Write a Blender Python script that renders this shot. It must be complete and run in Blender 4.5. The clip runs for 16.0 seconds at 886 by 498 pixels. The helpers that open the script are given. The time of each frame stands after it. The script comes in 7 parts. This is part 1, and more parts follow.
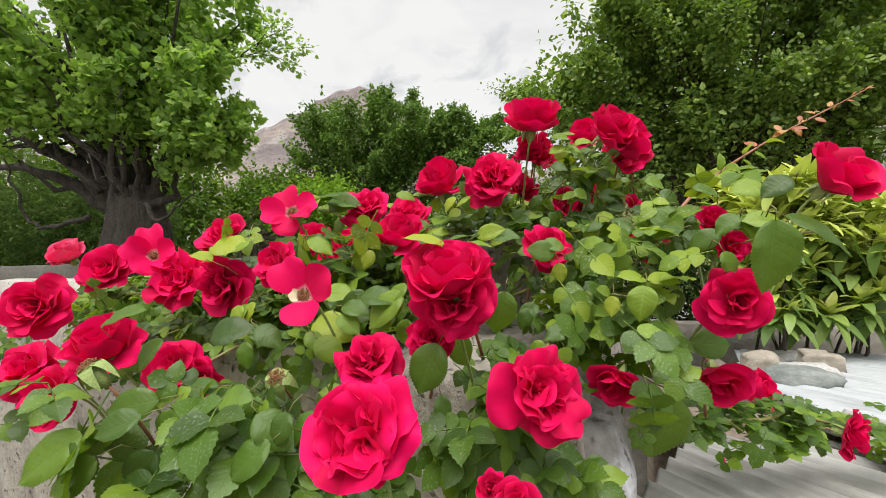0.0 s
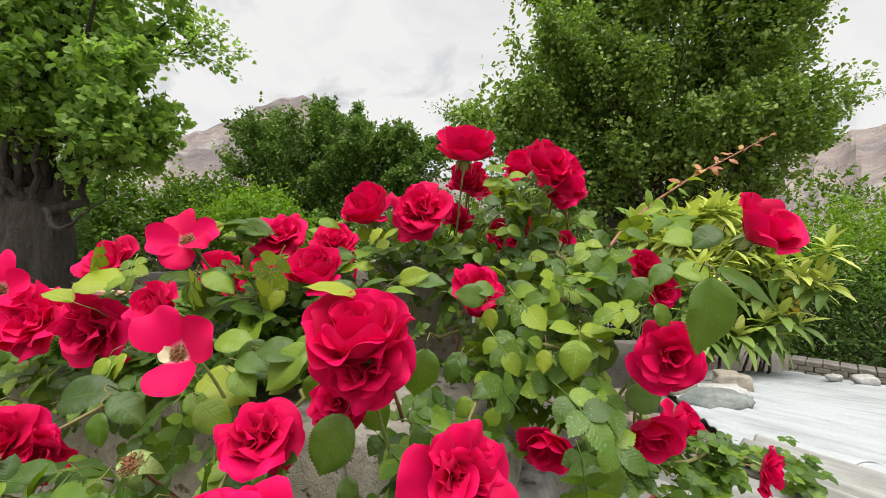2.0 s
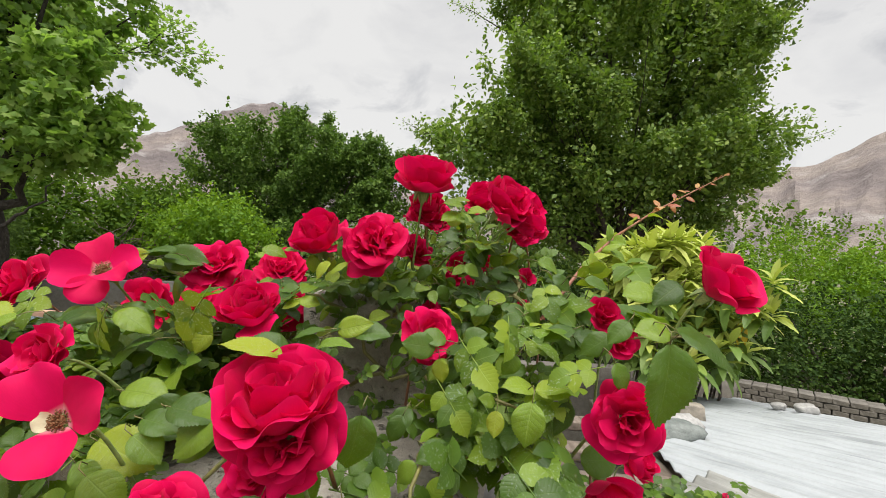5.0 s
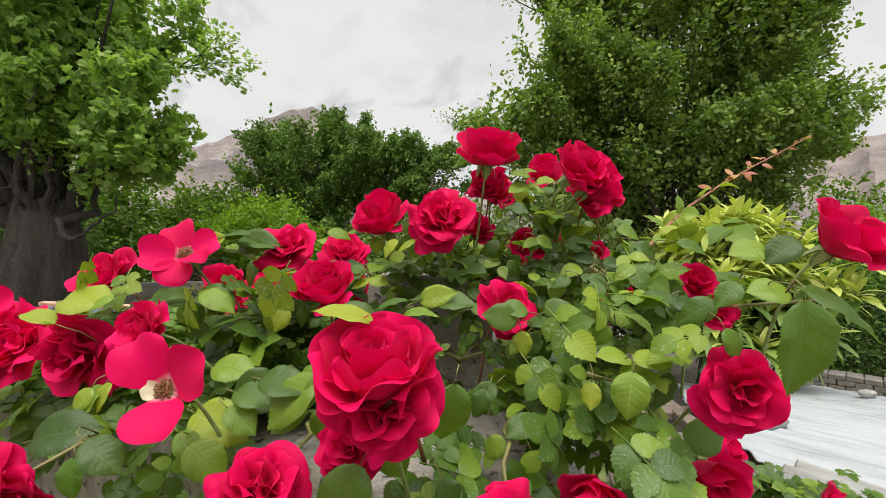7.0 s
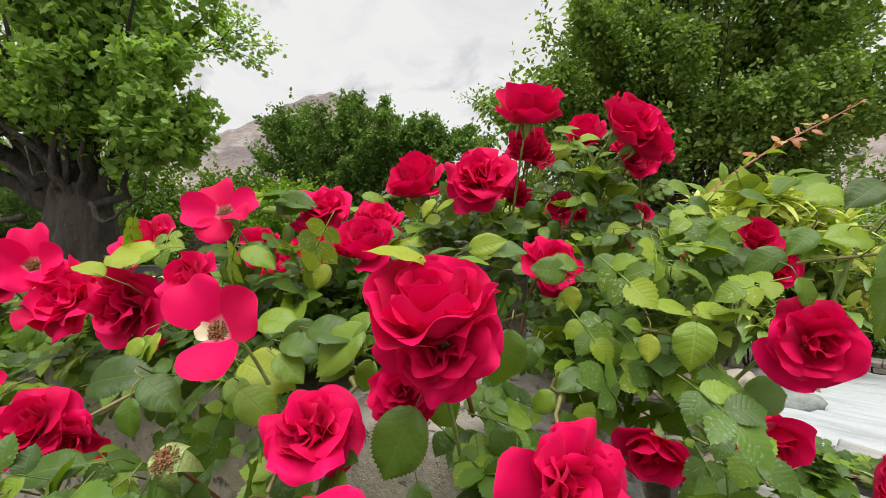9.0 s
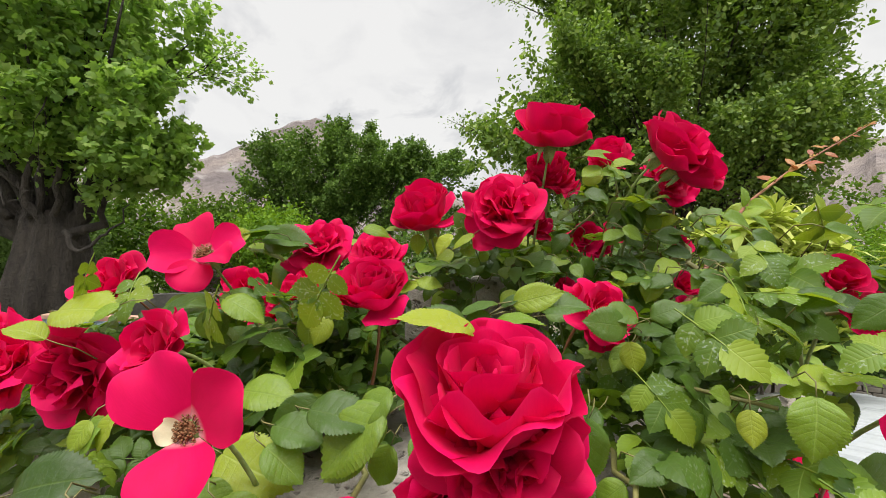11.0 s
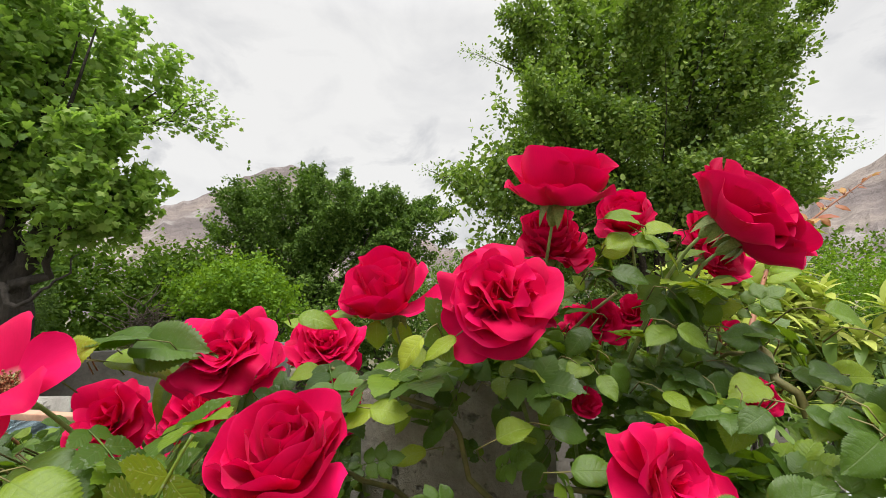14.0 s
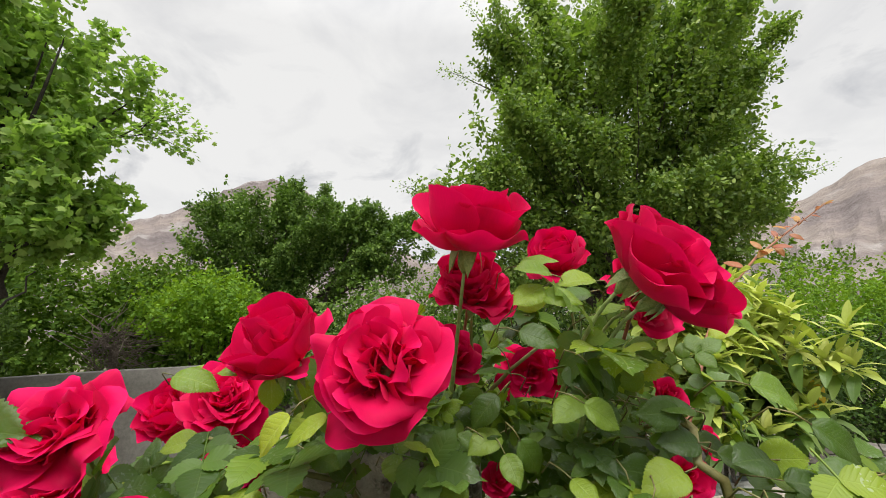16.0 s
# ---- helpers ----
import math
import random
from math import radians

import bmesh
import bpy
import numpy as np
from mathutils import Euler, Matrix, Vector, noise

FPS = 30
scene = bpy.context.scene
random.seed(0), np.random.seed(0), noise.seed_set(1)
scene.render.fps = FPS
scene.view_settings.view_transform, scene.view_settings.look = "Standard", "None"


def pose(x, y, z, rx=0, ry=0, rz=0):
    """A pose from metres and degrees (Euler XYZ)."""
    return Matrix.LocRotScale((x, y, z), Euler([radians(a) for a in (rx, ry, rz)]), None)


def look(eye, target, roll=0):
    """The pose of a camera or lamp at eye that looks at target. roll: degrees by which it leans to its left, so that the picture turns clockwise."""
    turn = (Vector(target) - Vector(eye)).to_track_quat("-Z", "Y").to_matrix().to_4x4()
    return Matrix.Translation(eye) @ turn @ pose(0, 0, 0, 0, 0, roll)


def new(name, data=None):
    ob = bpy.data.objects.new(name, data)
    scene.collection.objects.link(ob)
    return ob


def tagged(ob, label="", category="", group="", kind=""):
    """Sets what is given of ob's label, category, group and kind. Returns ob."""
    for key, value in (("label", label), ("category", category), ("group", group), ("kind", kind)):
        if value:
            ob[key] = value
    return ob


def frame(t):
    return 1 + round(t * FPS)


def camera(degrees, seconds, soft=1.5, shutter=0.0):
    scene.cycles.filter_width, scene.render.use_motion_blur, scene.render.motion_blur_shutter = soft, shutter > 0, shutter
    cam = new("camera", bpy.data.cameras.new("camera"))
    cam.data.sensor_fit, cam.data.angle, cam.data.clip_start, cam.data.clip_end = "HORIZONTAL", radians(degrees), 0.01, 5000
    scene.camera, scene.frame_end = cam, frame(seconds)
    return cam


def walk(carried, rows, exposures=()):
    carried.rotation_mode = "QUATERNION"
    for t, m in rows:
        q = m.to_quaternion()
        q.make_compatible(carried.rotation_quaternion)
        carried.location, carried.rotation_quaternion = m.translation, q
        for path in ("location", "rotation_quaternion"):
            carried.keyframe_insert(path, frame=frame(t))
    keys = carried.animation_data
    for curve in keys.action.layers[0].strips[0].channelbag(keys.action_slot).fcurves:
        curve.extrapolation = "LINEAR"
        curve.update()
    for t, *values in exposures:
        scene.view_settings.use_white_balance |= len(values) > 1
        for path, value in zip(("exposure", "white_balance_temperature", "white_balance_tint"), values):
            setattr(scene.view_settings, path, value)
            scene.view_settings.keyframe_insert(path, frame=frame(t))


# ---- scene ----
cam = camera(94.64, 16.0, 0.5)
PATH = [
    (0.0, pose(-0.0209, -0.0657, 1.5442, 87.075, 1.695, 11.272)),
    (0.5, pose(-0.0166, -0.0483, 1.5490, 87.750, 1.561, 10.203)),
    (1.0, pose(-0.0060, -0.0286, 1.5558, 88.359, 1.305, 8.054)),
    (1.5, pose(-0.0055, -0.0155, 1.5642, 88.707, 0.775, 5.504)),
    (2.0, pose(-0.0053, -0.0067, 1.5724, 89.066, 0.266, 3.334)),
    (2.5, pose(0.0027, -0.0021, 1.5786, 89.372, -0.058, 1.578)),
    (3.0, pose(0.0102, 0.0057, 1.5844, 89.677, -0.349, -0.252)),
    (3.2, pose(0.0140, 0.0108, 1.5876, 89.760, -0.480, -0.950)),
    (5.3, pose(0.0092, 0.0341, 1.6030, 91.413, -2.124, -0.910)),
    (5.5, pose(0.0026, 0.0378, 1.6004, 91.446, -2.019, -0.074)),
    (6.0, pose(-0.0087, 0.0447, 1.5908, 91.405, -1.467, 1.920)),
    (6.5, pose(-0.0264, 0.0461, 1.5832, 91.085, -0.526, 3.613)),
    (7.0, pose(-0.0265, 0.0468, 1.5773, 90.318, 0.424, 4.402)),
    (7.5, pose(-0.0351, 0.0421, 1.5700, 89.526, 0.422, 5.400)),
    (8.0, pose(-0.0341, 0.0390, 1.5645, 88.670, 0.072, 6.745)),
    (8.5, pose(-0.0366, 0.0484, 1.5498, 88.059, 0.129, 7.233)),
    (8.7, pose(-0.0434, 0.0515, 1.5451, 88.121, 0.216, 7.170)),
    (10.8, pose(-0.0913, 0.1122, 1.5590, 90.868, 1.250, 5.300)),
    (11.0, pose(-0.0976, 0.1244, 1.5649, 91.472, 1.220, 5.060)),
    (11.5, pose(-0.1068, 0.1583, 1.5785, 93.035, 1.370, 4.448)),
    (12.0, pose(-0.1099, 0.1834, 1.5763, 93.910, 1.437, 3.898)),
    (12.5, pose(-0.1182, 0.2142, 1.5823, 94.806, 1.507, 3.310)),
    (13.0, pose(-0.1169, 0.2401, 1.5905, 95.683, 1.791, 2.745)),
    (13.5, pose(-0.1109, 0.2612, 1.6013, 96.706, 1.928, 2.009)),
    (14.0, pose(-0.1021, 0.2691, 1.6160, 97.621, 2.061, 1.662)),
    (14.5, pose(-0.0877, 0.2829, 1.6275, 98.334, 2.157, 1.327)),
    (15.0, pose(-0.0780, 0.2907, 1.6269, 98.776, 2.130, 0.681)),
    (15.5, pose(-0.0569, 0.2964, 1.6341, 99.259, 2.160, -0.189)),
    (16.0, pose(-0.0336, 0.3097, 1.6468, 99.642, 2.306, -0.753)),
]
EXPOSURES = [(0.0, 0.54), (1.5, 0.52), (3.0, 0.46), (5.5, 0.40), (7.0, 0.40), (8.5, 0.46), (11.0, 0.49), (12.0, 0.51), (13.0, 0.50), (14.5, 0.48), (16.0, 0.46)]
walk(cam, PATH, EXPOSURES)

# ---- light ----
SUN_AZ, SUN_EL = 172.0, 68.0
world = bpy.data.worlds.new("overcast_sky")
scene.world = world
world.use_nodes = True
wn, wl = world.node_tree.nodes, world.node_tree.links
wn.clear()
w_out = wn.new("ShaderNodeOutputWorld")
w_bg = wn.new("ShaderNodeBackground")
w_sky = wn.new("ShaderNodeTexSky")
w_sky.sky_type, w_sky.sun_disc = "NISHITA", False
w_sky.sun_elevation, w_sky.sun_rotation = radians(SUN_EL), radians(SUN_AZ)
w_tc = wn.new("ShaderNodeTexCoord")
w_map = wn.new("ShaderNodeMapping")
w_map.inputs["Scale"].default_value = (1.0, 1.0, 1.7)
w_n1 = wn.new("ShaderNodeTexNoise")
w_n1.inputs["Scale"].default_value, w_n1.inputs["Detail"].default_value = 3.0, 7.0
w_n1.inputs["Roughness"].default_value, w_n1.inputs["Distortion"].default_value = 0.56, 0.35
w_ramp = wn.new("ShaderNodeValToRGB")
w_ramp.color_ramp.elements[0].position, w_ramp.color_ramp.elements[0].color = 0.30, (0.665, 0.662, 0.665, 1)
w_ramp.color_ramp.elements[1].position, w_ramp.color_ramp.elements[1].color = 0.50, (0.80, 0.792, 0.778, 1)
w_hz = wn.new("ShaderNodeMix")
w_hz.data_type = "RGBA"
w_scale = wn.new("ShaderNodeMix")
w_scale.data_type, w_scale.blend_type = "RGBA", "MULTIPLY"
w_scale.inputs["Factor"].default_value = 1.0
w_scale.inputs["B"].default_value = (0.10, 0.10, 0.10, 1)
w_hz.inputs["Factor"].default_value = 0.94
wl.new(w_tc.outputs["Generated"], w_map.inputs["Vector"])
wl.new(w_map.outputs["Vector"], w_n1.inputs["Vector"])
wl.new(w_n1.outputs["Fac"], w_ramp.inputs["Fac"])
wl.new(w_sky.outputs["Color"], w_scale.inputs["A"])
wl.new(w_scale.outputs["Result"], w_hz.inputs["A"])
wl.new(w_ramp.outputs["Color"], w_hz.inputs["B"])
# darker shreds of cloud low over the mountains
w_n2 = wn.new("ShaderNodeTexNoise")
w_n2.inputs["Scale"].default_value, w_n2.inputs["Detail"].default_value = 4.2, 6.0
w_n2.inputs["Roughness"].default_value, w_n2.inputs["Distortion"].default_value = 0.60, 0.5
w_shred = wn.new("ShaderNodeMapRange")
w_shred.inputs["From Min"].default_value, w_shred.inputs["From Max"].default_value = 0.52, 0.66
w_low = wn.new("ShaderNodeMapRange")
w_low.inputs["From Min"].default_value, w_low.inputs["From Max"].default_value = 0.62, 0.36
w_both = wn.new("ShaderNodeMath")
w_both.operation = "MULTIPLY"
w_cloud = wn.new("ShaderNodeMix")
w_cloud.data_type = "RGBA"
w_cloud.inputs["B"].default_value = (0.50, 0.51, 0.535, 1)
# an overcast sky is brightest round the zenith
w_sep = wn.new("ShaderNodeSeparateXYZ")
w_up = wn.new("ShaderNodeMath")
w_up.operation, w_up.use_clamp = "MAXIMUM", True
w_up.inputs[1].default_value = 0.6
w_grad = wn.new("ShaderNodeMath")
w_grad.operation = "MULTIPLY_ADD"
w_grad.inputs[1].default_value, w_grad.inputs[2].default_value = 2.2, -0.50
w_lum = wn.new("ShaderNodeVectorMath")
w_lum.operation = "SCALE"
wl.new(w_tc.outputs["Generated"], w_sep.inputs["Vector"])
wl.new(w_sep.outputs["Z"], w_up.inputs[0])
wl.new(w_up.outputs[0], w_grad.inputs[0])
wl.new(w_map.outputs["Vector"], w_n2.inputs["Vector"])
wl.new(w_n2.outputs["Fac"], w_shred.inputs["Value"])
wl.new(w_sep.outputs["Z"], w_low.inputs["Value"])
wl.new(w_shred.outputs["Result"], w_both.inputs[0])
wl.new(w_low.outputs["Result"], w_both.inputs[1])
wl.new(w_both.outputs[0], w_cloud.inputs["Factor"])
wl.new(w_hz.outputs["Result"], w_cloud.inputs["A"])
wl.new(w_cloud.outputs["Result"], w_lum.inputs[0])
wl.new(w_grad.outputs[0], w_lum.inputs["Scale"])
wl.new(w_lum.outputs["Vector"], w_bg.inputs["Color"])
w_bg.inputs["Strength"].default_value = 1.0
wl.new(w_bg.outputs["Background"], w_out.inputs["Surface"])
sun = new("sun", bpy.data.lights.new("sun", "SUN"))
sun.data.energy, sun.data.angle, sun.data.color = 3.3, radians(50), (1.0, 0.97, 0.93)
sun_dir = Vector((math.sin(radians(SUN_AZ)) * math.cos(radians(SUN_EL)), math.cos(radians(SUN_AZ)) * math.cos(radians(SUN_EL)), math.sin(radians(SUN_EL))))
sun.matrix_world = look(sun_dir * 50, (0, 0, 0))

# ---- materials ----


def shader(name):
    m = bpy.data.materials.new(name)
    m.use_nodes = True
    nt = m.node_tree
    return m, nt, nt.nodes["Principled BSDF"], nt.nodes["Material Output"]


def noise_node(nt, scale, detail=5.0, rough=0.55, coord="Object", stretch=None):
    tc = nt.nodes.new("ShaderNodeTexCoord")
    n = nt.nodes.new("ShaderNodeTexNoise")
    n.inputs["Scale"].default_value, n.inputs["Detail"].default_value, n.inputs["Roughness"].default_value = scale, detail, rough
    src = tc.outputs[coord]
    if stretch:
        mp = nt.nodes.new("ShaderNodeMapping")
        mp.inputs["Scale"].default_value = stretch
        nt.links.new(src, mp.inputs["Vector"])
        src = mp.outputs["Vector"]
    nt.links.new(src, n.inputs["Vector"])
    return n.outputs["Fac"]


def ramp(nt, fac, stops):
    r = nt.nodes.new("ShaderNodeValToRGB")
    els = r.color_ramp.elements
    while len(els) < len(stops):
        els.new(0.5)
    for e, (pos, col) in zip(els, stops):
        e.position, e.color = pos, (*col, 1)
    nt.links.new(fac, r.inputs["Fac"])
    return r.outputs["Color"]


def mix(nt, fac, a, b, kind="MIX"):
    n = nt.nodes.new("ShaderNodeMix")
    n.data_type, n.blend_type = "RGBA", kind
    for key, val in (("Factor", fac), ("A", a), ("B", b)):
        if isinstance(val, (int, float)):
            n.inputs[key].default_value = val
        elif isinstance(val, tuple):
            n.inputs[key].default_value = (*val, 1)
        else:
            nt.links.new(val, n.inputs[key])
    return n.outputs["Result"]


def maths(nt, op, a, b=0.0, clamp=False):
    n = nt.nodes.new("ShaderNodeMath")
    n.operation, n.use_clamp = op, clamp
    for k, val in enumerate((a, b)):
        if isinstance(val, (int, float)):
            n.inputs[k].default_value = val
        else:
            nt.links.new(val, n.inputs[k])
    return n.outputs[0]


def bump(nt, bsdf, height, strength, dist=0.01):
    b = nt.nodes.new("ShaderNodeBump")
    b.inputs["Strength"].default_value, b.inputs["Distance"].default_value = strength, dist
    nt.links.new(height, b.inputs["Height"])
    nt.links.new(b.outputs["Normal"], bsdf.inputs["Normal"])


def translucent(nt, bsdf, out, color, amount):
    tr = nt.nodes.new("ShaderNodeBsdfTranslucent")
    ms = nt.nodes.new("ShaderNodeMixShader")
    ms.inputs["Fac"].default_value = amount
    if isinstance(color, tuple):
        tr.inputs["Color"].default_value = (*color, 1)
    else:
        nt.links.new(color, tr.inputs["Color"])
    nt.links.new(bsdf.outputs["BSDF"], ms.inputs[1])
    nt.links.new(tr.outputs["BSDF"], ms.inputs[2])
    nt.links.new(ms.outputs["Shader"], out.inputs["Surface"])


def mineral(name, stops, scale, rough=0.9, fine=40.0, relief=0.5, dist=0.01, stretch=None, coord="Object", pits=0.0, streaks=None):
    """Stone, concrete, soil: large stains, fine grain and relief."""
    m, nt, b, _ = shader(name)
    big = noise_node(nt, scale, 8, 0.6, coord, stretch)
    small = noise_node(nt, fine, 6, 0.7, coord)
    col = ramp(nt, big, stops)
    grain = ramp(nt, small, [(0.25, (0.55, 0.55, 0.55)), (0.75, (1.2, 1.2, 1.2))])
    col = mix(nt, 0.75, col, grain, "MULTIPLY")
    height = maths(nt, "ADD", small, maths(nt, "MULTIPLY", big, 1.5))
    if pits:
        hole = maths(nt, "MULTIPLY", maths(nt, "SUBTRACT", noise_node(nt, pits, 3, 0.5, coord), 0.60), 9.0, True)
        run = maths(nt, "MULTIPLY", maths(nt, "SUBTRACT", noise_node(nt, pits * 0.16, 6, 0.65, coord, (1.0, 1.0, 0.35)), 0.52), 5.0, True)
        col = mix(nt, maths(nt, "MULTIPLY", hole, 0.7), col, (0.06, 0.052, 0.045))
        col = mix(nt, maths(nt, "MULTIPLY", run, 0.55), col, (0.10, 0.085, 0.07))
        height = maths(nt, "SUBTRACT", height, maths(nt, "MULTIPLY", hole, 1.6))
    if streaks:
        fan = maths(nt, "MULTIPLY", maths(nt, "SUBTRACT", noise_node(nt, streaks, 5, 0.6, coord, (1.0, 1.0, 0.16)), 0.57), 9.0, True)
        col = mix(nt, maths(nt, "MULTIPLY", fan, 0.5), col, (0.44, 0.42, 0.40))
    nt.links.new(col, b.inputs["Base Color"])
    b.inputs["Roughness"].default_value = rough
    bump(nt, b, height, relief, dist)
    return m


def leaf_material(name, dark, mid, light, vein, trans, amount=0.3, rough=0.42, island=False, spots=0.0, hue=0.5, gloss=0.42, relief=0.2):
    """A leaf: colour that varies from leaf to leaf, side veins off the midrib, gloss and light through it."""
    m, nt, b, out = shader(name)
    rnd = nt.nodes.new("ShaderNodeNewGeometry").outputs["Random Per Island"] if island else nt.nodes.new("ShaderNodeObjectInfo").outputs["Random"]
    blotch = noise_node(nt, 26.0, 4, 0.6)
    f = maths(nt, "ADD", maths(nt, "MULTIPLY", rnd, 0.8), maths(nt, "MULTIPLY", blotch, 0.3))
    col = ramp(nt, f, [(0.12, dark), (hue, mid), (1.0, light)])
    uv = nt.nodes.new("ShaderNodeUVMap")
    sep = nt.nodes.new("ShaderNodeSeparateXYZ")
    nt.links.new(uv.outputs["UV"], sep.inputs["Vector"])
    side = maths(nt, "ABSOLUTE", maths(nt, "SUBTRACT", sep.outputs["X"], 0.5))
    slant = maths(nt, "SUBTRACT", sep.outputs["Y"], maths(nt, "MULTIPLY", side, 0.42))
    wave = maths(nt, "ABSOLUTE", maths(nt, "SINE", maths(nt, "MULTIPLY", slant, 25.0)))
    lateral = maths(nt, "SUBTRACT", 1.0, maths(nt, "MULTIPLY", wave, 6.0), True)
    rib = maths(nt, "SUBTRACT", 1.0, maths(nt, "MULTIPLY", side, 34.0), True)
    veins = maths(nt, "MAXIMUM", maths(nt, "MULTIPLY", lateral, 0.45), rib)
    col = mix(nt, maths(nt, "MULTIPLY", veins, 0.38), col, vein)
    if spots:
        fleck = noise_node(nt, 420.0, 2, 0.5)
        where = noise_node(nt, 18.0, 3, 0.5)
        mask = maths(nt, "MULTIPLY", maths(nt, "GREATER_THAN", fleck, 0.615), maths(nt, "GREATER_THAN", where, 0.50))
        col = mix(nt, maths(nt, "MULTIPLY", mask, spots), col, (0.50, 0.56, 0.42))
    nt.links.new(col, b.inputs["Base Color"])
    b.inputs["Roughness"].default_value = rough
    b.inputs["Specular IOR Level"].default_value = gloss
    puff = maths(nt, "SUBTRACT", maths(nt, "MULTIPLY", maths(nt, "POWER", wave, 0.35), 0.7), maths(nt, "MULTIPLY", rib, 0.8))
    bump(nt, b, maths(nt, "ADD", puff, maths(nt, "MULTIPLY", blotch, 0.6)), relief, 0.0015)
    translucent(nt, b, out, trans, amount)
    return m


def petal_material(name, deep, mid, light, base, reach=4.6):
    """Rose petal: velvety crimson with a paler claw, fine veins along its length."""
    m, nt, b, out = shader(name)
    rnd = nt.nodes.new("ShaderNodeObjectInfo").outputs["Random"]
    uv = nt.nodes.new("ShaderNodeUVMap")
    sep = nt.nodes.new("ShaderNodeSeparateXYZ")
    nt.links.new(uv.outputs["UV"], sep.inputs["Vector"])
    cloud_f = noise_node(nt, 5.0, 4, 0.6, "UV", (1.0, 0.6, 1.0))
    streak = noise_node(nt, 9.0, 5, 0.7, "UV", (7.0, 0.7, 1.0))
    f = maths(nt, "ADD", maths(nt, "MULTIPLY", rnd, 0.55), maths(nt, "MULTIPLY", cloud_f, 0.45))
    col = ramp(nt, f, [(0.15, deep), (0.5, mid), (0.95, light)])
    vein = ramp(nt, streak, [(0.3, (0.86, 0.8, 0.82)), (0.65, (1.04, 1.04, 1.04))])
    col = mix(nt, 0.55, col, vein, "MULTIPLY")
    claw = maths(nt, "SUBTRACT", 1.0, maths(nt, "MULTIPLY", sep.outputs["Y"], reach), True)
    col = mix(nt, maths(nt, "MULTIPLY", claw, 0.9), col, base)
    nt.links.new(col, b.inputs["Base Color"])
    # paler edge: light caught and let through by the thin rim, painted in
    rim = maths(nt, "MULTIPLY", maths(nt, "SUBTRACT", sep.outputs["Y"], 0.965), 28.0, True)
    col = mix(nt, maths(nt, "MULTIPLY", rim, 0.35), col, (0.84, 0.02, 0.18))
    nt.links.new(col, b.inputs["Base Color"])
    b.inputs["Roughness"].default_value = 0.62
    b.inputs["Specular IOR Level"].default_value = 0.14
    b.inputs["Sheen Weight"].default_value, b.inputs["Sheen Roughness"].default_value = 0.07, 0.5
    b.inputs["Sheen Tint"].default_value = (1.0, 0.35, 0.5, 1)
    bump(nt, b, maths(nt, "ADD", maths(nt, "MULTIPLY", streak, 0.4), cloud_f), 0.22, 0.0012)
    translucent(nt, b, out, (0.90, 0.001, 0.10), 0.28)
    return m


def bark_material(name, a, c, scale, stretch=(6.0, 6.0, 1.0)):
    return mineral(name, [(0.3, a), (0.7, c)], scale, 0.92, scale * 9, 1.0, 0.06, stretch)


M_PETAL = petal_material("crimson_petal", (0.47, 0.0004, 0.050), (0.66, 0.0006, 0.081), (0.80, 0.002, 0.126), (0.58, 0.04, 0.09))
M_PETAL_P = petal_material("pale_pink_petal", (0.72, 0.05, 0.16), (0.82, 0.11, 0.24), (0.88, 0.22, 0.36), (0.90, 0.6, 0.6))
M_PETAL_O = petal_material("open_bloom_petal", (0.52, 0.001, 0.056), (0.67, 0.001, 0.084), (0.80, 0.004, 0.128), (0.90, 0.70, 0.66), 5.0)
M_LEAF = leaf_material("rose_leaf", (0.027, 0.060, 0.010), (0.086, 0.164, 0.018), (0.22, 0.32, 0.026), (0.15, 0.225, 0.045), (0.20, 0.34, 0.010), 0.32, 0.40, False, 0.26, 0.74, 0.34, 0.22)
M_LEAFY = leaf_material("young_rose_leaf", (0.11, 0.20, 0.020), (0.19, 0.29, 0.024), (0.33, 0.38, 0.028), (0.40, 0.5, 0.12), (0.35, 0.48, 0.015), 0.32, 0.45, False, 0.5, 0.5, 0.32, 0.30)
M_CREAM = petal_material("cream_sepal", (0.55, 0.55, 0.30), (0.66, 0.64, 0.40), (0.75, 0.72, 0.5), (0.6, 0.6, 0.3))
M_LEAFR = leaf_material("reddish_shoot_leaf", (0.34, 0.10, 0.06), (0.42, 0.19, 0.07), (0.50, 0.34, 0.07), (0.45, 0.2, 0.1), (0.4, 0.12, 0.04), 0.3, 0.4)
M_FOLI = leaf_material("rose_foliage", (0.025, 0.056, 0.010), (0.080, 0.155, 0.018), (0.21, 0.31, 0.026), (0.14, 0.215, 0.045), (0.20, 0.34, 0.010), 0.32, 0.40, True, 0.18, 0.76, 0.34, 0.20)
M_FOLY = leaf_material("young_rose_foliage", (0.055, 0.115, 0.014), (0.112, 0.200, 0.018), (0.24, 0.32, 0.024), (0.40, 0.5, 0.12), (0.35, 0.48, 0.015), 0.32, 0.45, True, 0.4, 0.5, 0.32, 0.25)
M_MAPLE = leaf_material("lobed_tree_leaf", (0.084, 0.152, 0.038), (0.185, 0.305, 0.070), (0.38, 0.50, 0.13), (0.20, 0.30, 0.08), (0.32, 0.52, 0.06), 0.50, 0.55, True, gloss=0.2)
M_APRICOT = leaf_material("fruit_tree_leaf", (0.066, 0.118, 0.031), (0.160, 0.258, 0.055), (0.39, 0.49, 0.11), (0.15, 0.22, 0.05), (0.24, 0.40, 0.03), 0.36, 0.5, True, gloss=0.4)
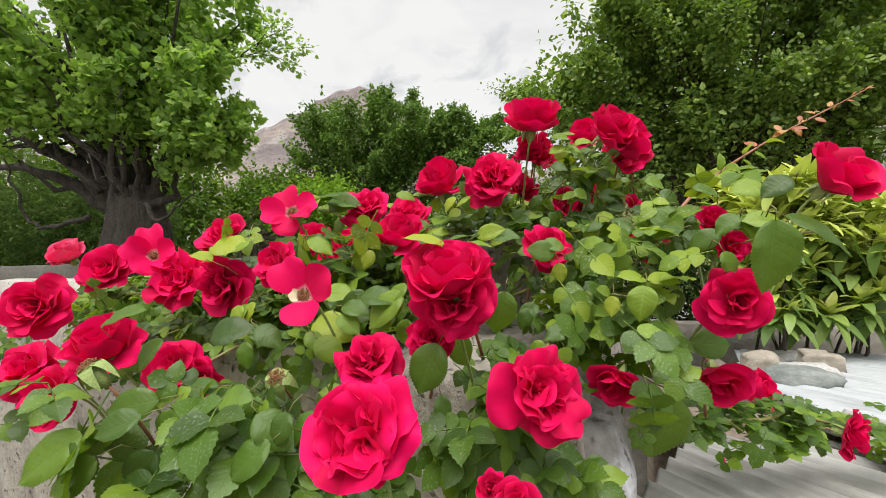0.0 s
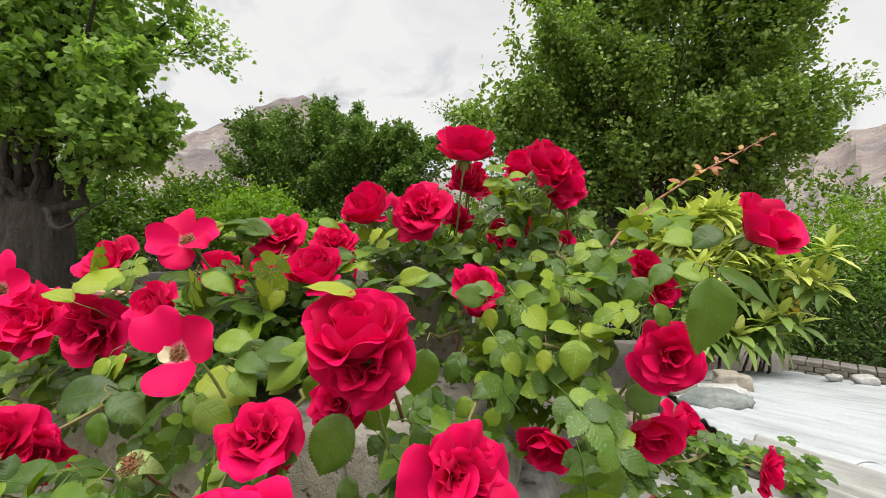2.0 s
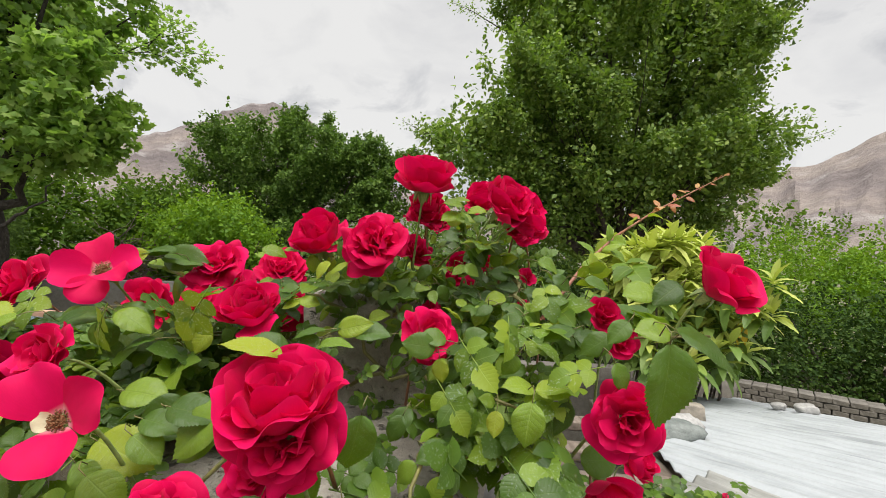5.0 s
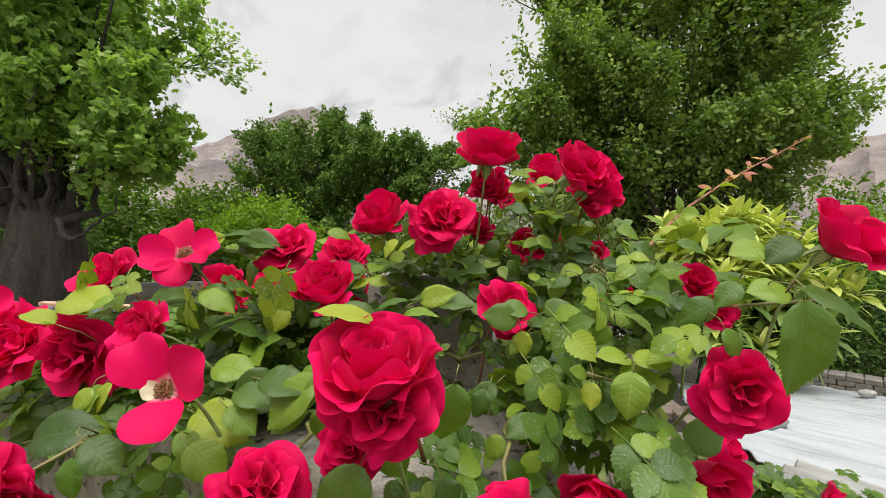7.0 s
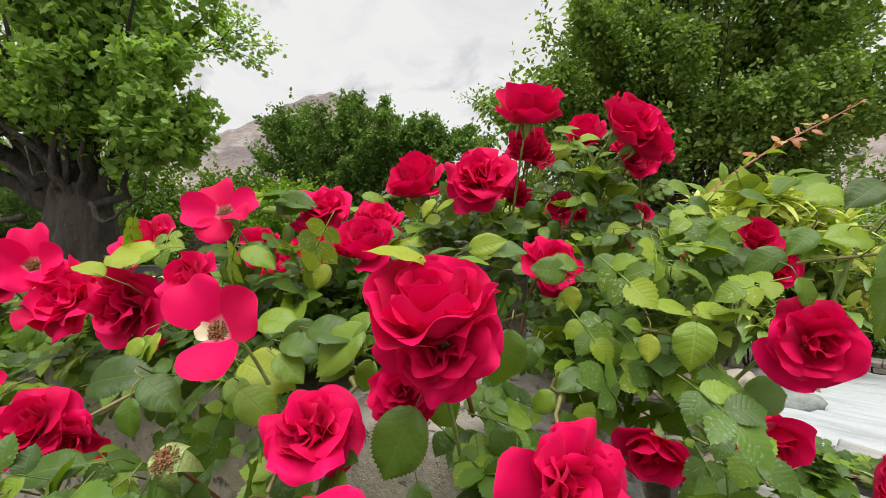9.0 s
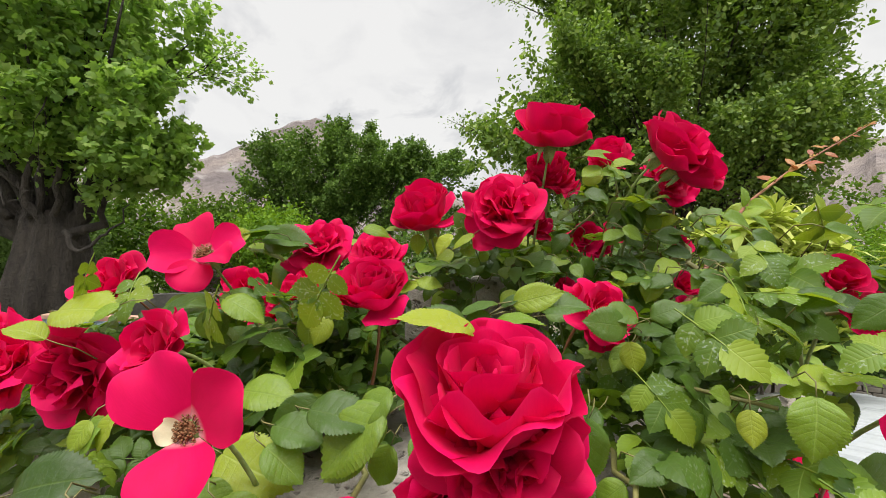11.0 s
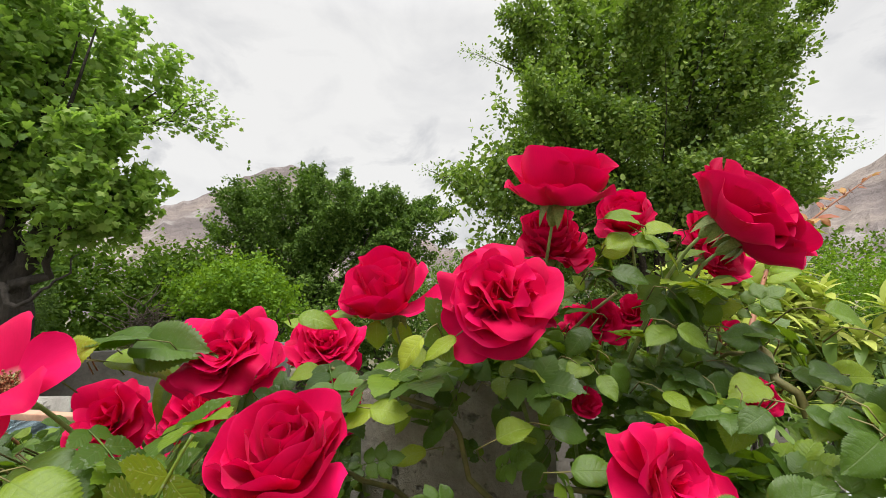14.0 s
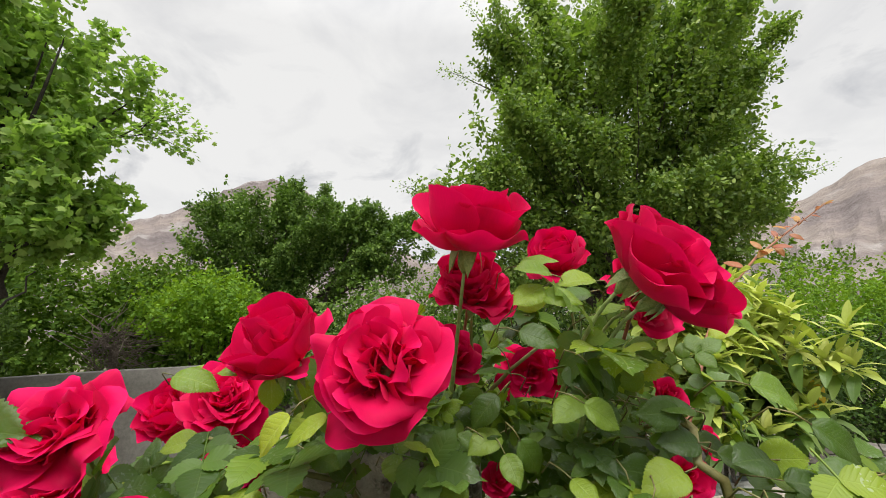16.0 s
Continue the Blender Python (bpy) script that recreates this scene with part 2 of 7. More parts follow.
M_MID = leaf_material("dark_tree_leaf", (0.046, 0.088, 0.021), (0.115, 0.195, 0.042), (0.21, 0.31, 0.06), (0.08, 0.14, 0.04), (0.12, 0.24, 0.02), 0.3, 0.6, True, gloss=0.15)
M_BRIGHT = leaf_material("bright_shrub_leaf", (0.07, 0.15, 0.016), (0.12, 0.235, 0.020), (0.21, 0.34, 0.03), (0.2, 0.3, 0.05), (0.3, 0.5, 0.02), 0.33, 0.6, True, gloss=0.2)
# hedge leaf with the deep shade under the trees put into its colour
M_SHADED = leaf_material("shaded_hedge_leaf", (0.020, 0.045, 0.012), (0.042, 0.080, 0.017), (0.085, 0.14, 0.027), (0.07, 0.12, 0.03), (0.08, 0.16, 0.02), 0.15, 0.65, True, gloss=0.1)
M_HEDGE = leaf_material("hedge_leaf", (0.036, 0.075, 0.015), (0.075, 0.14, 0.022), (0.14, 0.22, 0.034), (0.12, 0.2, 0.05), (0.18, 0.32, 0.02), 0.3, 0.7, True, gloss=0.06)
M_GREYG = leaf_material("grey_willow_leaf", (0.034, 0.064, 0.017), (0.064, 0.110, 0.028), (0.115, 0.18, 0.048), (0.2, 0.25, 0.12), (0.16, 0.26, 0.05), 0.3, 0.7, True, gloss=0.05)
M_LOQ = leaf_material("shrub_leaf", (0.09, 0.16, 0.04), (0.16, 0.25, 0.055), (0.24, 0.33, 0.07), (0.25, 0.33, 0.12), (0.2, 0.34, 0.04), 0.25, 0.45)
M_LOQY = leaf_material("young_shrub_leaf", (0.34, 0.42, 0.08), (0.46, 0.52, 0.11), (0.58, 0.60, 0.16), (0.55, 0.6, 0.25), (0.45, 0.55, 0.05), 0.3, 0.45)
M_LOQI = leaf_material("shrub_foliage", (0.09, 0.16, 0.04), (0.16, 0.25, 0.055), (0.24, 0.33, 0.07), (0.25, 0.33, 0.12), (0.2, 0.34, 0.04), 0.25, 0.45, True)
M_LOQYI = leaf_material("young_shrub_foliage", (0.34, 0.42, 0.08), (0.46, 0.52, 0.11), (0.58, 0.60, 0.16), (0.55, 0.6, 0.25), (0.45, 0.55, 0.05), 0.3, 0.45, True)
M_YELLOW = leaf_material("yellowed_leaf", (0.60, 0.38, 0.02), (0.66, 0.44, 0.03), (0.7, 0.5, 0.04), (0.6, 0.4, 0.05), (0.6, 0.4, 0.02), 0.2, 0.45)
M_CONC = mineral("old_concrete", [(0.28, (0.22, 0.195, 0.16)), (0.5, (0.38, 0.345, 0.295)), (0.72, (0.48, 0.44, 0.385))], 5.0, 0.93, 70.0, 0.8, 0.008, pits=60.0)
M_CONC2 = mineral("pale_concrete", [(0.3, (0.27, 0.25, 0.22)), (0.55, (0.40, 0.38, 0.34)), (0.75, (0.48, 0.46, 0.42))], 3.0, 0.9, 40.0, 0.5, 0.006, pits=40.0)
M_CONC3 = mineral("dark_wall_render", [(0.3, (0.114, 0.105, 0.091)), (0.7, (0.219, 0.206, 0.184))], 1.6, 0.9, 22.0, 0.4, 0.01)
M_WASH = mineral("chipped_whitewash", [(0.40, (0.17, 0.155, 0.14)), (0.52, (0.32, 0.305, 0.30)), (0.58, (0.60, 0.60, 0.64))], 5.0, 0.85, 60.0, 0.6, 0.006, (1.0, 1.0, 0.6), pits=55.0)
M_BLOCK = mineral("grey_block", [(0.3, (0.11, 0.098, 0.082)), (0.7, (0.22, 0.20, 0.17))], 2.2, 0.95, 20.0, 0.6, 0.02)
M_SOIL = mineral("dry_ground", [(0.35, (0.05, 0.085, 0.025)), (0.5, (0.14, 0.13, 0.075)), (0.65, (0.26, 0.22, 0.16))], 0.55, 0.97, 9.0, 0.7, 0.05)
M_ROAD = mineral("road_dust", [(0.3, (0.17, 0.165, 0.155)), (0.7, (0.26, 0.25, 0.235))], 1.2, 0.95, 20.0, 0.3, 0.01)
M_ROCK = mineral("mountain_rock", [(0.30, (0.15, 0.125, 0.122)), (0.46, (0.215, 0.18, 0.17)), (0.58, (0.285, 0.24, 0.21)), (0.72, (0.36, 0.32, 0.295))], 0.0042, 1.0, 0.055, 0.8, 14.0, (1.0, 1.0, 2.2), streaks=0.011)
M_STONE_G = mineral("green_grey_stone", [(0.3, (0.11, 0.13, 0.12)), (0.7, (0.27, 0.29, 0.27))], 9.0, 0.85, 50.0, 0.6, 0.01)
M_STONE_T = mineral("tan_stone", [(0.3, (0.22, 0.19, 0.15)), (0.7, (0.36, 0.32, 0.26))], 9.0, 0.9, 60.0, 0.5, 0.008)
M_STONE_P = mineral("pale_grey_stone", [(0.3, (0.30, 0.29, 0.27)), (0.7, (0.46, 0.45, 0.43))], 8.0, 0.9, 60.0, 0.5, 0.008)
M_BARK_L = bark_material("old_grey_bark", (0.026, 0.021, 0.017), (0.085, 0.070, 0.056), 2.4)
M_BARK = bark_material("brown_bark", (0.045, 0.034, 0.026), (0.12, 0.095, 0.072), 4.0)
M_TWIG = bark_material("dry_twig", (0.16, 0.12, 0.09), (0.30, 0.24, 0.19), 14.0)
M_CANE = mineral("rose_cane", [(0.3, (0.11, 0.12, 0.035)), (0.7, (0.26, 0.22, 0.075))], 22.0, 0.55, 150.0, 0.4, 0.001)
M_STEM_R = mineral("reddish_stem", [(0.3, (0.22, 0.075, 0.045)), (0.7, (0.34, 0.15, 0.07))], 30.0, 0.5, 150.0, 0.3, 0.001)
M_CALYX = mineral("green_calyx", [(0.3, (0.16, 0.24, 0.06)), (0.7, (0.34, 0.42, 0.14))], 60.0, 0.6, 300.0, 0.3, 0.001)
M_STAMEN = mineral("dry_stamens", [(0.3, (0.16, 0.06, 0.03)), (0.7, (0.38, 0.19, 0.07))], 200.0, 0.8, 600.0, 0.5, 0.0005)
M_TIMBER = mineral("weathered_timber", [(0.3, (0.10, 0.075, 0.055)), (0.7, (0.24, 0.19, 0.15))], 6.0, 0.9, 60.0, 0.5, 0.004, (8.0, 1.0, 8.0))
M_STEEL = mineral("grey_pylon_steel", [(0.3, (0.10, 0.10, 0.10)), (0.7, (0.18, 0.18, 0.18))], 3.0, 0.6, 30.0, 0.1, 0.002)
M_GRASS = leaf_material("dry_grass", (0.22, 0.20, 0.08), (0.34, 0.29, 0.13), (0.45, 0.38, 0.18), (0.4, 0.35, 0.2), (0.3, 0.28, 0.1), 0.2, 0.7, True)


def sheet_material(name, clean, grime, streak_scale, rough):
    m, nt, b, _ = shader(name)
    st = noise_node(nt, streak_scale, 7, 0.65, "UV", (1.2, 14.0, 1.0))
    patch = noise_node(nt, 3.5, 6, 0.6, "UV")
    fine = noise_node(nt, 120.0, 3, 0.6, "UV")
    f = maths(nt, "ADD", maths(nt, "MULTIPLY", st, 0.6), maths(nt, "MULTIPLY", patch, 0.4))
    col = ramp(nt, f, [(0.36, grime), (0.53, clean), (1.0, clean)])
    col = mix(nt, 0.3, col, ramp(nt, fine, [(0.3, (0.75, 0.75, 0.75)), (0.7, (1.05, 1.05, 1.05))]), "MULTIPLY")
    nt.links.new(col, b.inputs["Base Color"])
    b.inputs["Roughness"].default_value = rough
    bump(nt, b, patch, 0.2, 0.004)
    return m


M_SHEET = sheet_material("white_painted_sheet", (0.403, 0.424, 0.437), (0.235, 0.252, 0.260), 3.0, 0.5)
M_FIBRE = sheet_material("dull_fibre_sheet", (0.353, 0.353, 0.328), (0.168, 0.164, 0.147), 4.0, 0.6)
M_BLUE = sheet_material("pale_blue_paint", (0.378, 0.521, 0.605), (0.252, 0.302, 0.319), 3.0, 0.5)
M_ORANGE = mineral("faded_orange_edge", [(0.3, (0.45, 0.22, 0.13)), (0.7, (0.60, 0.36, 0.25))], 6.0, 0.7, 40.0, 0.2, 0.002)

# ---- building helpers ----


def mesh_ob(name, bm, material, smooth=True):
    me = bpy.data.meshes.new(name)
    bm.to_mesh(me)
    bm.free()
    me.materials.append(material)
    if smooth:
        me.polygons.foreach_set("use_smooth", [True] * len(me.polygons))
    return new(name, me)


def part(name, bm, material, parent, label="", smooth=True):
    ob = mesh_ob(name, bm, material, smooth)
    ob.parent = parent
    if label:
        tagged(ob, label)
    return ob


def child(name, me, parent, m):
    ob = new(name, me)
    ob.parent = parent
    ob.matrix_basis = m
    return ob


def thing(name, at, label, category, group="", kind=""):
    ob = new(name)
    ob.location = at
    return tagged(ob, label, category, group, kind)


def tube(bm, pts, radii, seg=8, cap=True):
    """A tapered round bar along pts."""
    rings = []
    up = Vector((0.31, 0.17, 0.93)).normalized()
    for k, p in enumerate(pts):
        p = Vector(p)
        d = (Vector(pts[min(k + 1, len(pts) - 1)]) - Vector(pts[max(k - 1, 0)])).normalized()
        a = d.cross(up)
        a = a.normalized() if a.length > 1e-4 else d.orthogonal().normalized()
        b = d.cross(a)
        rings.append([bm.verts.new(p + (a * math.cos(q) + b * math.sin(q)) * radii[k]) for q in (2 * math.pi * i / seg for i in range(seg))])
    for r0, r1 in zip(rings, rings[1:]):
        for i in range(seg):
            bm.faces.new((r0[i], r0[(i + 1) % seg], r1[(i + 1) % seg], r1[i]))
    if cap:
        bm.faces.new(rings[0][::-1])
        bm.faces.new(rings[-1])


def wobble(a, b, n, amp, rng, sag=0.0):
    a, b = Vector(a), Vector(b)
    out = []
    for k in range(n + 1):
        f = k / n
        j = Vector((rng.uniform(-1, 1), rng.uniform(-1, 1), rng.uniform(-1, 1))) * amp * math.sin(math.pi * f)
        out.append(a.lerp(b, f) + j + Vector((0, 0, sag * math.sin(math.pi * f))))
    return out


def grid_mesh(name, verts, uvs, nu, nv, material):
    """A smooth sheet of (nu+1) x (nv+1) points, row by row."""
    faces = [(j * (nu + 1) + i, j * (nu + 1) + i + 1, (j + 1) * (nu + 1) + i + 1, (j + 1) * (nu + 1) + i) for j in range(nv) for i in range(nu)]
    me = bpy.data.meshes.new(name)
    me.from_pydata(verts, [], faces)
    layer = me.uv_layers.new(name="UVMap")
    for lp in me.loops:
        layer.data[lp.index].uv = uvs[lp.vertex_index]
    me.materials.append(material)
    me.polygons.foreach_set("use_smooth", [True] * len(me.polygons))
    return me


def cloud(name, template, mats, material, parent=None):
    """Many copies of a small leaf in one mesh. template: points, faces of one size, uvs by point; mats: (N, 4, 4)."""
    tv, tf, tuv = (np.array(q) for q in template)
    mats = np.asarray(mats)
    n, nv, nf, k = len(mats), len(tv), len(tf), tf.shape[1]
    co = np.einsum("nij,vj->nvi", mats[:, :3, :3], tv) + mats[:, None, :3, 3]
    idx = (tf[None] + (np.arange(n) * nv)[:, None, None]).reshape(-1)
    me = bpy.data.meshes.new(name)
    me.vertices.add(n * nv)
    me.vertices.foreach_set("co", co.reshape(-1).astype(np.float32))
    me.loops.add(len(idx))
    me.loops.foreach_set("vertex_index", idx.astype(np.int32))
    me.polygons.add(n * nf)
    me.polygons.foreach_set("loop_start", (np.arange(n * nf) * k).astype(np.int32))
    me.polygons.foreach_set("use_smooth", np.ones(n * nf, dtype=bool))
    layer = me.uv_layers.new(name="UVMap")
    layer.data.foreach_set("uv", np.tile(tuv[tf.reshape(-1)], (n, 1)).reshape(-1).astype(np.float32))
    me.update(calc_edges=True)
    me.validate()
    me.materials.append(material)
    ob = new(name, me)
    ob.parent = parent
    return ob


def frames_for(pos, along, normal, size):
    """Matrices (N, 4, 4) with y along a leaf, z its face, scaled."""
    y = along / np.linalg.norm(along, axis=1, keepdims=True)
    x = np.cross(y, normal)
    x /= np.linalg.norm(x, axis=1, keepdims=True) + 1e-9
    z = np.cross(x, y)
    m = np.zeros((len(pos), 4, 4))
    m[:, :3, 0], m[:, :3, 1], m[:, :3, 2] = x * size[:, None], y * size[:, None], z * size[:, None]
    m[:, :3, 3], m[:, 3, 3] = pos, 1
    return m


def simple_leaf(width, fold=0.16, droop=0.18, rows=((0.0, 0.05), (0.3, 0.92), (0.62, 0.85), (1.0, 0.03))):
    """A folded pointed leaf of length 1 along y."""
    v, uv = [], []
    for f, w in rows:
        for s in (-1, 0, 1):
            v.append((s * w * width / 2, f, abs(s) * fold * w * width - droop * f * f))
            uv.append((0.5 + s * 0.5, f))
    fc = [(j * 3 + i, j * 3 + i + 1, j * 3 + i + 4, j * 3 + i + 3) for j in range(len(rows) - 1) for i in range(2)]
    return v, fc, uv


def lobed_leaf():
    """A five-lobed leaf of length 1 along y, as triangles round its middle."""
    pts = [(0, 0.0), (0.54, 0.16), (0.38, 0.36), (0.50, 0.66), (0.25, 0.62), (0.0, 1.0), (-0.25, 0.62), (-0.50, 0.66), (-0.38, 0.36), (-0.54, 0.16)]
    v = [(0, 0.36, 0.05)] + [(x, y, -0.16 * abs(x) - 0.14 * y * y) for x, y in pts]
    fc = [(0, 1 + i, 1 + (i + 1) % len(pts)) for i in range(len(pts))]
    return v, fc, [(0.5 + p[0], p[1]) for p in v]

# ---- ground, road, mountains ----


def ground_height(x, y):
    edge = 0.42 + 0.0 * x
    f = min(1.0, max(0.0, (y - edge) / 0.5))
    near = -1.0 * f
    if x < -1.2 and y < 1.0:
        near = -1.0 * min(1.0, max(f, (-x - 1.2) / 0.8))
    r = math.hypot(x, y)
    return near + (0.06 * noise.noise((x * 0.25, y * 0.25, 0)) if r < 60 else 0.0) - 0.02


def build_ground():
    bm = bmesh.new()
    radii = [0.0] + [0.25 * 1.13 ** k for k in range(78)]
    n = 72
    rows = []
    for r in radii:
        rows.append([bm.verts.new((r * math.cos(a), r * math.sin(a), ground_height(r * math.cos(a), r * math.sin(a)))) for a in (2 * math.pi * i / n for i in range(n))] if r else [bm.verts.new((0, 0, ground_height(0, 0)))])
    for i in range(n):
        bm.faces.new((rows[0][0], rows[1][i], rows[1][(i + 1) % n]))
    for r0, r1 in zip(rows[1:], rows[2:]):
        for i in range(n):
            bm.faces.new((r0[i], r1[i], r1[(i + 1) % n], r0[(i + 1) % n]))
    tagged(mesh_ob("ground", bm, M_SOIL), "dry grey-brown ground with patches of low grass", "ground", kind="structure")


build_ground()


def build_road():
    bm = bmesh.new()
    a, b = [], []
    for k in range(30):
        x = -30 + k * 1.2
        y = 11.2 + 0.12 * (x + 8) + 0.4 * math.sin(x * 0.15)
        z = ground_height(x, y) + 0.06
        a.append(bm.verts.new((x, y - 1.6, z)))
        b.append(bm.verts.new((x, y + 1.6, z)))
    for k in range(29):
        bm.faces.new((a[k], a[k + 1], b[k + 1], b[k]))
    tagged(mesh_ob("road", bm, M_ROAD), "dusty grey village road behind the low wall", "road", kind="structure")


build_road()

RIDGE_AZ = (-80, -60, -46, -41, -37.8, -34, -31.7, -29, -27.5, -25.3, -22, -18, -14, -9, 0, 10, 25, 36, 40, 42.5, 44.5, 47.2, 50, 55, 62, 80)
RIDGE_EL = (9, 9.6, 11.2, 12.2, 12.8, 13.6, 14.6, 15.8, 17.2, 18.4, 19.2, 18.6, 15.8, 11, 8, 6.5, 7.0, 9.0, 10.2, 11.2, 12.1, 13.0, 13.8, 15.0, 17.0, 18.0)


def build_mountains():
    n, rows = 420, 46
    verts, faces = [], []
    for j in range(rows + 1):
        f = j / rows
        r = 380 + 1020 * f
        for i in range(n + 1):
            az = -80 + 160 * i / n
            el = float(np.interp(az, RIDGE_AZ, RIDGE_EL))
            a = radians(az)
            top = math.tan(radians(el)) * 1150
            k = min(1.0, (r - 380) / 770)
            h = top * (0.28 * k + 0.72 * k ** 1.9) if r <= 1150 else top * (1 - 0.35 * (r - 1150) / 250)
            x, y = r * math.sin(a), r * math.cos(a)
            gully = 1 - abs(noise.noise((az * 0.33, r * 0.0012, 3.1)))
            rough = noise.fractal((x * 0.006, y * 0.006, 1.7), 0.9, 2.1, 6)
            lift = h + (gully - 0.75) * 62 * k * (1.15 - k) * 2 + rough * 17 * (0.25 + k * 0.55)
            verts.append((x, y, lift - 4))
    for j in range(rows):
        for i in range(n):
            p = j * (n + 1) + i
            faces.append((p, p + 1, p + n + 2, p + n + 1))
    me = bpy.data.meshes.new("mountain_range")
    me.from_pydata(verts, [], faces)
    me.polygons.foreach_set("use_smooth", [False] * len(me.polygons))
    me.materials.append(M_ROCK)
    tagged(new("mountain_range", me), "bare brown and grey rocky mountains under low cloud", "mountain", kind="structure")


build_mountains()


# ---- walls, roof ----


def rough_block(bm, lo, hi, cuts, amp, seed, m=None):
    """A box with worn, uneven faces and softened edges."""
    lo, hi = Vector(lo), Vector(hi)
    first = len(bm.verts)
    made = bmesh.ops.create_cube(bm, size=1.0)["verts"]
    bmesh.ops.subdivide_edges(bm, edges=list({e for v in made for e in v.link_edges}), cuts=cuts, use_grid_fill=True)
    vs = list(bm.verts)[first:]
    c, half = (lo + hi) / 2, (hi - lo) / 2
    small = min(half)
    for v in vs:
        q = v.co * 2
        p = Vector([q[k] * half[k] for k in range(3)])
        out = 0
        for k in range(3):
            out += abs(q[k]) > 0.999
        p = Vector([p[k] - (math.copysign(small * (0.10 if out == 3 else 0.05 if out == 2 else 0.0), p[k]) if abs(q[k]) > 0.999 else 0) for k in range(3)])
        w = c + p
        n3 = Vector((noise.noise(w * 7 + Vector((seed, 0, 0))), noise.noise(w * 7 + Vector((0, seed, 9))), noise.noise(w * 7 + Vector((5, 3, seed)))))
        n4 = Vector((noise.noise(w * 28 + Vector((seed, 0, 0))), noise.noise(w * 28 + Vector((0, seed, 9))), noise.noise(w * 28 + Vector((5, 3, seed)))))
        w = w + n3 * amp + n4 * amp * 0.4
        v.co = m @ w if m else w


def wall_strip(name, material, ax, ay, bx, by, thick, z0, z1, cuts, amp, seed, label, kind="structure"):
    """A straight wall between two plan points."""
    d = Vector((bx - ax, by - ay, 0))
    m = Matrix.Translation((ax, ay, 0)) @ Matrix.Rotation(math.atan2(d.y, d.x), 4, "Z")
    bm = bmesh.new()
    rough_block(bm, (0, 0, z0), (d.length, thick, z1), cuts, amp, seed, m)
    return tagged(mesh_ob(name, bm, material), label, "wall", kind=kind)


wall_strip("wall_planter", M_CONC, -1.75, 0.93, 0.035, 0.387, 0.50, -1.1, 1.352, 26, 0.012, 3.0, "low rough grey concrete wall under the rose bush")


def build_wall_end():
    """Rounded whitewashed end of the wall."""
    plan = [(-0.015, 0.418)] + [(0.048 + 0.058 * math.cos(radians(a)), 0.455 + 0.062 * math.sin(radians(a))) for a in range(-112, 1, 14)] + [(0.112, 0.52), (0.128, 0.62), (0.146, 0.74), (0.162, 0.86), (0.06, 0.88), (-0.02, 0.60)]
    heights = [-1.1, -0.5, 0.2, 0.7] + [0.90 + 0.02 * k for k in range(21)]
    bm = bmesh.new()
    rows = []
    for z in heights:
        top = max(0.0, z - 1.24) * 0.5
        row = []
        for x, y in plan:
            n = 0.010 * noise.noise((x * 9, y * 9, z * 7)) + 0.004 * noise.noise((x * 40, y * 40, z * 34))
            row.append(bm.verts.new((x - top * 0.5 + n, y + top + n, z + (0.006 * noise.noise((x * 30, y * 30, 3)) if z == heights[-1] else 0.0))))
        rows.append(row)
    m = len(plan)
    for r0, r1 in zip(rows, rows[1:]):
        for i in range(m):
            bm.faces.new((r0[i], r0[(i + 1) % m], r1[(i + 1) % m], r1[i]))
    bm.faces.new(rows[-1])
    bm.faces.new(rows[0][::-1])
    tagged(mesh_ob("wall_planter_end", bm, M_WASH), "chipped whitewashed rounded end of the concrete wall", "wall", kind="structure")


build_wall_end()
wall_strip("wall_boundary", M_CONC3, -14.0, 3.6, -2.6, 6.4, 0.22, -1.1, 1.13, 10, 0.012, 5.0, "dark grey rendered boundary wall along the road")


wall_strip("wall_garden", M_BLOCK, 0.6, 3.45, 2.5, 3.3, 0.14, -1.1, 0.74, 12, 0.01, 6.0, "low grey-brown rendered garden wall behind the shrub")


def build_post():
    bm = bmesh.new()
    rough_block(bm, (-0.215, 0.735, 1.30), (0.005, 0.93, 1.535), 8, 0.006, 12.0)
    tagged(mesh_ob("concrete_post", bm, M_CONC), "broken stub of a rough grey concrete post", "post")


build_post()


def build_trough():
    t = thing("concrete_trough", (-2.25, 1.25, -0.05), "pale concrete trough with a stepped ledge beside the rose bush", "trough")
    for lo, hi, seed in (((-0.9, -0.12, -1.1), (0.62, 0.0, 1.30), 1), ((-0.9, 0.55, -1.1), (0.62, 0.67, 1.36), 2), ((0.50, 0.0, -1.1), (0.62, 0.55, 1.33), 3), ((-0.9, -0.2, -1.1), (0.40, -0.12, 1.14), 4)):
        bm = bmesh.new()
        rough_block(bm, lo, hi, 6, 0.006, seed)
        part("trough_wall", bm, M_CONC2, t)
    return t


build_trough()


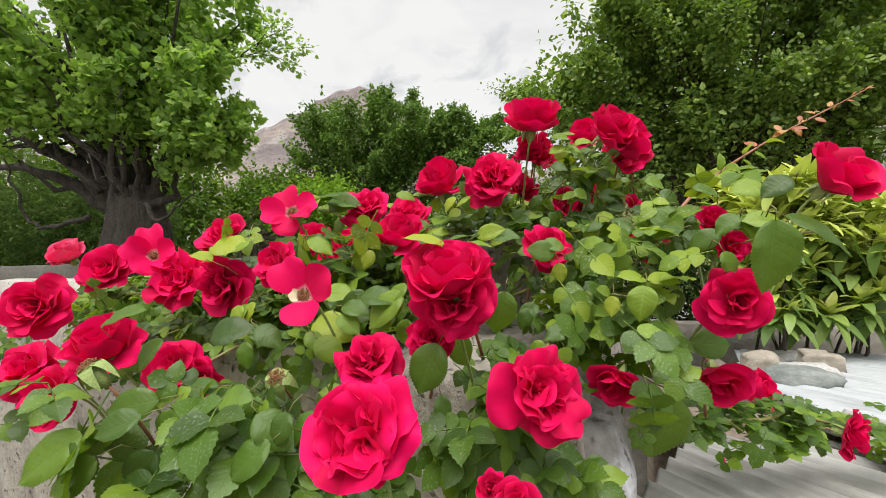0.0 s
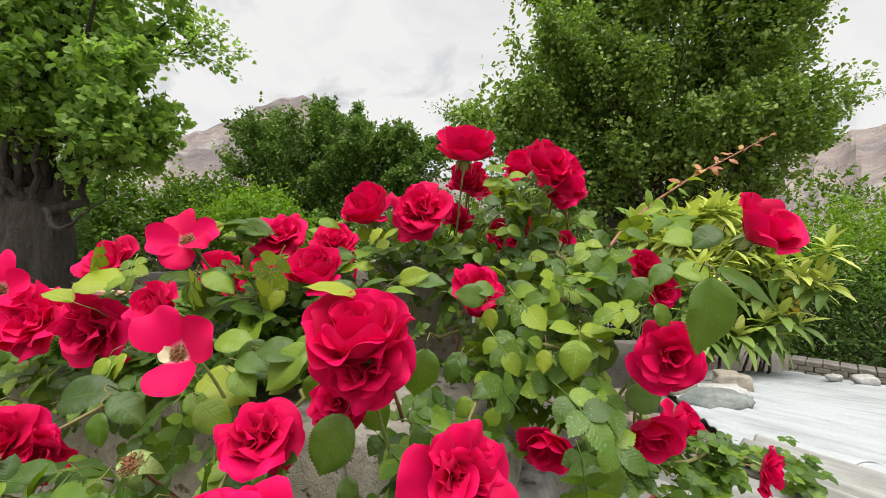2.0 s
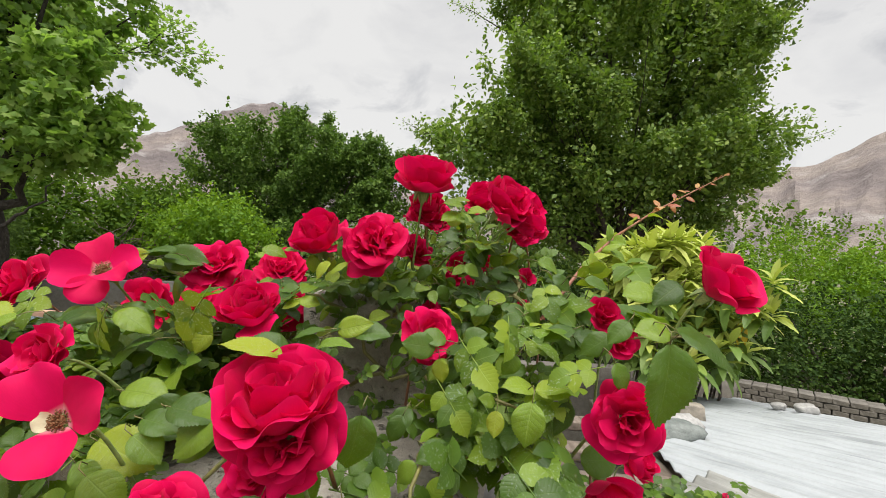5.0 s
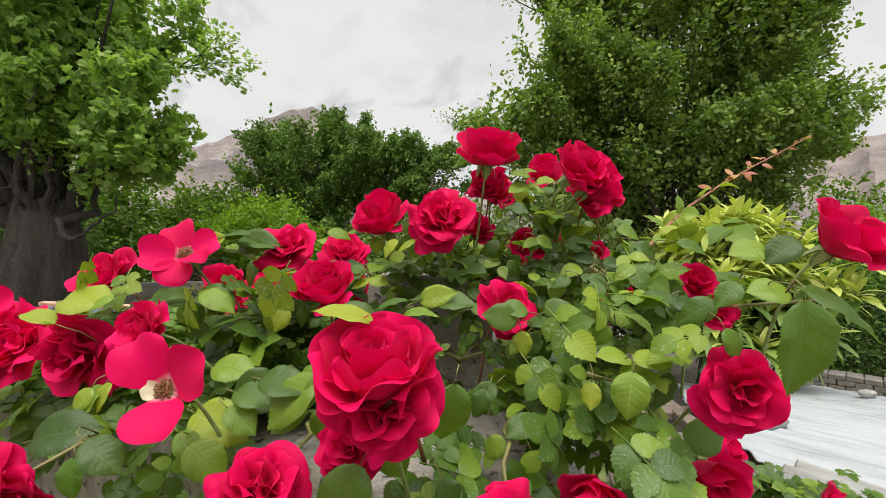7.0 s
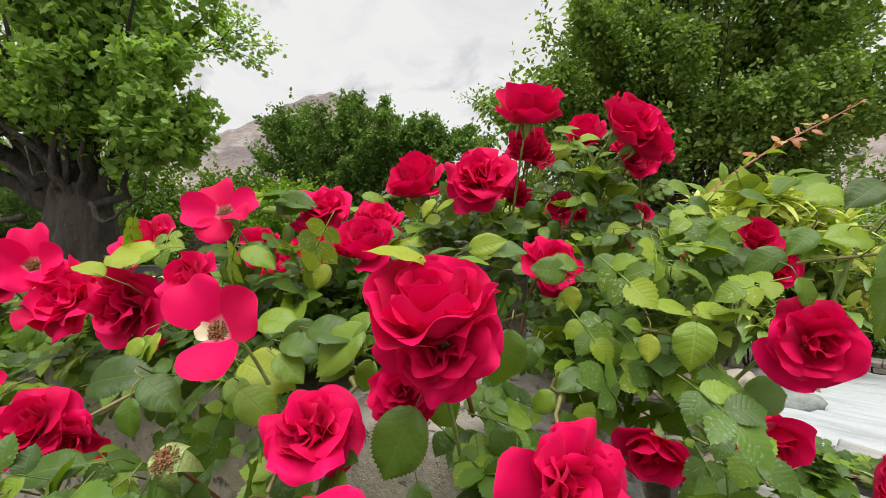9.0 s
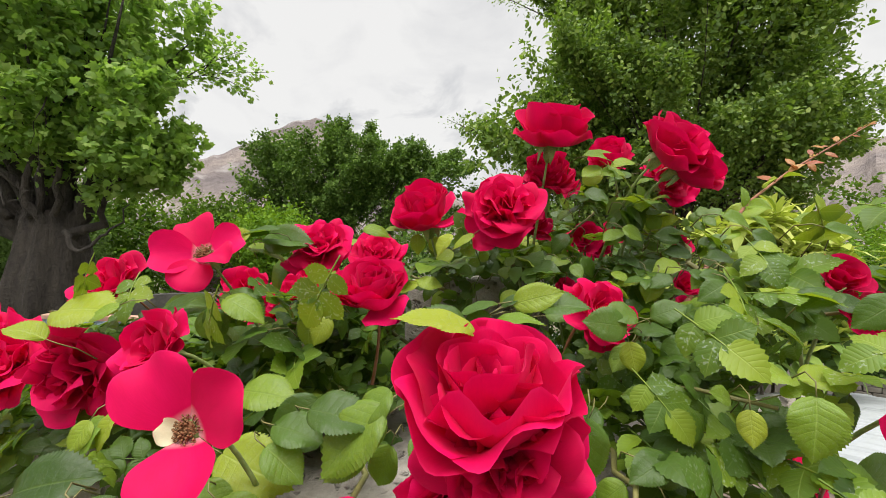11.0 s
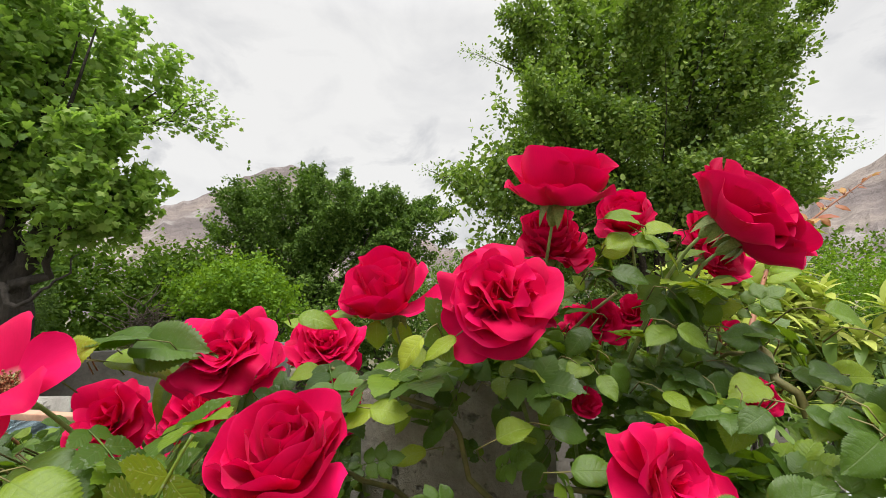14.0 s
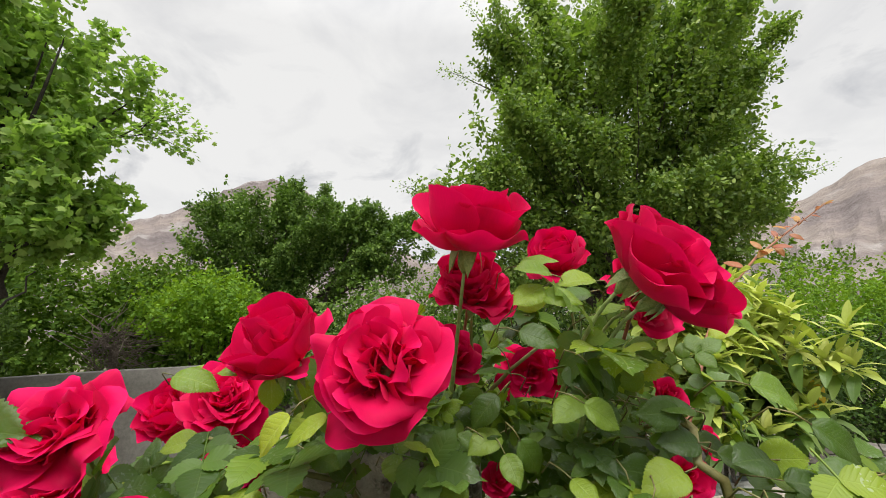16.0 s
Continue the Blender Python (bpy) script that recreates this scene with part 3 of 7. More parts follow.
def build_panel():
    t = thing("painted_sheet_panel", (-1.02, 0.98, 1.385), "pale blue painted metal sheet with a faded orange edge", "panel")
    bm = bmesh.new()
    n = 24
    top, bot = [], []
    for i in range(n + 1):
        x = -0.30 + 0.52 * i / n
        top.append((x, 0.10 + 0.003 * math.sin(i * 1.9), 0.03))
        bot.append((x, -0.12 + 0.003 * math.sin(i * 2.3), -0.01))
    verts = [bm.verts.new(p) for p in top + bot]
    for i in range(n):
        bm.faces.new((verts[n + 1 + i], verts[n + 2 + i], verts[i + 1], verts[i]))
    bmesh.ops.solidify(bm, geom=bm.faces[:], thickness=0.004)
    ob = part("sheet", bm, M_BLUE, t)
    bm = bmesh.new()
    rough_block(bm, (-0.30, 0.095, 0.026), (0.22, 0.112, 0.042), 5, 0.002, 4)
    part("edge_strip", bm, M_ORANGE, t, "faded orange edge strip")
    t.rotation_euler = (radians(8), 0, radians(-14))


build_panel()


def roof_z(y):
    return 1.225 - 0.170 * y


def corrugated(name, corners, ribs, pitch, depth, lift, material, parent, bend=0.008):
    """A corrugated sheet between four plan corners (near left, far left, far right, near right); its ribs run at the angle ribs and it follows the roof's slope."""
    nl, fl, fr, nr = (Vector(q) for q in corners)
    d = Vector((math.cos(radians(ribs)), math.sin(radians(ribs))))
    across = Vector((-d.y, d.x))
    width = max(abs((nr - nl).dot(across)), abs((fr - fl).dot(across)), abs((fr - nl).dot(across)))
    nu, nv = int(width / pitch * 9) + 8, 120
    verts, uvs = [], []
    for j in range(nv + 1):
        for i in range(nu + 1):
            p = nl.lerp(nr, i / nu).lerp(fl.lerp(fr, i / nu), j / nv)
            w = p.dot(across)
            ragged = 0.006 * noise.noise((w * 40, lift * 90, 2)) if j in (0, nv) else 0.0
            z = roof_z(p.y) + lift + depth * math.sin(2 * math.pi * w / pitch) + bend * noise.noise((p.x * 1.7, p.y * 1.7, 0)) + 0.003 * noise.noise((p.x * 9, p.y * 9, 1))
            verts.append((p.x + d.x * ragged, p.y + d.y * ragged, z))
            uvs.append((p.dot(d) * 0.6, w * 0.6))
    ob = new(name, grid_mesh(name, verts, uvs, nu, nv, material))
    ob.parent = parent
    sol = ob.modifiers.new("thickness", "SOLIDIFY")
    sol.thickness = 0.004
    return ob


def build_roof():
    t = thing("shed_roof", (0, 0, 0), "low shed roof of white corrugated sheets weighted with stones", "roof")
    corrugated("roof_sheet", ((0.66, 1.0), (0.95, 2.07), (2.0, 2.07), (2.05, 0.95)), -63, 0.070, 0.0055, 0.0, M_SHEET, t)
    corrugated("roof_sheet", ((0.93, 1.98), (1.17, 2.58), (1.95, 2.58), (2.0, 1.98)), -63, 0.070, 0.0055, -0.005, M_SHEET, t)
    corrugated("roof_sheet", ((0.90, 0.2), (0.70, 1.08), (2.05, 1.08), (2.05, 0.2)), -63, 0.070, 0.0055, -0.0045, M_SHEET, t)
    s = corrugated("roof_sheet", ((0.115, 0.56), (0.352, 0.955), (0.70, 0.99), (0.92, 0.28)), -57, 0.062, 0.009, -0.022, M_FIBRE, t)
    tagged(s, "dull translucent fibre sheet with dirty ribs")
    s = corrugated("roof_sheet", ((0.66, 0.2), (0.62, 1.03), (0.79, 1.135), (1.05, 0.27)), -72, 0.062, 0.009, 0.014, M_FIBRE, t)
    tagged(s, "dull translucent fibre sheet overlapping the white one")
    for ax, ay, bx, by, w in ((0.30, 1.06, 0.80, 1.0, 0.05), (0.36, 1.18, 0.86, 1.12, 0.04), (0.42, 1.50, 0.95, 1.42, 0.04), (0.50, 1.95, 1.10, 1.90, 0.04), (0.62, 0.9, 1.0, 2.5, 0.03)):
        d = Vector((bx - ax, by - ay, roof_z(by) - roof_z(ay)))
        bm = bmesh.new()
        rough_block(bm, (0, -w, -0.04), (d.length, w, 0), 5, 0.004, ax * 9, Matrix.Translation((ax, ay, roof_z(ay) - 0.022)) @ d.to_track_quat("X", "Z").to_matrix().to_4x4())
        part("batten", bm, M_TIMBER, t, "weathered grey-brown roof board")
    bm = bmesh.new()
    foot = [(0.74, 0.34), (1.94, 0.34), (1.90, 2.48), (1.16, 2.48), (0.98, 2.0), (0.74, 1.1)]
    low = [bm.verts.new((x, y, -1.1)) for x, y in foot]
    high = [bm.verts.new((x, y, roof_z(y) - 0.035)) for x, y in foot]
    for k in range(len(foot)):
        j = (k + 1) % len(foot)
        bm.faces.new((low[k], low[j], high[j], high[k]))
    bm.faces.new(high)
    bm.faces.new(low[::-1])
    part("shed_body", bm, M_TIMBER, t, "dark timber shed under the roof sheets", False)
    for x, y in ((0.34, 1.12), (0.10, 0.50), (0.50, 0.36), (0.46, 1.46)):
        bm = bmesh.new()
        rough_block(bm, (x - 0.035, y - 0.035, -1.1), (x + 0.035, y + 0.035, roof_z(y) - 0.05), 3, 0.004, x * 7)
        part("prop", bm, M_TIMBER, t, "weathered timber prop under the roof edge")
    return t


build_roof()


def stone(x, y, size, flat, material, label, turn, seed, square=0.72):
    bm = bmesh.new()
    bmesh.ops.create_icosphere(bm, subdivisions=3, radius=1.0)
    for v in bm.verts:
        q = v.co.copy()
        k = 1 + 0.34 * noise.noise(q * 1.1 + Vector((seed, 0, 0))) + 0.12 * noise.noise(q * 3.1 + Vector((0, seed, 0)))
        q = Vector([math.copysign(abs(c) ** square, c) for c in q]) * k
        v.co = Vector((q.x * size[0], q.y * size[1], q.z * size[2]))
    ob = mesh_ob("stone", bm, material)
    ob.matrix_world = pose(x, y, roof_z(y) + size[2] * 0.82 + flat, 0, -3, turn)
    return tagged(ob, label, "stone", "stones on the roof")


stone(0.91, 1.56, (0.115, 0.055, 0.032), 0.0, M_STONE_G, "flat greenish grey stone lying on the roof sheet", -10, 2)
stone(0.93, 1.84, (0.075, 0.06, 0.040), 0.0, M_STONE_T, "rounded brown stone lying on the roof sheet", 20, 5)
stone(1.19, 1.92, (0.068, 0.05, 0.040), 0.0, M_STONE_T, "squarish tan stone lying on the roof sheet", -18, 9, 0.36)
stone(1.25, 2.22, (0.10, 0.05, 0.020), 0.0, M_STONE_P, "thin pale slab of stone lying on the roof sheet", 5, 13)
stone(1.03, 1.72, (0.095, 0.05, 0.030), 0.0, M_STONE_P, "broad pale grey stone lying on the roof sheet", -5, 17)
stone(1.85, 2.16, (0.042, 0.027, 0.020), 0.004, M_STONE_P, "small pale grey stone near the roof's edge", 30, 21)
stone(1.91, 2.07, (0.046, 0.032, 0.024), 0.004, M_STONE_P, "rounded pale grey stone near the roof's edge", -20, 25)

# ---- trees ----


def quad_leaf(width, fold=0.10, droop=0.14):
    """An oval leaf of length 1 along y in two halves, folded at the midrib."""
    w = width / 2
    v = [(0, 0, 0), (0, 1, -droop), (-w, 0.34, fold * w * 2), (-w * 0.72, 0.74, fold * w - droop * 0.5), (w, 0.34, fold * w * 2), (w * 0.72, 0.74, fold * w - droop * 0.5)]
    return v, [(0, 4, 5, 1), (0, 1, 3, 2)], [(0.5, 0), (0.5, 1), (0, 0.34), (0.1, 0.74), (1, 0.34), (0.9, 0.74)]


LEAF_LITE = quad_leaf(0.66)
LEAF_SLIM, LEAF_LOBED = quad_leaf(0.30, 0.12, 0.25), lobed_leaf()


def lobe_points(lobes, n, rng, seed, inside, bumpy):
    """Points on and in a crown of lobes (centre, radii, share), and their outward directions."""
    share = np.array([q[6] for q in lobes], float)
    pick = rng.choice(len(lobes), n, p=share / share.sum())
    c = np.array([q[:3] for q in lobes])[pick]
    rad = np.array([q[3:6] for q in lobes])[pick]
    d = rng.normal(size=(n, 3))
    d /= np.linalg.norm(d, axis=1, keepdims=True)
    depth = np.where(rng.random(n) < inside, rng.uniform(0.3, 0.8, n), rng.uniform(0.8, 1.04, n))
    swell = np.array([1 + bumpy * noise.noise(Vector(q) * 2.1 + Vector((seed, k, 0))) + 0.16 * noise.noise(Vector(q) * 5.3 + Vector((k, seed, 0))) for q, k in zip(d, pick)])
    return c + d * rad * (depth * swell)[:, None], d


def leaf_sprays(cc, twig, d, run, f, wide, leaf, up, rng):
    clumps, per = f.shape
    twig = twig / np.linalg.norm(twig, axis=1, keepdims=True)
    pos = cc[:, None] + twig[:, None] * (f * run[:, None])[..., None] + rng.normal(size=(clumps, per, 3)) * wide[..., None]
    along = twig[:, None] * 0.5 + rng.normal(size=(clumps, per, 3)) * 0.7 + np.array([0, 0, -0.25])
    normal = d[:, None] * 0.35 + np.array([0, 0, up]) + rng.normal(size=(clumps, per, 3)) * 0.5
    size = leaf * rng.uniform(0.6, 1.25, clumps * per)
    return frames_for(pos.reshape(-1, 3), along.reshape(-1, 3), normal.reshape(-1, 3), size)


def crown_mats(lobes, clumps, per, leaf, seed, spread=0.26, inside=0.25, up=0.6, bumpy=0.40):
    """Leaves in short sprays over and within a crown of lobes."""
    rng = np.random.default_rng(seed)
    cc, d = lobe_points(lobes, clumps, rng, seed, inside, bumpy)
    twig = d * 0.6 + np.array([0, 0, 0.6]) + rng.normal(size=(clumps, 3)) * 0.36
    run = rng.uniform(0.6, 2.0, clumps) * spread
    return leaf_sprays(cc, twig, d, run, rng.uniform(-0.5, 1.0, (clumps, per)), np.full((clumps, per), spread * 0.13), leaf, up, rng), cc


def bough_mats(lobes, clumps, per, leaf, seed, spread, inside, up, root, reach, bumpy, boughs):
    """Leaves along shoots that stand on boughs; the boughs fan out from the root and end on the crown's lobes."""
    rng = np.random.default_rng(seed)
    root = np.array(tuple(root))
    tips, dirs = lobe_points(lobes, boughs, rng, seed, inside * 0.5, bumpy)
    k = rng.integers(0, boughs, clumps)
    way = tips[k] - root
    length = np.linalg.norm(way, axis=1)
    g = 1.0 - np.abs(rng.normal(size=clumps)) * np.minimum(0.30, 0.75 / length)
    g = np.clip(g, 0.25, 1.02)
    way /= length[:, None]
    d = rng.normal(size=(clumps, 3)) + dirs[k] * 0.5
    d /= np.linalg.norm(d, axis=1, keepdims=True)
    base = root + way * (g * length)[:, None] + np.array([0, 0, 0.25]) * (np.sin(g * np.pi) * length * 0.3)[:, None]
    run = reach * rng.uniform(0.35, 1.0, clumps) * (0.55 + 0.45 * (1.0 - g) / 0.3).clip(0.4, 1.3)
    twig = way * 0.75 + d * 0.75 + np.array([0, 0, 0.30])
    f = rng.uniform(0, 1, (clumps, per)) ** 0.9
    return leaf_sprays(base, twig, d, run, f, spread * (0.30 - 0.20 * f), leaf, up, rng), base


def sprig_mats(pts, n, leaf, seed, spread):
    """Leaves along one free shoot."""
    rng = np.random.default_rng(seed)
    pts = np.array([tuple(p) for p in pts])
    f = rng.uniform(0, len(pts) - 1.001, n)
    k = f.astype(int)
    base = pts[k] + (pts[k + 1] - pts[k]) * (f - k)[:, None]
    d = pts[k + 1] - pts[k]
    d /= np.linalg.norm(d, axis=1, keepdims=True)
    side = rng.normal(size=(n, 3))
    along = d * 0.6 + side * 0.6 + np.array([0, 0, -0.1])
    normal = np.array([0, -0.3, 0.7]) + rng.normal(size=(n, 3)) * 0.4
    return frames_for(base + side * spread, along, normal, leaf * rng.uniform(0.6, 1.15, n))


def tree(name, base, fork, lobes, clumps, per, leaf, template, m_leaf, m_bark, r0, label, seed, spread=0.26, inside=0.25, sprigs=(), limbs=1, category="tree", shoots=70, core=0, boughs=(), up=0.6, stout=1.0, reach=0.0, bumpy=0.3, far=2.0, fan=60):
    t = thing(name, base, label, category)
    off = Vector(base)
    rng = random.Random(seed)
    bm = bmesh.new()
    lean = wobble((0, 0, -0.3), Vector(fork) - off, 6, r0 * 0.25, rng)
    tube(bm, lean, [r0 * q for q in (1.35, 1.22, 1.12, 1.04, 1.02, 1.0, 0.72)], 40)
    bmesh.ops.subdivide_edges(bm, edges=[e for e in bm.edges if abs(e.verts[0].co.z - e.verts[1].co.z) > 0.2], cuts=4)
    for v in bm.verts:
        f = min(1.0, max(0.0, v.co.z / max(lean[-1].z, 0.1)))
        c = lean[0].lerp(lean[-1], f)
        a = math.atan2(v.co.y - c.y, v.co.x - c.x)
        k = 0.10 * math.sin(3 * a + 0.6 * v.co.z) + 0.09 * math.sin(8 * a + 0.9 * math.sin(v.co.z * 2)) + 0.16 * noise.noise((math.cos(a) * 2, math.sin(a) * 2, v.co.z * 1.1)) + 0.05 * noise.noise((math.cos(a) * 7, math.sin(a) * 7, v.co.z * 3))
        v.co += Vector((v.co.x - c.x, v.co.y - c.y, 0)) * k
    part("trunk", bm, m_bark, t)
    f0 = Vector(fork) - off
    local = [(q[0] - off.x, q[1] - off.y, q[2] - off.z, *q[3:]) for q in lobes]
    mats, cc = bough_mats(local, clumps, per, leaf, seed, spread, inside, up, f0, reach, bumpy, fan)
    for q in lobes:
        c = Vector(q[:3]) - off
        for _ in range(limbs):
            bm = bmesh.new()
            tip = c + Vector((rng.uniform(-0.5, 0.5) * q[3], rng.uniform(-0.5, 0.5) * q[4], rng.uniform(-0.1, 0.6) * q[5]))
            side = (tip - f0).normalized()
            pts = wobble(f0 + Vector((side.x, side.y, 0)) * r0 * 0.45 - Vector((0, 0, r0 * 1.2)), tip, 6, 0.10 * (tip - f0).length ** 0.7, rng)
            tube(bm, pts, [r0 * stout * q for q in (0.50, 0.40, 0.31, 0.23, 0.16, 0.10, 0.05)], 10)
            part("limb", bm, m_bark, t)
    for r, pts in boughs:
        bm = bmesh.new()
        loc = []
        for a, b in zip(pts, pts[1:]):
            loc += wobble(Vector(a) - off, Vector(b) - off, 4, 0.05, rng)[:-1]
        loc.append(Vector(pts[-1]) - off)
        tube(bm, loc, [r * (1 - 0.85 * k / (len(loc) - 1)) for k in range(len(loc))], 12)
        part("limb", bm, m_bark, t)
    bm = bmesh.new()
    for k in rng.sample(range(len(cc)), min(len(cc), 110)):
        q = Vector(cc[k])
        src = f0.lerp(q, rng.uniform(0.25, 0.6)) + Vector((0, 0, 0.12 * (q - f0).length))
        tube(bm, wobble(src, q, 3, 0.06, rng), [r0 * 0.07, r0 * 0.055, r0 * 0.04, r0 * 0.02], 5)
    extra = []
    for k in rng.sample(range(len(cc)), min(len(cc), shoots)):
        q = Vector(cc[k])
        out = (q - Vector(np.mean(cc, axis=0))).normalized() + Vector((rng.uniform(-0.3, 0.3), rng.uniform(-0.3, 0.3), 0.55))
        n = rng.uniform(0.6, 1.0) * far * spread
        extra.append(([q + off, q + off + out.normalized() * n * 0.6, q + off + out.normalized() * n + Vector((0, 0, 0.15 * n))], 24, 0.03))
    for pts, n, sp in (*sprigs, *extra):
        loc = [Vector(p) - off for p in pts]
        tube(bm, loc, [0.008 - 0.006 * k / (len(loc) - 1) for k in range(len(loc))], 5)
        mats = np.concatenate([mats, sprig_mats(loc, int(n * 1.6), leaf * 0.66, seed + n, sp)])
    tagged(part("twig_mass", bm, m_bark, t), kind="stuff")
    tagged(cloud("crown", template, mats, m_leaf, t), kind="stuff")
    if core:
        inner, _ = crown_mats([(q[0] - off.x, q[1] - off.y, q[2] - off.z, q[3] * 0.72, q[4] * 0.72, q[5] * 0.72, q[6]) for q in lobes], core, 13, leaf * 1.5, seed + 1, spread, 0.6)
        tagged(cloud("inner_crown", quad_leaf(0.62), inner, m_leaf, t), kind="stuff")
    return t


tree("fruit_tree", (2.75, 6.1, -1.0), (2.75, 6.1, 1.6),
     [(2.8, 6.0, 4.5, 2.0, 1.8, 1.6, 8), (1.65, 6.0, 5.45, 0.85, 1.1, 1.0, 2.4), (3.0, 6.1, 6.0, 1.3, 1.2, 0.95, 3), (4.2, 6.0, 5.6, 0.80, 1.1, 0.95, 2.4), (4.15, 5.9, 4.4, 0.70, 1.0, 0.8, 1.8), (4.65, 6.0, 3.3, 0.62, 0.8, 0.42, 1.2), (0.35, 5.75, 3.1, 0.70, 0.8, 0.55, 1.6), (1.1, 5.7, 3.8, 0.80, 1.0, 0.75, 1.8), (3.2, 5.9, 2.9, 1.25, 1.2, 0.6, 2.2), (1.9, 5.8, 2.75, 1.15, 1.1, 0.6, 2.0), (4.1, 6.1, 2.6, 0.55, 0.7, 0.4, 0.8), (0.6, 5.8, 2.35, 0.65, 0.7, 0.42, 0.9), (2.6, 6.6, 1.9, 1.6, 1.0, 0.7, 2.0)],
     3600, 52, 0.057, LEAF_LITE, M_APRICOT, M_BARK, 0.17, "large dark green fruit tree with a dense leafy crown", 11, 0.30, 0.45,
     [([(0.85, 5.7, 4.85), (0.45, 5.7, 5.08), (0.15, 5.7, 5.2)], 120, 0.05), ([(1.1, 5.7, 5.4), (0.8, 5.7, 5.9), (0.56, 5.7, 6.3)], 120, 0.05), ([(4.9, 6.0, 3.3), (5.4, 6.0, 3.5), (5.95, 6.0, 3.7)], 130, 0.05), ([(4.9, 6.0, 3.45), (5.25, 6.0, 3.7), (5.55, 6.0, 3.9)], 100, 0.05), ([(4.7, 6.0, 5.0), (5.05, 6.0, 5.3), (5.3, 6.0, 5.55)], 110, 0.05), ([(-0.1, 5.7, 3.3), (-0.3, 5.7, 3.4), (-0.5, 5.7, 3.5)], 70, 0.05)], core=1500, shoots=60, reach=0.66, bumpy=0.34, far=1.2, fan=170)
tree("broad_tree", (-5.2, 14.2, -1.0), (-5.2, 14.2, 1.2),
     [(-5.9, 14.2, 4.8, 2.35, 2.0, 1.95, 5), (-7.4, 14.2, 4.6, 1.25, 1.3, 1.35, 2), (-4.2, 14.2, 4.9, 1.7, 1.5, 1.5, 2.5), (-2.4, 14.3, 4.3, 1.5, 1.3, 1.2, 2), (-1.1, 14.4, 4.1, 1.1, 1.2, 1.2, 1.2), (-5.2, 13.8, 2.6, 2.4, 1.8, 1.0, 2)],
     1700, 54, 0.098, LEAF_LITE, M_MID, M_BARK, 0.22, "round dark green broadleaf tree behind the wall", 23, 0.42, 0.3, limbs=2, core=500, shoots=0, reach=0.95, bumpy=0.22, far=1.0, fan=150)
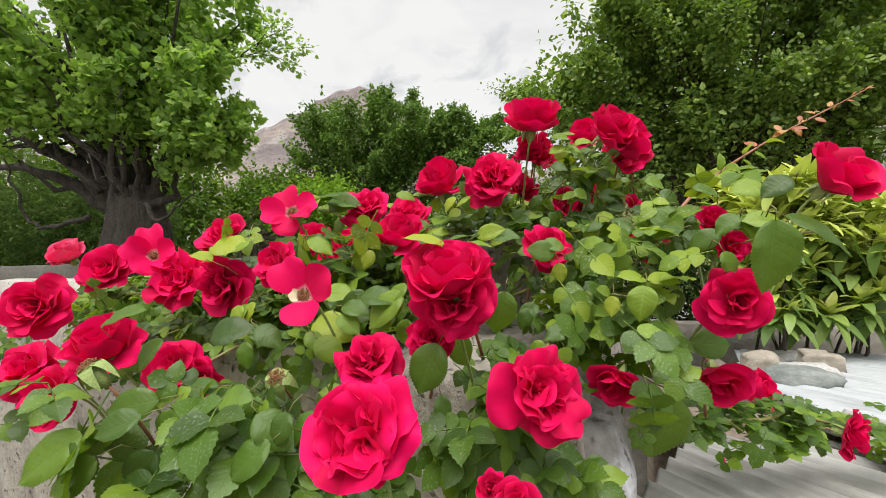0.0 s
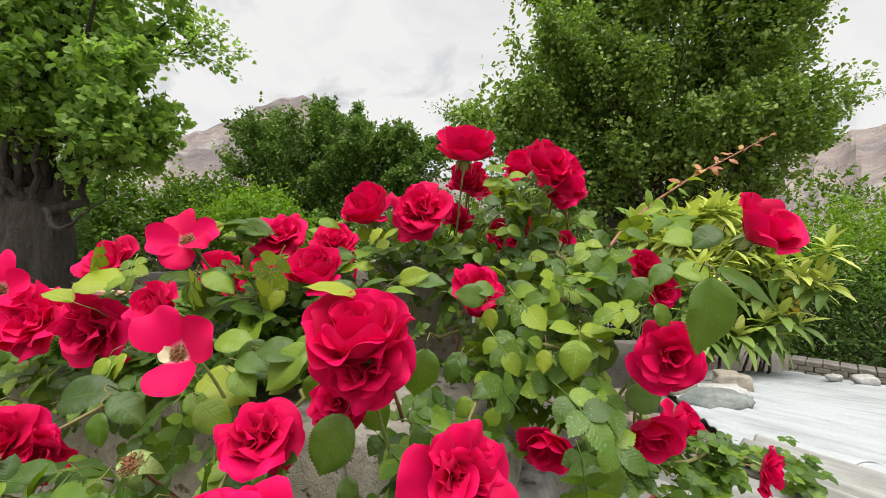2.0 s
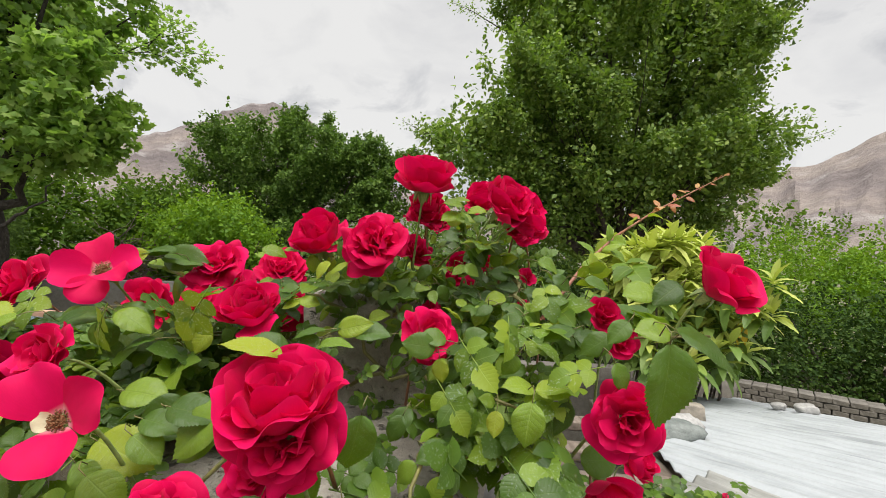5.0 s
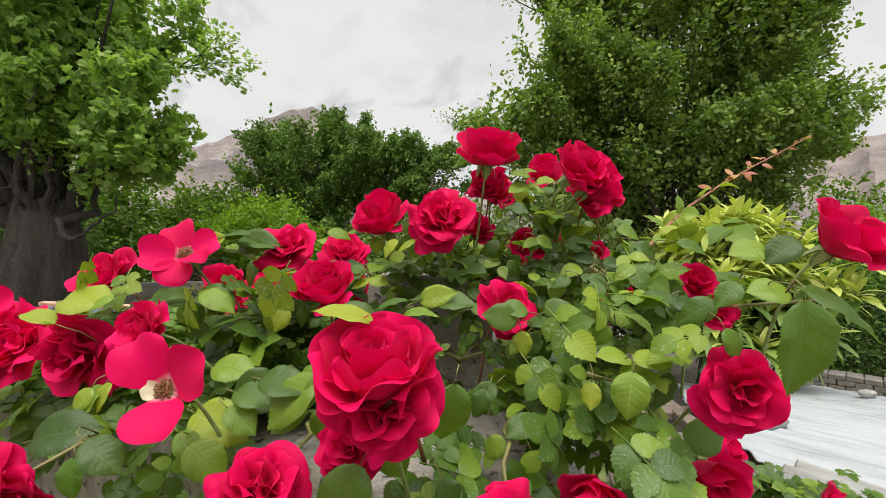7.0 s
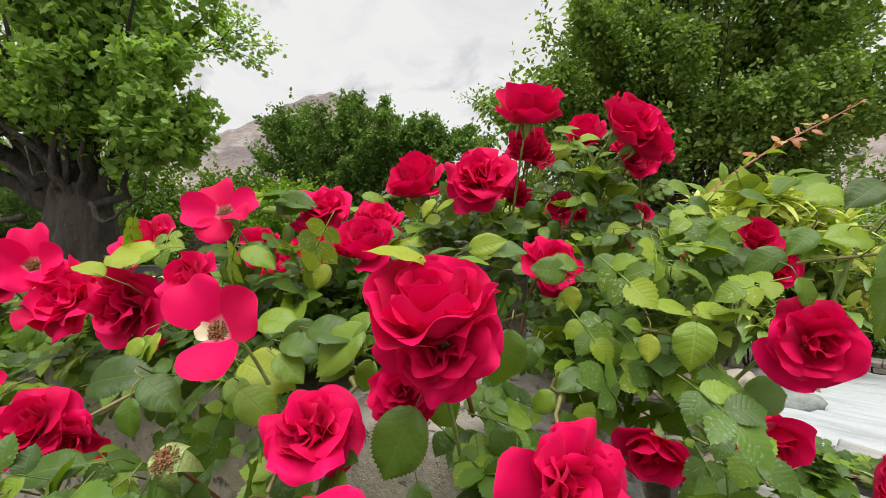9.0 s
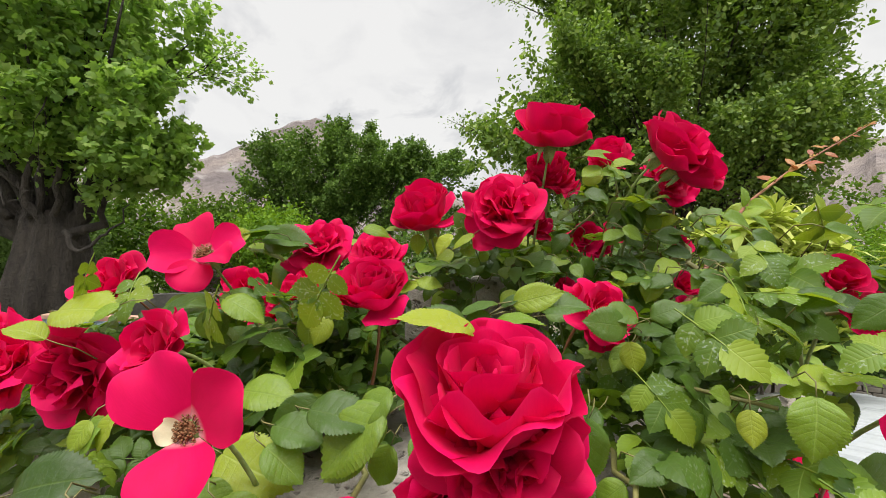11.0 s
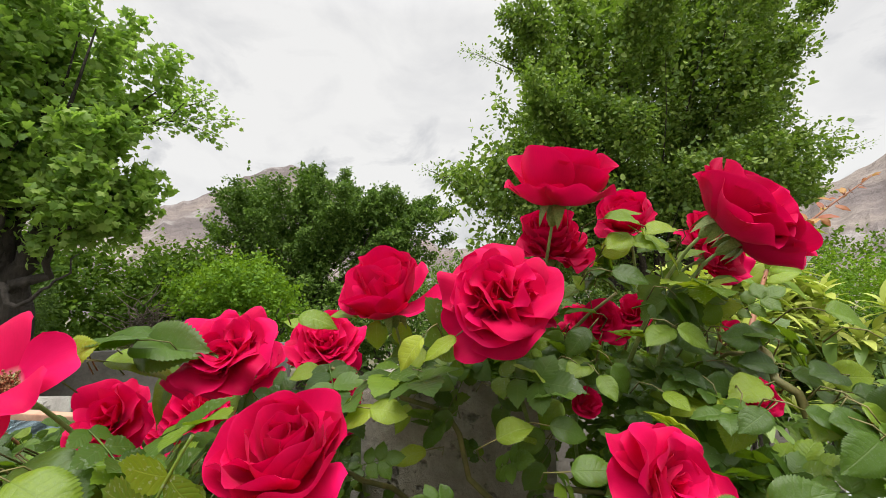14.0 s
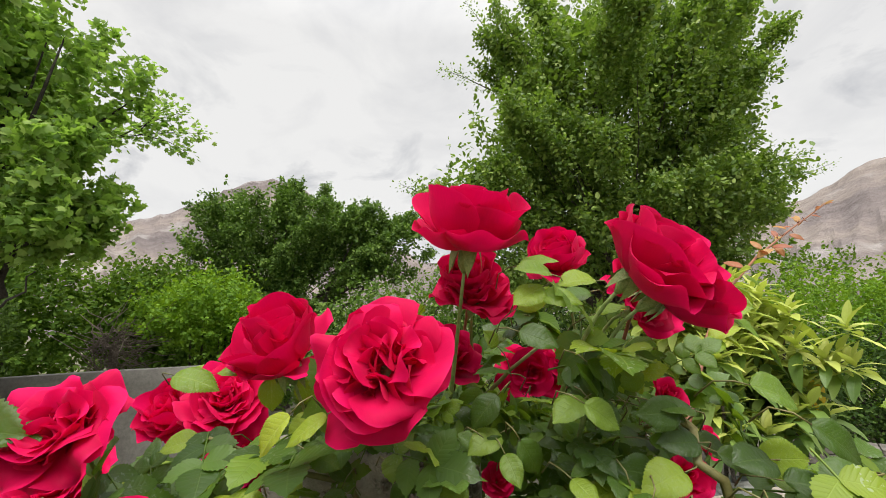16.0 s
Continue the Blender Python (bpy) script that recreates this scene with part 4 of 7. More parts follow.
tree("old_lobed_leaf_tree", (-5.62, 4.95, -1.0), (-5.55, 4.95, 2.3),
     [(-6.3, 4.9, 4.75, 1.7, 1.6, 1.2, 5), (-4.65, 4.85, 4.7, 0.95, 0.95, 0.95, 3.6), (-4.15, 4.85, 3.3, 0.50, 0.5, 0.7, 2.6), (-8.2, 4.7, 4.5, 1.5, 1.5, 1.0, 3), (-5.5, 4.8, 5.8, 1.35, 1.4, 0.9, 2.5), (-5.4, 5.6, 3.7, 0.6, 0.5, 0.3, 0.5), (-7.4, 5.5, 3.7, 1.3, 0.7, 0.35, 1.0), (-8.8, 5.4, 3.0, 0.9, 0.7, 0.4, 0.7), (-4.1, 4.85, 2.75, 0.36, 0.4, 0.35, 1.2), (-5.1, 4.3, 3.35, 0.6, 0.4, 0.40, 1.2), (-6.5, 4.2, 3.5, 0.9, 0.4, 0.45, 1.4)],
     1750, 23, 0.092, LEAF_LOBED, M_MAPLE, M_BARK_L, 0.37, "old tree with a thick grey trunk and bright lobed leaves", 37, 0.32, 0.25,
     [([(-4.1, 4.85, 3.85), (-3.6, 4.95, 3.95), (-3.15, 5.0, 4.0), (-2.72, 5.03, 3.98)], 150, 0.06), ([(-3.7, 4.9, 3.93), (-3.4, 4.95, 4.12), (-3.0, 5.0, 4.28)], 100, 0.06), ([(-3.5, 4.9, 3.97), (-3.3, 4.95, 4.25), (-3.15, 5.0, 4.4)], 70, 0.06), ([(-3.5, 4.9, 3.95), (-3.15, 4.95, 3.85), (-2.95, 5.0, 3.72)], 60, 0.05)], 1, shoots=0, up=0.45, stout=0.45, bumpy=0.24, reach=0.60, far=1.0, fan=150,
     boughs=((0.17, ((-5.7, 4.95, 1.9), (-6.4, 4.9, 2.55), (-7.3, 4.85, 3.05), (-8.6, 4.8, 3.7))), (0.13, ((-5.8, 4.95, 1.9), (-6.6, 4.9, 2.35), (-7.4, 4.8, 2.65), (-8.8, 4.7, 2.8))), (0.12, ((-5.7, 4.95, 2.0), (-6.0, 4.9, 2.8), (-6.4, 4.9, 3.6), (-6.6, 4.9, 4.6))),
             (0.11, ((-5.55, 4.95, 2.1), (-5.62, 4.9, 2.9), (-5.45, 4.9, 3.7), (-5.6, 4.9, 4.8))), (0.13, ((-5.35, 4.95, 1.9), (-5.0, 4.9, 2.6), (-4.75, 4.9, 3.2), (-4.5, 4.9, 4.2))), (0.08, ((-5.45, 4.95, 2.0), (-5.25, 4.95, 2.9), (-5.05, 4.9, 3.8), (-5.1, 4.9, 4.8))), (0.08, ((-5.85, 4.9, 2.1), (-6.15, 4.8, 2.7), (-6.9, 4.7, 3.4), (-7.6, 4.6, 4.1))),
             (0.04, ((-6.0, 4.6, 1.85), (-6.45, 4.5, 1.72), (-6.85, 4.45, 1.80), (-7.0, 4.4, 2.3), (-7.15, 4.4, 2.7))), (0.035, ((-5.15, 4.7, 2.0), (-4.85, 4.6, 1.75), (-4.5, 4.6, 1.95), (-4.2, 4.6, 2.3))),
             (0.05, ((-5.6, 4.7, 2.2), (-5.9, 4.6, 3.0), (-5.7, 4.5, 3.9))), (0.05, ((-5.5, 4.7, 2.2), (-5.3, 4.6, 3.1), (-4.9, 4.5, 3.6))), (0.045, ((-5.3, 4.7, 2.2), (-5.1, 4.6, 2.9), (-5.2, 4.5, 3.8))), (0.05, ((-5.9, 4.7, 2.2), (-6.5, 4.6, 2.7), (-7.2, 4.5, 3.5))), (0.04, ((-6.3, 4.6, 2.6), (-6.6, 4.5, 3.2), (-6.5, 4.4, 4.0))), (0.04, ((-6.8, 4.7, 2.8), (-7.3, 4.6, 3.3), (-8.2, 4.5, 3.4))),
             (0.012, ((-4.9, 4.2, 3.7), (-4.75, 4.1, 3.3), (-4.9, 4.1, 2.9))), (0.010, ((-5.3, 4.1, 2.6), (-5.15, 4.05, 2.25), (-4.85, 4.1, 2.4), (-4.8, 4.1, 2.9)))))


def shrub(name, base, lobes, clumps, per, leaf, template, material, label, seed, spread=0.25, inside=0.3, bark=None, category="shrub", group=""):
    t = thing(name, base, label, category, group)
    off = Vector(base)
    loc = [(q[0] - off.x, q[1] - off.y, q[2] - off.z, *q[3:]) for q in lobes]
    mats, cc = crown_mats(loc, clumps, per, leaf, seed, spread, inside)
    rng = random.Random(seed)
    bm = bmesh.new()
    for q in loc:
        for _ in range(4):
            tip = Vector(q[:3]) + Vector((rng.uniform(-0.7, 0.7) * q[3], rng.uniform(-0.7, 0.7) * q[4], rng.uniform(-0.2, 0.7) * q[5]))
            tube(bm, wobble((rng.uniform(-0.1, 0.1), rng.uniform(-0.1, 0.1), -0.1), tip, 5, 0.12, rng), [0.05, 0.045, 0.038, 0.03, 0.02, 0.01], 6)
    tagged(part("branch_frame", bm, bark or M_BARK, t), kind="stuff")
    tagged(cloud("crown", template, mats, material, t), kind="stuff")
    return t


shrub("bright_shrub", (-5.1, 9.6, -1.0), [(-5.1, 9.5, 2.0, 1.15, 1.0, 0.72, 3), (-4.3, 9.5, 1.5, 0.8, 0.8, 0.6, 1)], 620, 18, 0.09, LEAF_LITE, M_BRIGHT, "bright yellow-green spreading shrub behind the wall", 41)
shrub("roadside_shrub", (-8.0, 12.5, -1.0), [(-8.2, 12.4, 1.9, 1.5, 1.3, 1.6, 3), (-6.6, 12.6, 1.3, 1.2, 1.0, 1.3, 2)], 1700, 18, 0.12, LEAF_LITE, M_HEDGE, "green roadside shrub under the trees", 43, 0.35, group="roadside shrubs")
shrub("roadside_shrub", (-11.5, 11.0, -1.0), [(-11.5, 11.0, 2.0, 2.2, 1.5, 2.0, 3), (-14.5, 10.5, 2.0, 2.0, 1.5, 2.0, 3)], 1800, 17, 0.14, LEAF_LITE, M_HEDGE, "green roadside shrub under the trees", 47, 0.4, group="roadside shrubs")
shrub("grey_willow_shrub", (-11.0, 6.4, -1.0), [(-11.2, 6.6, 1.7, 1.9, 1.3, 1.6, 3), (-13.5, 6.0, 1.8, 2.0, 1.4, 1.7, 3), (-9.2, 7.6, 1.4, 1.2, 1.0, 1.3, 2)], 2200, 15, 0.13, LEAF_SLIM, M_GREYG, "grey-green willow-like shrub beside the old tree", 53, 0.35)
shrub("roadside_shrub", (-1.2, 11.5, -1.0), [(-1.6, 11.5, 1.2, 1.6, 1.0, 1.3, 2), (0.8, 11.0, 1.4, 1.6, 1.2, 1.6, 2), (-3.6, 11.8, 0.6, 1.4, 1.0, 1.0, 2)], 900, 15, 0.12, LEAF_LITE, M_MID, "dark green roadside shrub under the trees", 59, 0.35, group="roadside shrubs")
shrub("garden_hedge", (9.2, 10.0, -1.0), [(9.0, 9.9, 0.8, 2.0, 1.2, 1.5, 3), (11.8, 8.8, 0.95, 2.2, 1.3, 1.8, 3), (14.2, 7.6, 1.2, 2.2, 1.5, 2.0, 3)], 2300, 24, 0.078, LEAF_LITE, M_BRIGHT, "tall green bushes beyond the dark hedge", 61, 0.28)
# these two hedges take the darkened leaf colour that stands in for shade
shrub("garden_hedge", (8.6, 8.2, -1.0), [(6.6, 9.4, 0.1, 1.6, 1.0, 1.3, 2), (7.4, 8.0, -0.2, 1.6, 1.0, 1.1, 2), (9.8, 7.4, 0.1, 1.9, 1.0, 1.3, 2.5), (12.0, 6.2, 0.2, 1.9, 1.0, 1.4, 2.5)], 1700, 22, 0.078, LEAF_LITE, M_SHADED, "broad green bushes behind the block wall, coloured dark for shade", 62, 0.35)
shrub("garden_hedge", (4.5, 9.5, -1.0), [(4.3, 9.6, 0.3, 1.8, 1.2, 1.5, 2), (2.2, 9.9, 0.5, 1.8, 1.2, 1.6, 2)], 1000, 20, 0.085, LEAF_LITE, M_SHADED, "green bushes under the fruit tree, coloured dark for shade", 67, 0.35)


def build_woods():
    lobes = []
    rng = random.Random(5)
    for k in range(26):
        a = radians(-78 + 6.1 * k)
        r = rng.uniform(24, 34)
        h = rng.uniform(1.6, 3.0)
        lobes.append((r * math.sin(a), r * math.cos(a), -1 + h, rng.uniform(2.5, 4), 2.5, h, 1))
    mats, _ = crown_mats(lobes, 6500, 9, 0.20, 71, 0.32, 0.15)
    tagged(cloud("far_woods", LEAF_LITE, mats, M_HEDGE), "green belt of trees and bushes far off", "woods", kind="stuff")


build_woods()


def build_dead_brush():
    t = thing("dead_brush", (-6.6, 8.6, -1.0), "tangle of dry brown twigs on a leaning stump", "brush")
    rng = random.Random(9)
    bm = bmesh.new()
    tube(bm, wobble((0, 0, -0.1), (0.25, 0, 2.4), 5, 0.08, rng), [0.13, 0.12, 0.10, 0.09, 0.08, 0.06], 9)
    part("stump", bm, M_TWIG, t)
    bm = bmesh.new()
    for _ in range(150):
        a = Vector((0.25 + rng.uniform(-0.35, 0.35), rng.uniform(-0.3, 0.3), rng.uniform(1.7, 2.8)))
        b = a + Vector((rng.gauss(0.15, 0.45), rng.gauss(0, 0.35), rng.gauss(0.05, 0.4)))
        tube(bm, wobble(a, b, 3, 0.05, rng), [0.012, 0.010, 0.008, 0.004], 4)
    tagged(part("twig_tangle", bm, M_TWIG, t), kind="stuff")


build_dead_brush()


def build_pylon():
    t = thing("lattice_pole", (-18.7, 30.4, -1.0), "grey steel lattice power pole leaning beyond the trees", "pylon")
    top = Vector((0.9, -0.2, 8.9))
    legs = [Vector((-0.28, -0.28, 0)), Vector((0.28, -0.28, 0)), Vector((0.28, 0.28, 0)), Vector((-0.28, 0.28, 0))]
    for g in legs:
        bm = bmesh.new()
        tube(bm, [g, g * 0.55 + top], [0.055, 0.05], 5)
        part("leg", bm, M_STEEL, t)
    bm = bmesh.new()
    for k in range(20):
        f, g = k / 20, (k + 1) / 20
        for a, b in ((0, 1), (1, 2), (2, 3), (3, 0)):
            p = legs[a] * (1 - 0.45 * f) + top * f
            q = legs[b] * (1 - 0.45 * g) + top * g
            tube(bm, [p, q], [0.022, 0.022], 4)
    part("bracing", bm, M_STEEL, t)
    for h in (0.93, 0.985):
        bm = bmesh.new()
        c = top * h
        tube(bm, [c - Vector((0.9, 0, 0)), c + Vector((0.9, 0, 0))], [0.05, 0.05], 5)
        part("crossarm", bm, M_STEEL, t)


build_pylon()


def build_wires():
    for k, (a, b, sag) in enumerate((((-18.7, 30.3, 7.4), (-3.5, 9.0, 0.6), -0.5), ((-18.5, 30.3, 7.3), (-9.0, 8.0, 1.9), -0.6))):
        bm = bmesh.new()
        a, b = Vector(a), Vector(b)
        pts = [a.lerp(b, q / 16) + Vector((0, 0, sag * math.sin(math.pi * q / 16))) for q in range(17)]
        tube(bm, pts, [0.012] * 17, 4)
        tagged(mesh_ob("overhead_wire", bm, M_STEEL), "thin sagging overhead wire running past the trees", "wire", "overhead wires")


build_wires()


def build_tuft():
    rng = np.random.default_rng(8)
    n = 260
    pos = np.array([-7.2, 8.3, -1.0]) + rng.normal(size=(n, 3)) * np.array([0.28, 0.25, 0.01])
    along = np.array([0, 0, 1.0]) + rng.normal(size=(n, 3)) * np.array([0.4, 0.4, 0.1])
    mats = frames_for(pos, along, rng.normal(size=(n, 3)), rng.uniform(0.5, 1.1, n))
    tagged(cloud("grass_tuft", simple_leaf(0.03), mats, M_GRASS), "tuft of tall dry yellow grass by the road", "grass", kind="stuff")


build_tuft()


def build_block_wall():
    """Coursed block wall beyond the roof; its blocks are pieces of their own."""
    wall = thing("wall_block", (2.9, 6.82, 0), "low coursed wall of weathered grey-brown blocks", "wall", kind="structure")
    d = Vector((7.3 - 2.9, 2.85 - 6.82, 0))
    ang = math.degrees(math.atan2(d.y, d.x))
    wall.rotation_euler = (0, 0, radians(ang))
    bm = bmesh.new()
    rough_block(bm, (0, 0.02, -1.1), (d.length, 0.20, 0.0), 4, 0.003, 3)
    part("core", bm, M_BLOCK, wall)
    meshes = []
    for k in range(5):
        bm = bmesh.new()
        bmesh.ops.create_cube(bm, size=1.0)
        for v in bm.verts:
            v.co = Vector((v.co.x * 0.148, v.co.y * 0.27, v.co.z * 0.060)) + Vector((noise.noise((k, v.co.x, v.co.z)), noise.noise((k, 5, v.co.y)), noise.noise((7, k, v.co.x)))) * 0.008
        bmesh.ops.bevel(bm, geom=bm.edges[:], offset=0.005, segments=1, affect="EDGES")
        me = bpy.data.meshes.new("block")
        bm.to_mesh(me)
        bm.free()
        me.materials.append(M_BLOCK)
        meshes.append(me)
    rng = random.Random(4)
    for row in range(8):
        for col in range(37):
            child("block", rng.choice(meshes), wall, pose((col + 0.5 * (row % 2)) * 0.157 + 0.08, 0.11, -0.475 + row * 0.067 + rng.uniform(-0.004, 0.004), 0, 0, rng.uniform(-1.5, 1.5)))


build_block_wall()

# ---- loquat-like shrub beyond the roof ----


def long_leaf_points(droop, width=0.33, fold=0.10, nu=4, nv=10):
    verts, uvs = [], []
    for j in range(nv + 1):
        f = j / nv
        w = width * (math.sin(math.pi * min(1, 0.04 + 0.94 * f ** 0.85)) ** 0.75)
        for i in range(nu + 1):
            s = -1 + 2 * i / nu
            verts.append((s * w / 2, f * (1 - 0.10 * droop * f), fold * abs(s) * w - 0.45 * droop * f * f + 0.012 * math.sin(f * 24) * abs(s) * w * 4))
            uvs.append((0.5 + s / 2, f))
    faces = [(j * (nu + 1) + i, j * (nu + 1) + i + 1, (j + 1) * (nu + 1) + i + 1, (j + 1) * (nu + 1) + i) for j in range(nv) for i in range(nu)]
    return verts, faces, uvs


def long_leaf_mesh(name, material, droop):
    v, _, uv = long_leaf_points(droop)
    return grid_mesh(name, v, uv, 4, 10, material)


def leaf_pose(base, tip, face, width_scale=1.0):
    """A leaf from base to tip whose face looks along face."""
    base, tip, face = Vector(base), Vector(tip), Vector(face)
    y = (tip - base)
    n = y.length
    y = y.normalized()
    x = y.cross(face).normalized()
    z = x.cross(y)
    m = Matrix((x, y, z)).transposed().to_4x4() @ Matrix.Diagonal((n * width_scale, n, n, 1))
    return Matrix.Translation(base) @ m


def build_long_leaf_shrub():
    t = thing("long_leaved_shrub", (1.52, 2.85, -1.0), "yellow-green shrub with whorls of long drooping leaves", "shrub")
    off = Vector(t.location)
    rng = random.Random(77)
    young = [long_leaf_mesh("whorl_leaf", M_LOQY, q) for q in (0.2, 0.6, 1.0)]
    old = [long_leaf_mesh("whorl_leaf", M_LOQ, q) for q in (0.7, 1.1, 1.5)]
    bm = bmesh.new()
    heads = []
    for k in range(260):
        a = rng.uniform(-1, 0.78)
        h = rng.uniform(0, 1) ** 0.8
        low = 0.98 + 0.15 * max(0.0, a) + 0.12 * max(0.0, -a - 0.3)
        high = 1.80 - 0.08 * a * a - 0.26 * max(0.0, a)
        top = Vector((1.54 + a * 0.39, 2.72 + rng.uniform(-0.42, 0.35) - 0.2 * abs(a), low + (high - low) * h))
        heads.append((top, h))
        if k % 22 == 0:
            tube(bm, wobble(Vector((rng.uniform(-0.12, 0.3), rng.uniform(-0.1, 0.1), 0)), top - off, 5, 0.07, rng), [0.016, 0.014, 0.012, 0.010, 0.008, 0.005], 6)
    tagged(part("stem", bm, M_TWIG, t), kind="stuff")
    heads.sort(key=lambda q: q[0].y)
    rest = {"young": [], "old": []}
    for k, (top, h) in enumerate(heads):
        n = rng.randint(11, 15)
        for i in range(n):
            f = i / n
            az = i * 2.4 + rng.uniform(-0.3, 0.3)
            el = radians(75 - 110 * f + rng.uniform(-10, 10))
            d = Vector((math.cos(az) * math.cos(el), math.sin(az) * math.cos(el), math.sin(el)))
            size = rng.uniform(0.11, 0.16) * (0.75 + 0.5 * f)
            fresh = "young" if f < 0.34 + 0.8 * h else "old"
            face = Vector((0, 0, 1)) + d * -0.2 + Vector((rng.uniform(-0.2, 0.2), rng.uniform(-0.2, 0.2), 0))
            p = top - off - Vector((0, 0, 0.05 * f))
            if k < 24:
                child("whorl_leaf", rng.choice(young if fresh == "young" else old), t, leaf_pose(p, p + d * size, face))
            else:
                rest[fresh].append((tuple(p), tuple(d), tuple(face), size))
    for key, mat, droop in (("young", M_LOQYI, 0.7), ("old", M_LOQI, 1.2)):
        q = rest[key]
        mats = frames_for(np.array([r[0] for r in q]), np.array([r[1] for r in q]), np.array([r[2] for r in q]), np.array([r[3] for r in q]))
        tagged(cloud("foliage", long_leaf_points(droop, nu=2, nv=7), mats, mat, t), kind="stuff")
    me = long_leaf_mesh("yellow_leaf", M_YELLOW, 0.3)
    c = Vector((1.79, 2.36, 1.29)) - off
    tagged(child("yellow_leaf", me, t, leaf_pose(c, c + Vector((0.01, 0, -0.19)), (0, -1, 0.1), 1.3)), "single bright yellow leaf")


build_long_leaf_shrub()

# ---- rose bush ----
BUSH = thing("rose_bush", (0, 0, 0), "climbing rose bush with large crimson blooms sprawling over a concrete wall", "rose bush")


def petal_points(L, W, th0, th1, cup, curl, ruffle, rng, nu=14, nv=11, r0=0.035):
    """One petal that leaves the bloom's axis (z) at th0 degrees and bends to th1; its rim rolls and waves."""
    seed = rng.uniform(0, 90)
    notch, skew, cusp = rng.uniform(0.0, 0.05), rng.uniform(-0.14, 0.14), rng.uniform(-0.03, 0.02)
    waves, phase, roll = rng.uniform(0.8, 2.1), rng.uniform(0, 6.28), rng.uniform(0.2, 1.0)
    R = cup * W
    verts, uvs = [], []
    prof = [(r0, 0.0)]
    steps = 24
    for s in range(steps):
        f = (s + 0.5) / steps
        a = radians(th0 + (th1 - th0) * f ** 1.1 + curl * max(0.0, f - 0.66) ** 2 * 9)
        prof.append((prof[-1][0] + math.sin(a) * L / steps, prof[-1][1] + math.cos(a) * L / steps))
    for j in range(nv + 1):
        v = (j / nv) ** 0.85
        for i in range(nu + 1):
            u = -1 + 2 * i / nu
            # rounded upper rim with a slight point or notch, widest at three quarters of the length
            arc = 1 - math.sqrt(max(0.0, 1 - (0.97 * u) ** 2))
            w = v * (1 - v * (0.38 * arc + skew * u * 0.3 + (notch - cusp) * math.exp(-(u * 3.5) ** 2)))
            s = min(max(w, 0.0), 0.999) * steps
            q = int(s)
            r = prof[q][0] + (prof[q + 1][0] - prof[q][0]) * (s - q)
            h = prof[q][1] + (prof[q + 1][1] - prof[q][1]) * (s - q)
            a = math.atan2(prof[q + 1][0] - prof[q][0], prof[q + 1][1] - prof[q][1])
            half = W / 2 * (0.18 + 0.82 * math.sin(math.pi / 2 * min(1.0, v / 0.72)))
            t = u * half
            back = R * (1 - math.cos(min(1.5, abs(t) / R)))
            rim = v ** 3.5
            fold = 0.75 * noise.noise((u * 1.1, v * 0.8, seed)) * v + 0.36 * rim * math.sin(waves * math.pi * u + phase) + 0.03 * noise.noise((u * 6.0, v * 4.0, seed + 3))
            lip = 0.55 * max(0.0, v - 0.70) ** 1.6 * roll * (0.6 + noise.noise((u * 1.6, 2.0, seed + 5))) + 0.10 * max(0.0, abs(u) - 0.6) * v * roll
            dn = back + ruffle * L * fold - lip * L * min(1.0, max(0.1, curl) / 34)
            verts.append((r - math.cos(a) * dn, R * math.sin(max(-1.5, min(1.5, t / R))), h + math.sin(a) * dn))
            uvs.append((0.5 + u / 2, v))
    return verts, uvs, nu, nv


RINGS = {
    "full": ((4, 0.28, 0.28, 12, -4, 0.36, 14), (5, 0.38, 0.44, 30, 4, 0.50, 24), (5, 0.45, 0.56, 50, 20, 0.60, 30), (6, 0.50, 0.64, 68, 44, 0.80, 36), (5, 0.51, 0.66, 84, 76, 1.1, 40)),
    "cup": ((4, 0.42, 0.38, 14, -6, 0.34, 8), (5, 0.50, 0.50, 34, -12, 0.42, 8), (5, 0.55, 0.60, 58, -14, 0.48, 10), (6, 0.56, 0.66, 78, -6, 0.54, 18), (4, 0.50, 0.62, 92, 28, 0.8, 42)),
    "globe": ((4, 0.42, 0.38, 14, -6, 0.34, 10), (5, 0.50, 0.50, 34, -8, 0.42, 14), (5, 0.58, 0.62, 54, -6, 0.48, 18), (6, 0.62, 0.70, 68, 0, 0.55, 26), (5, 0.58, 0.68, 80, 24, 0.7, 44)),
    "half": ((3, 0.40, 0.38, 16, 0, 0.34, 10), (4, 0.50, 0.54, 30, 2, 0.40, 24), (4, 0.56, 0.68, 46, 12, 0.50, 44), (4, 0.58, 0.70, 58, 34, 0.70, 60)),
    "loose": ((5, 0.28, 0.34, 6, 0, 0.42, 26), (6, 0.38, 0.46, 28, 14, 0.5, 34), (6, 0.46, 0.56, 48, 34, 0.7, 40), (6, 0.52, 0.62, 66, 58, 0.9, 44), (6, 0.54, 0.66, 86, 86, 1.2, 40)),
    "open": ((3, 0.48, 0.52, 54, 80, 0.9, 30),),
    "single": ((5, 0.49, 0.44, 50, 80, 0.8, 34),),
}
rng_p = random.Random(101)
PETALS = {}
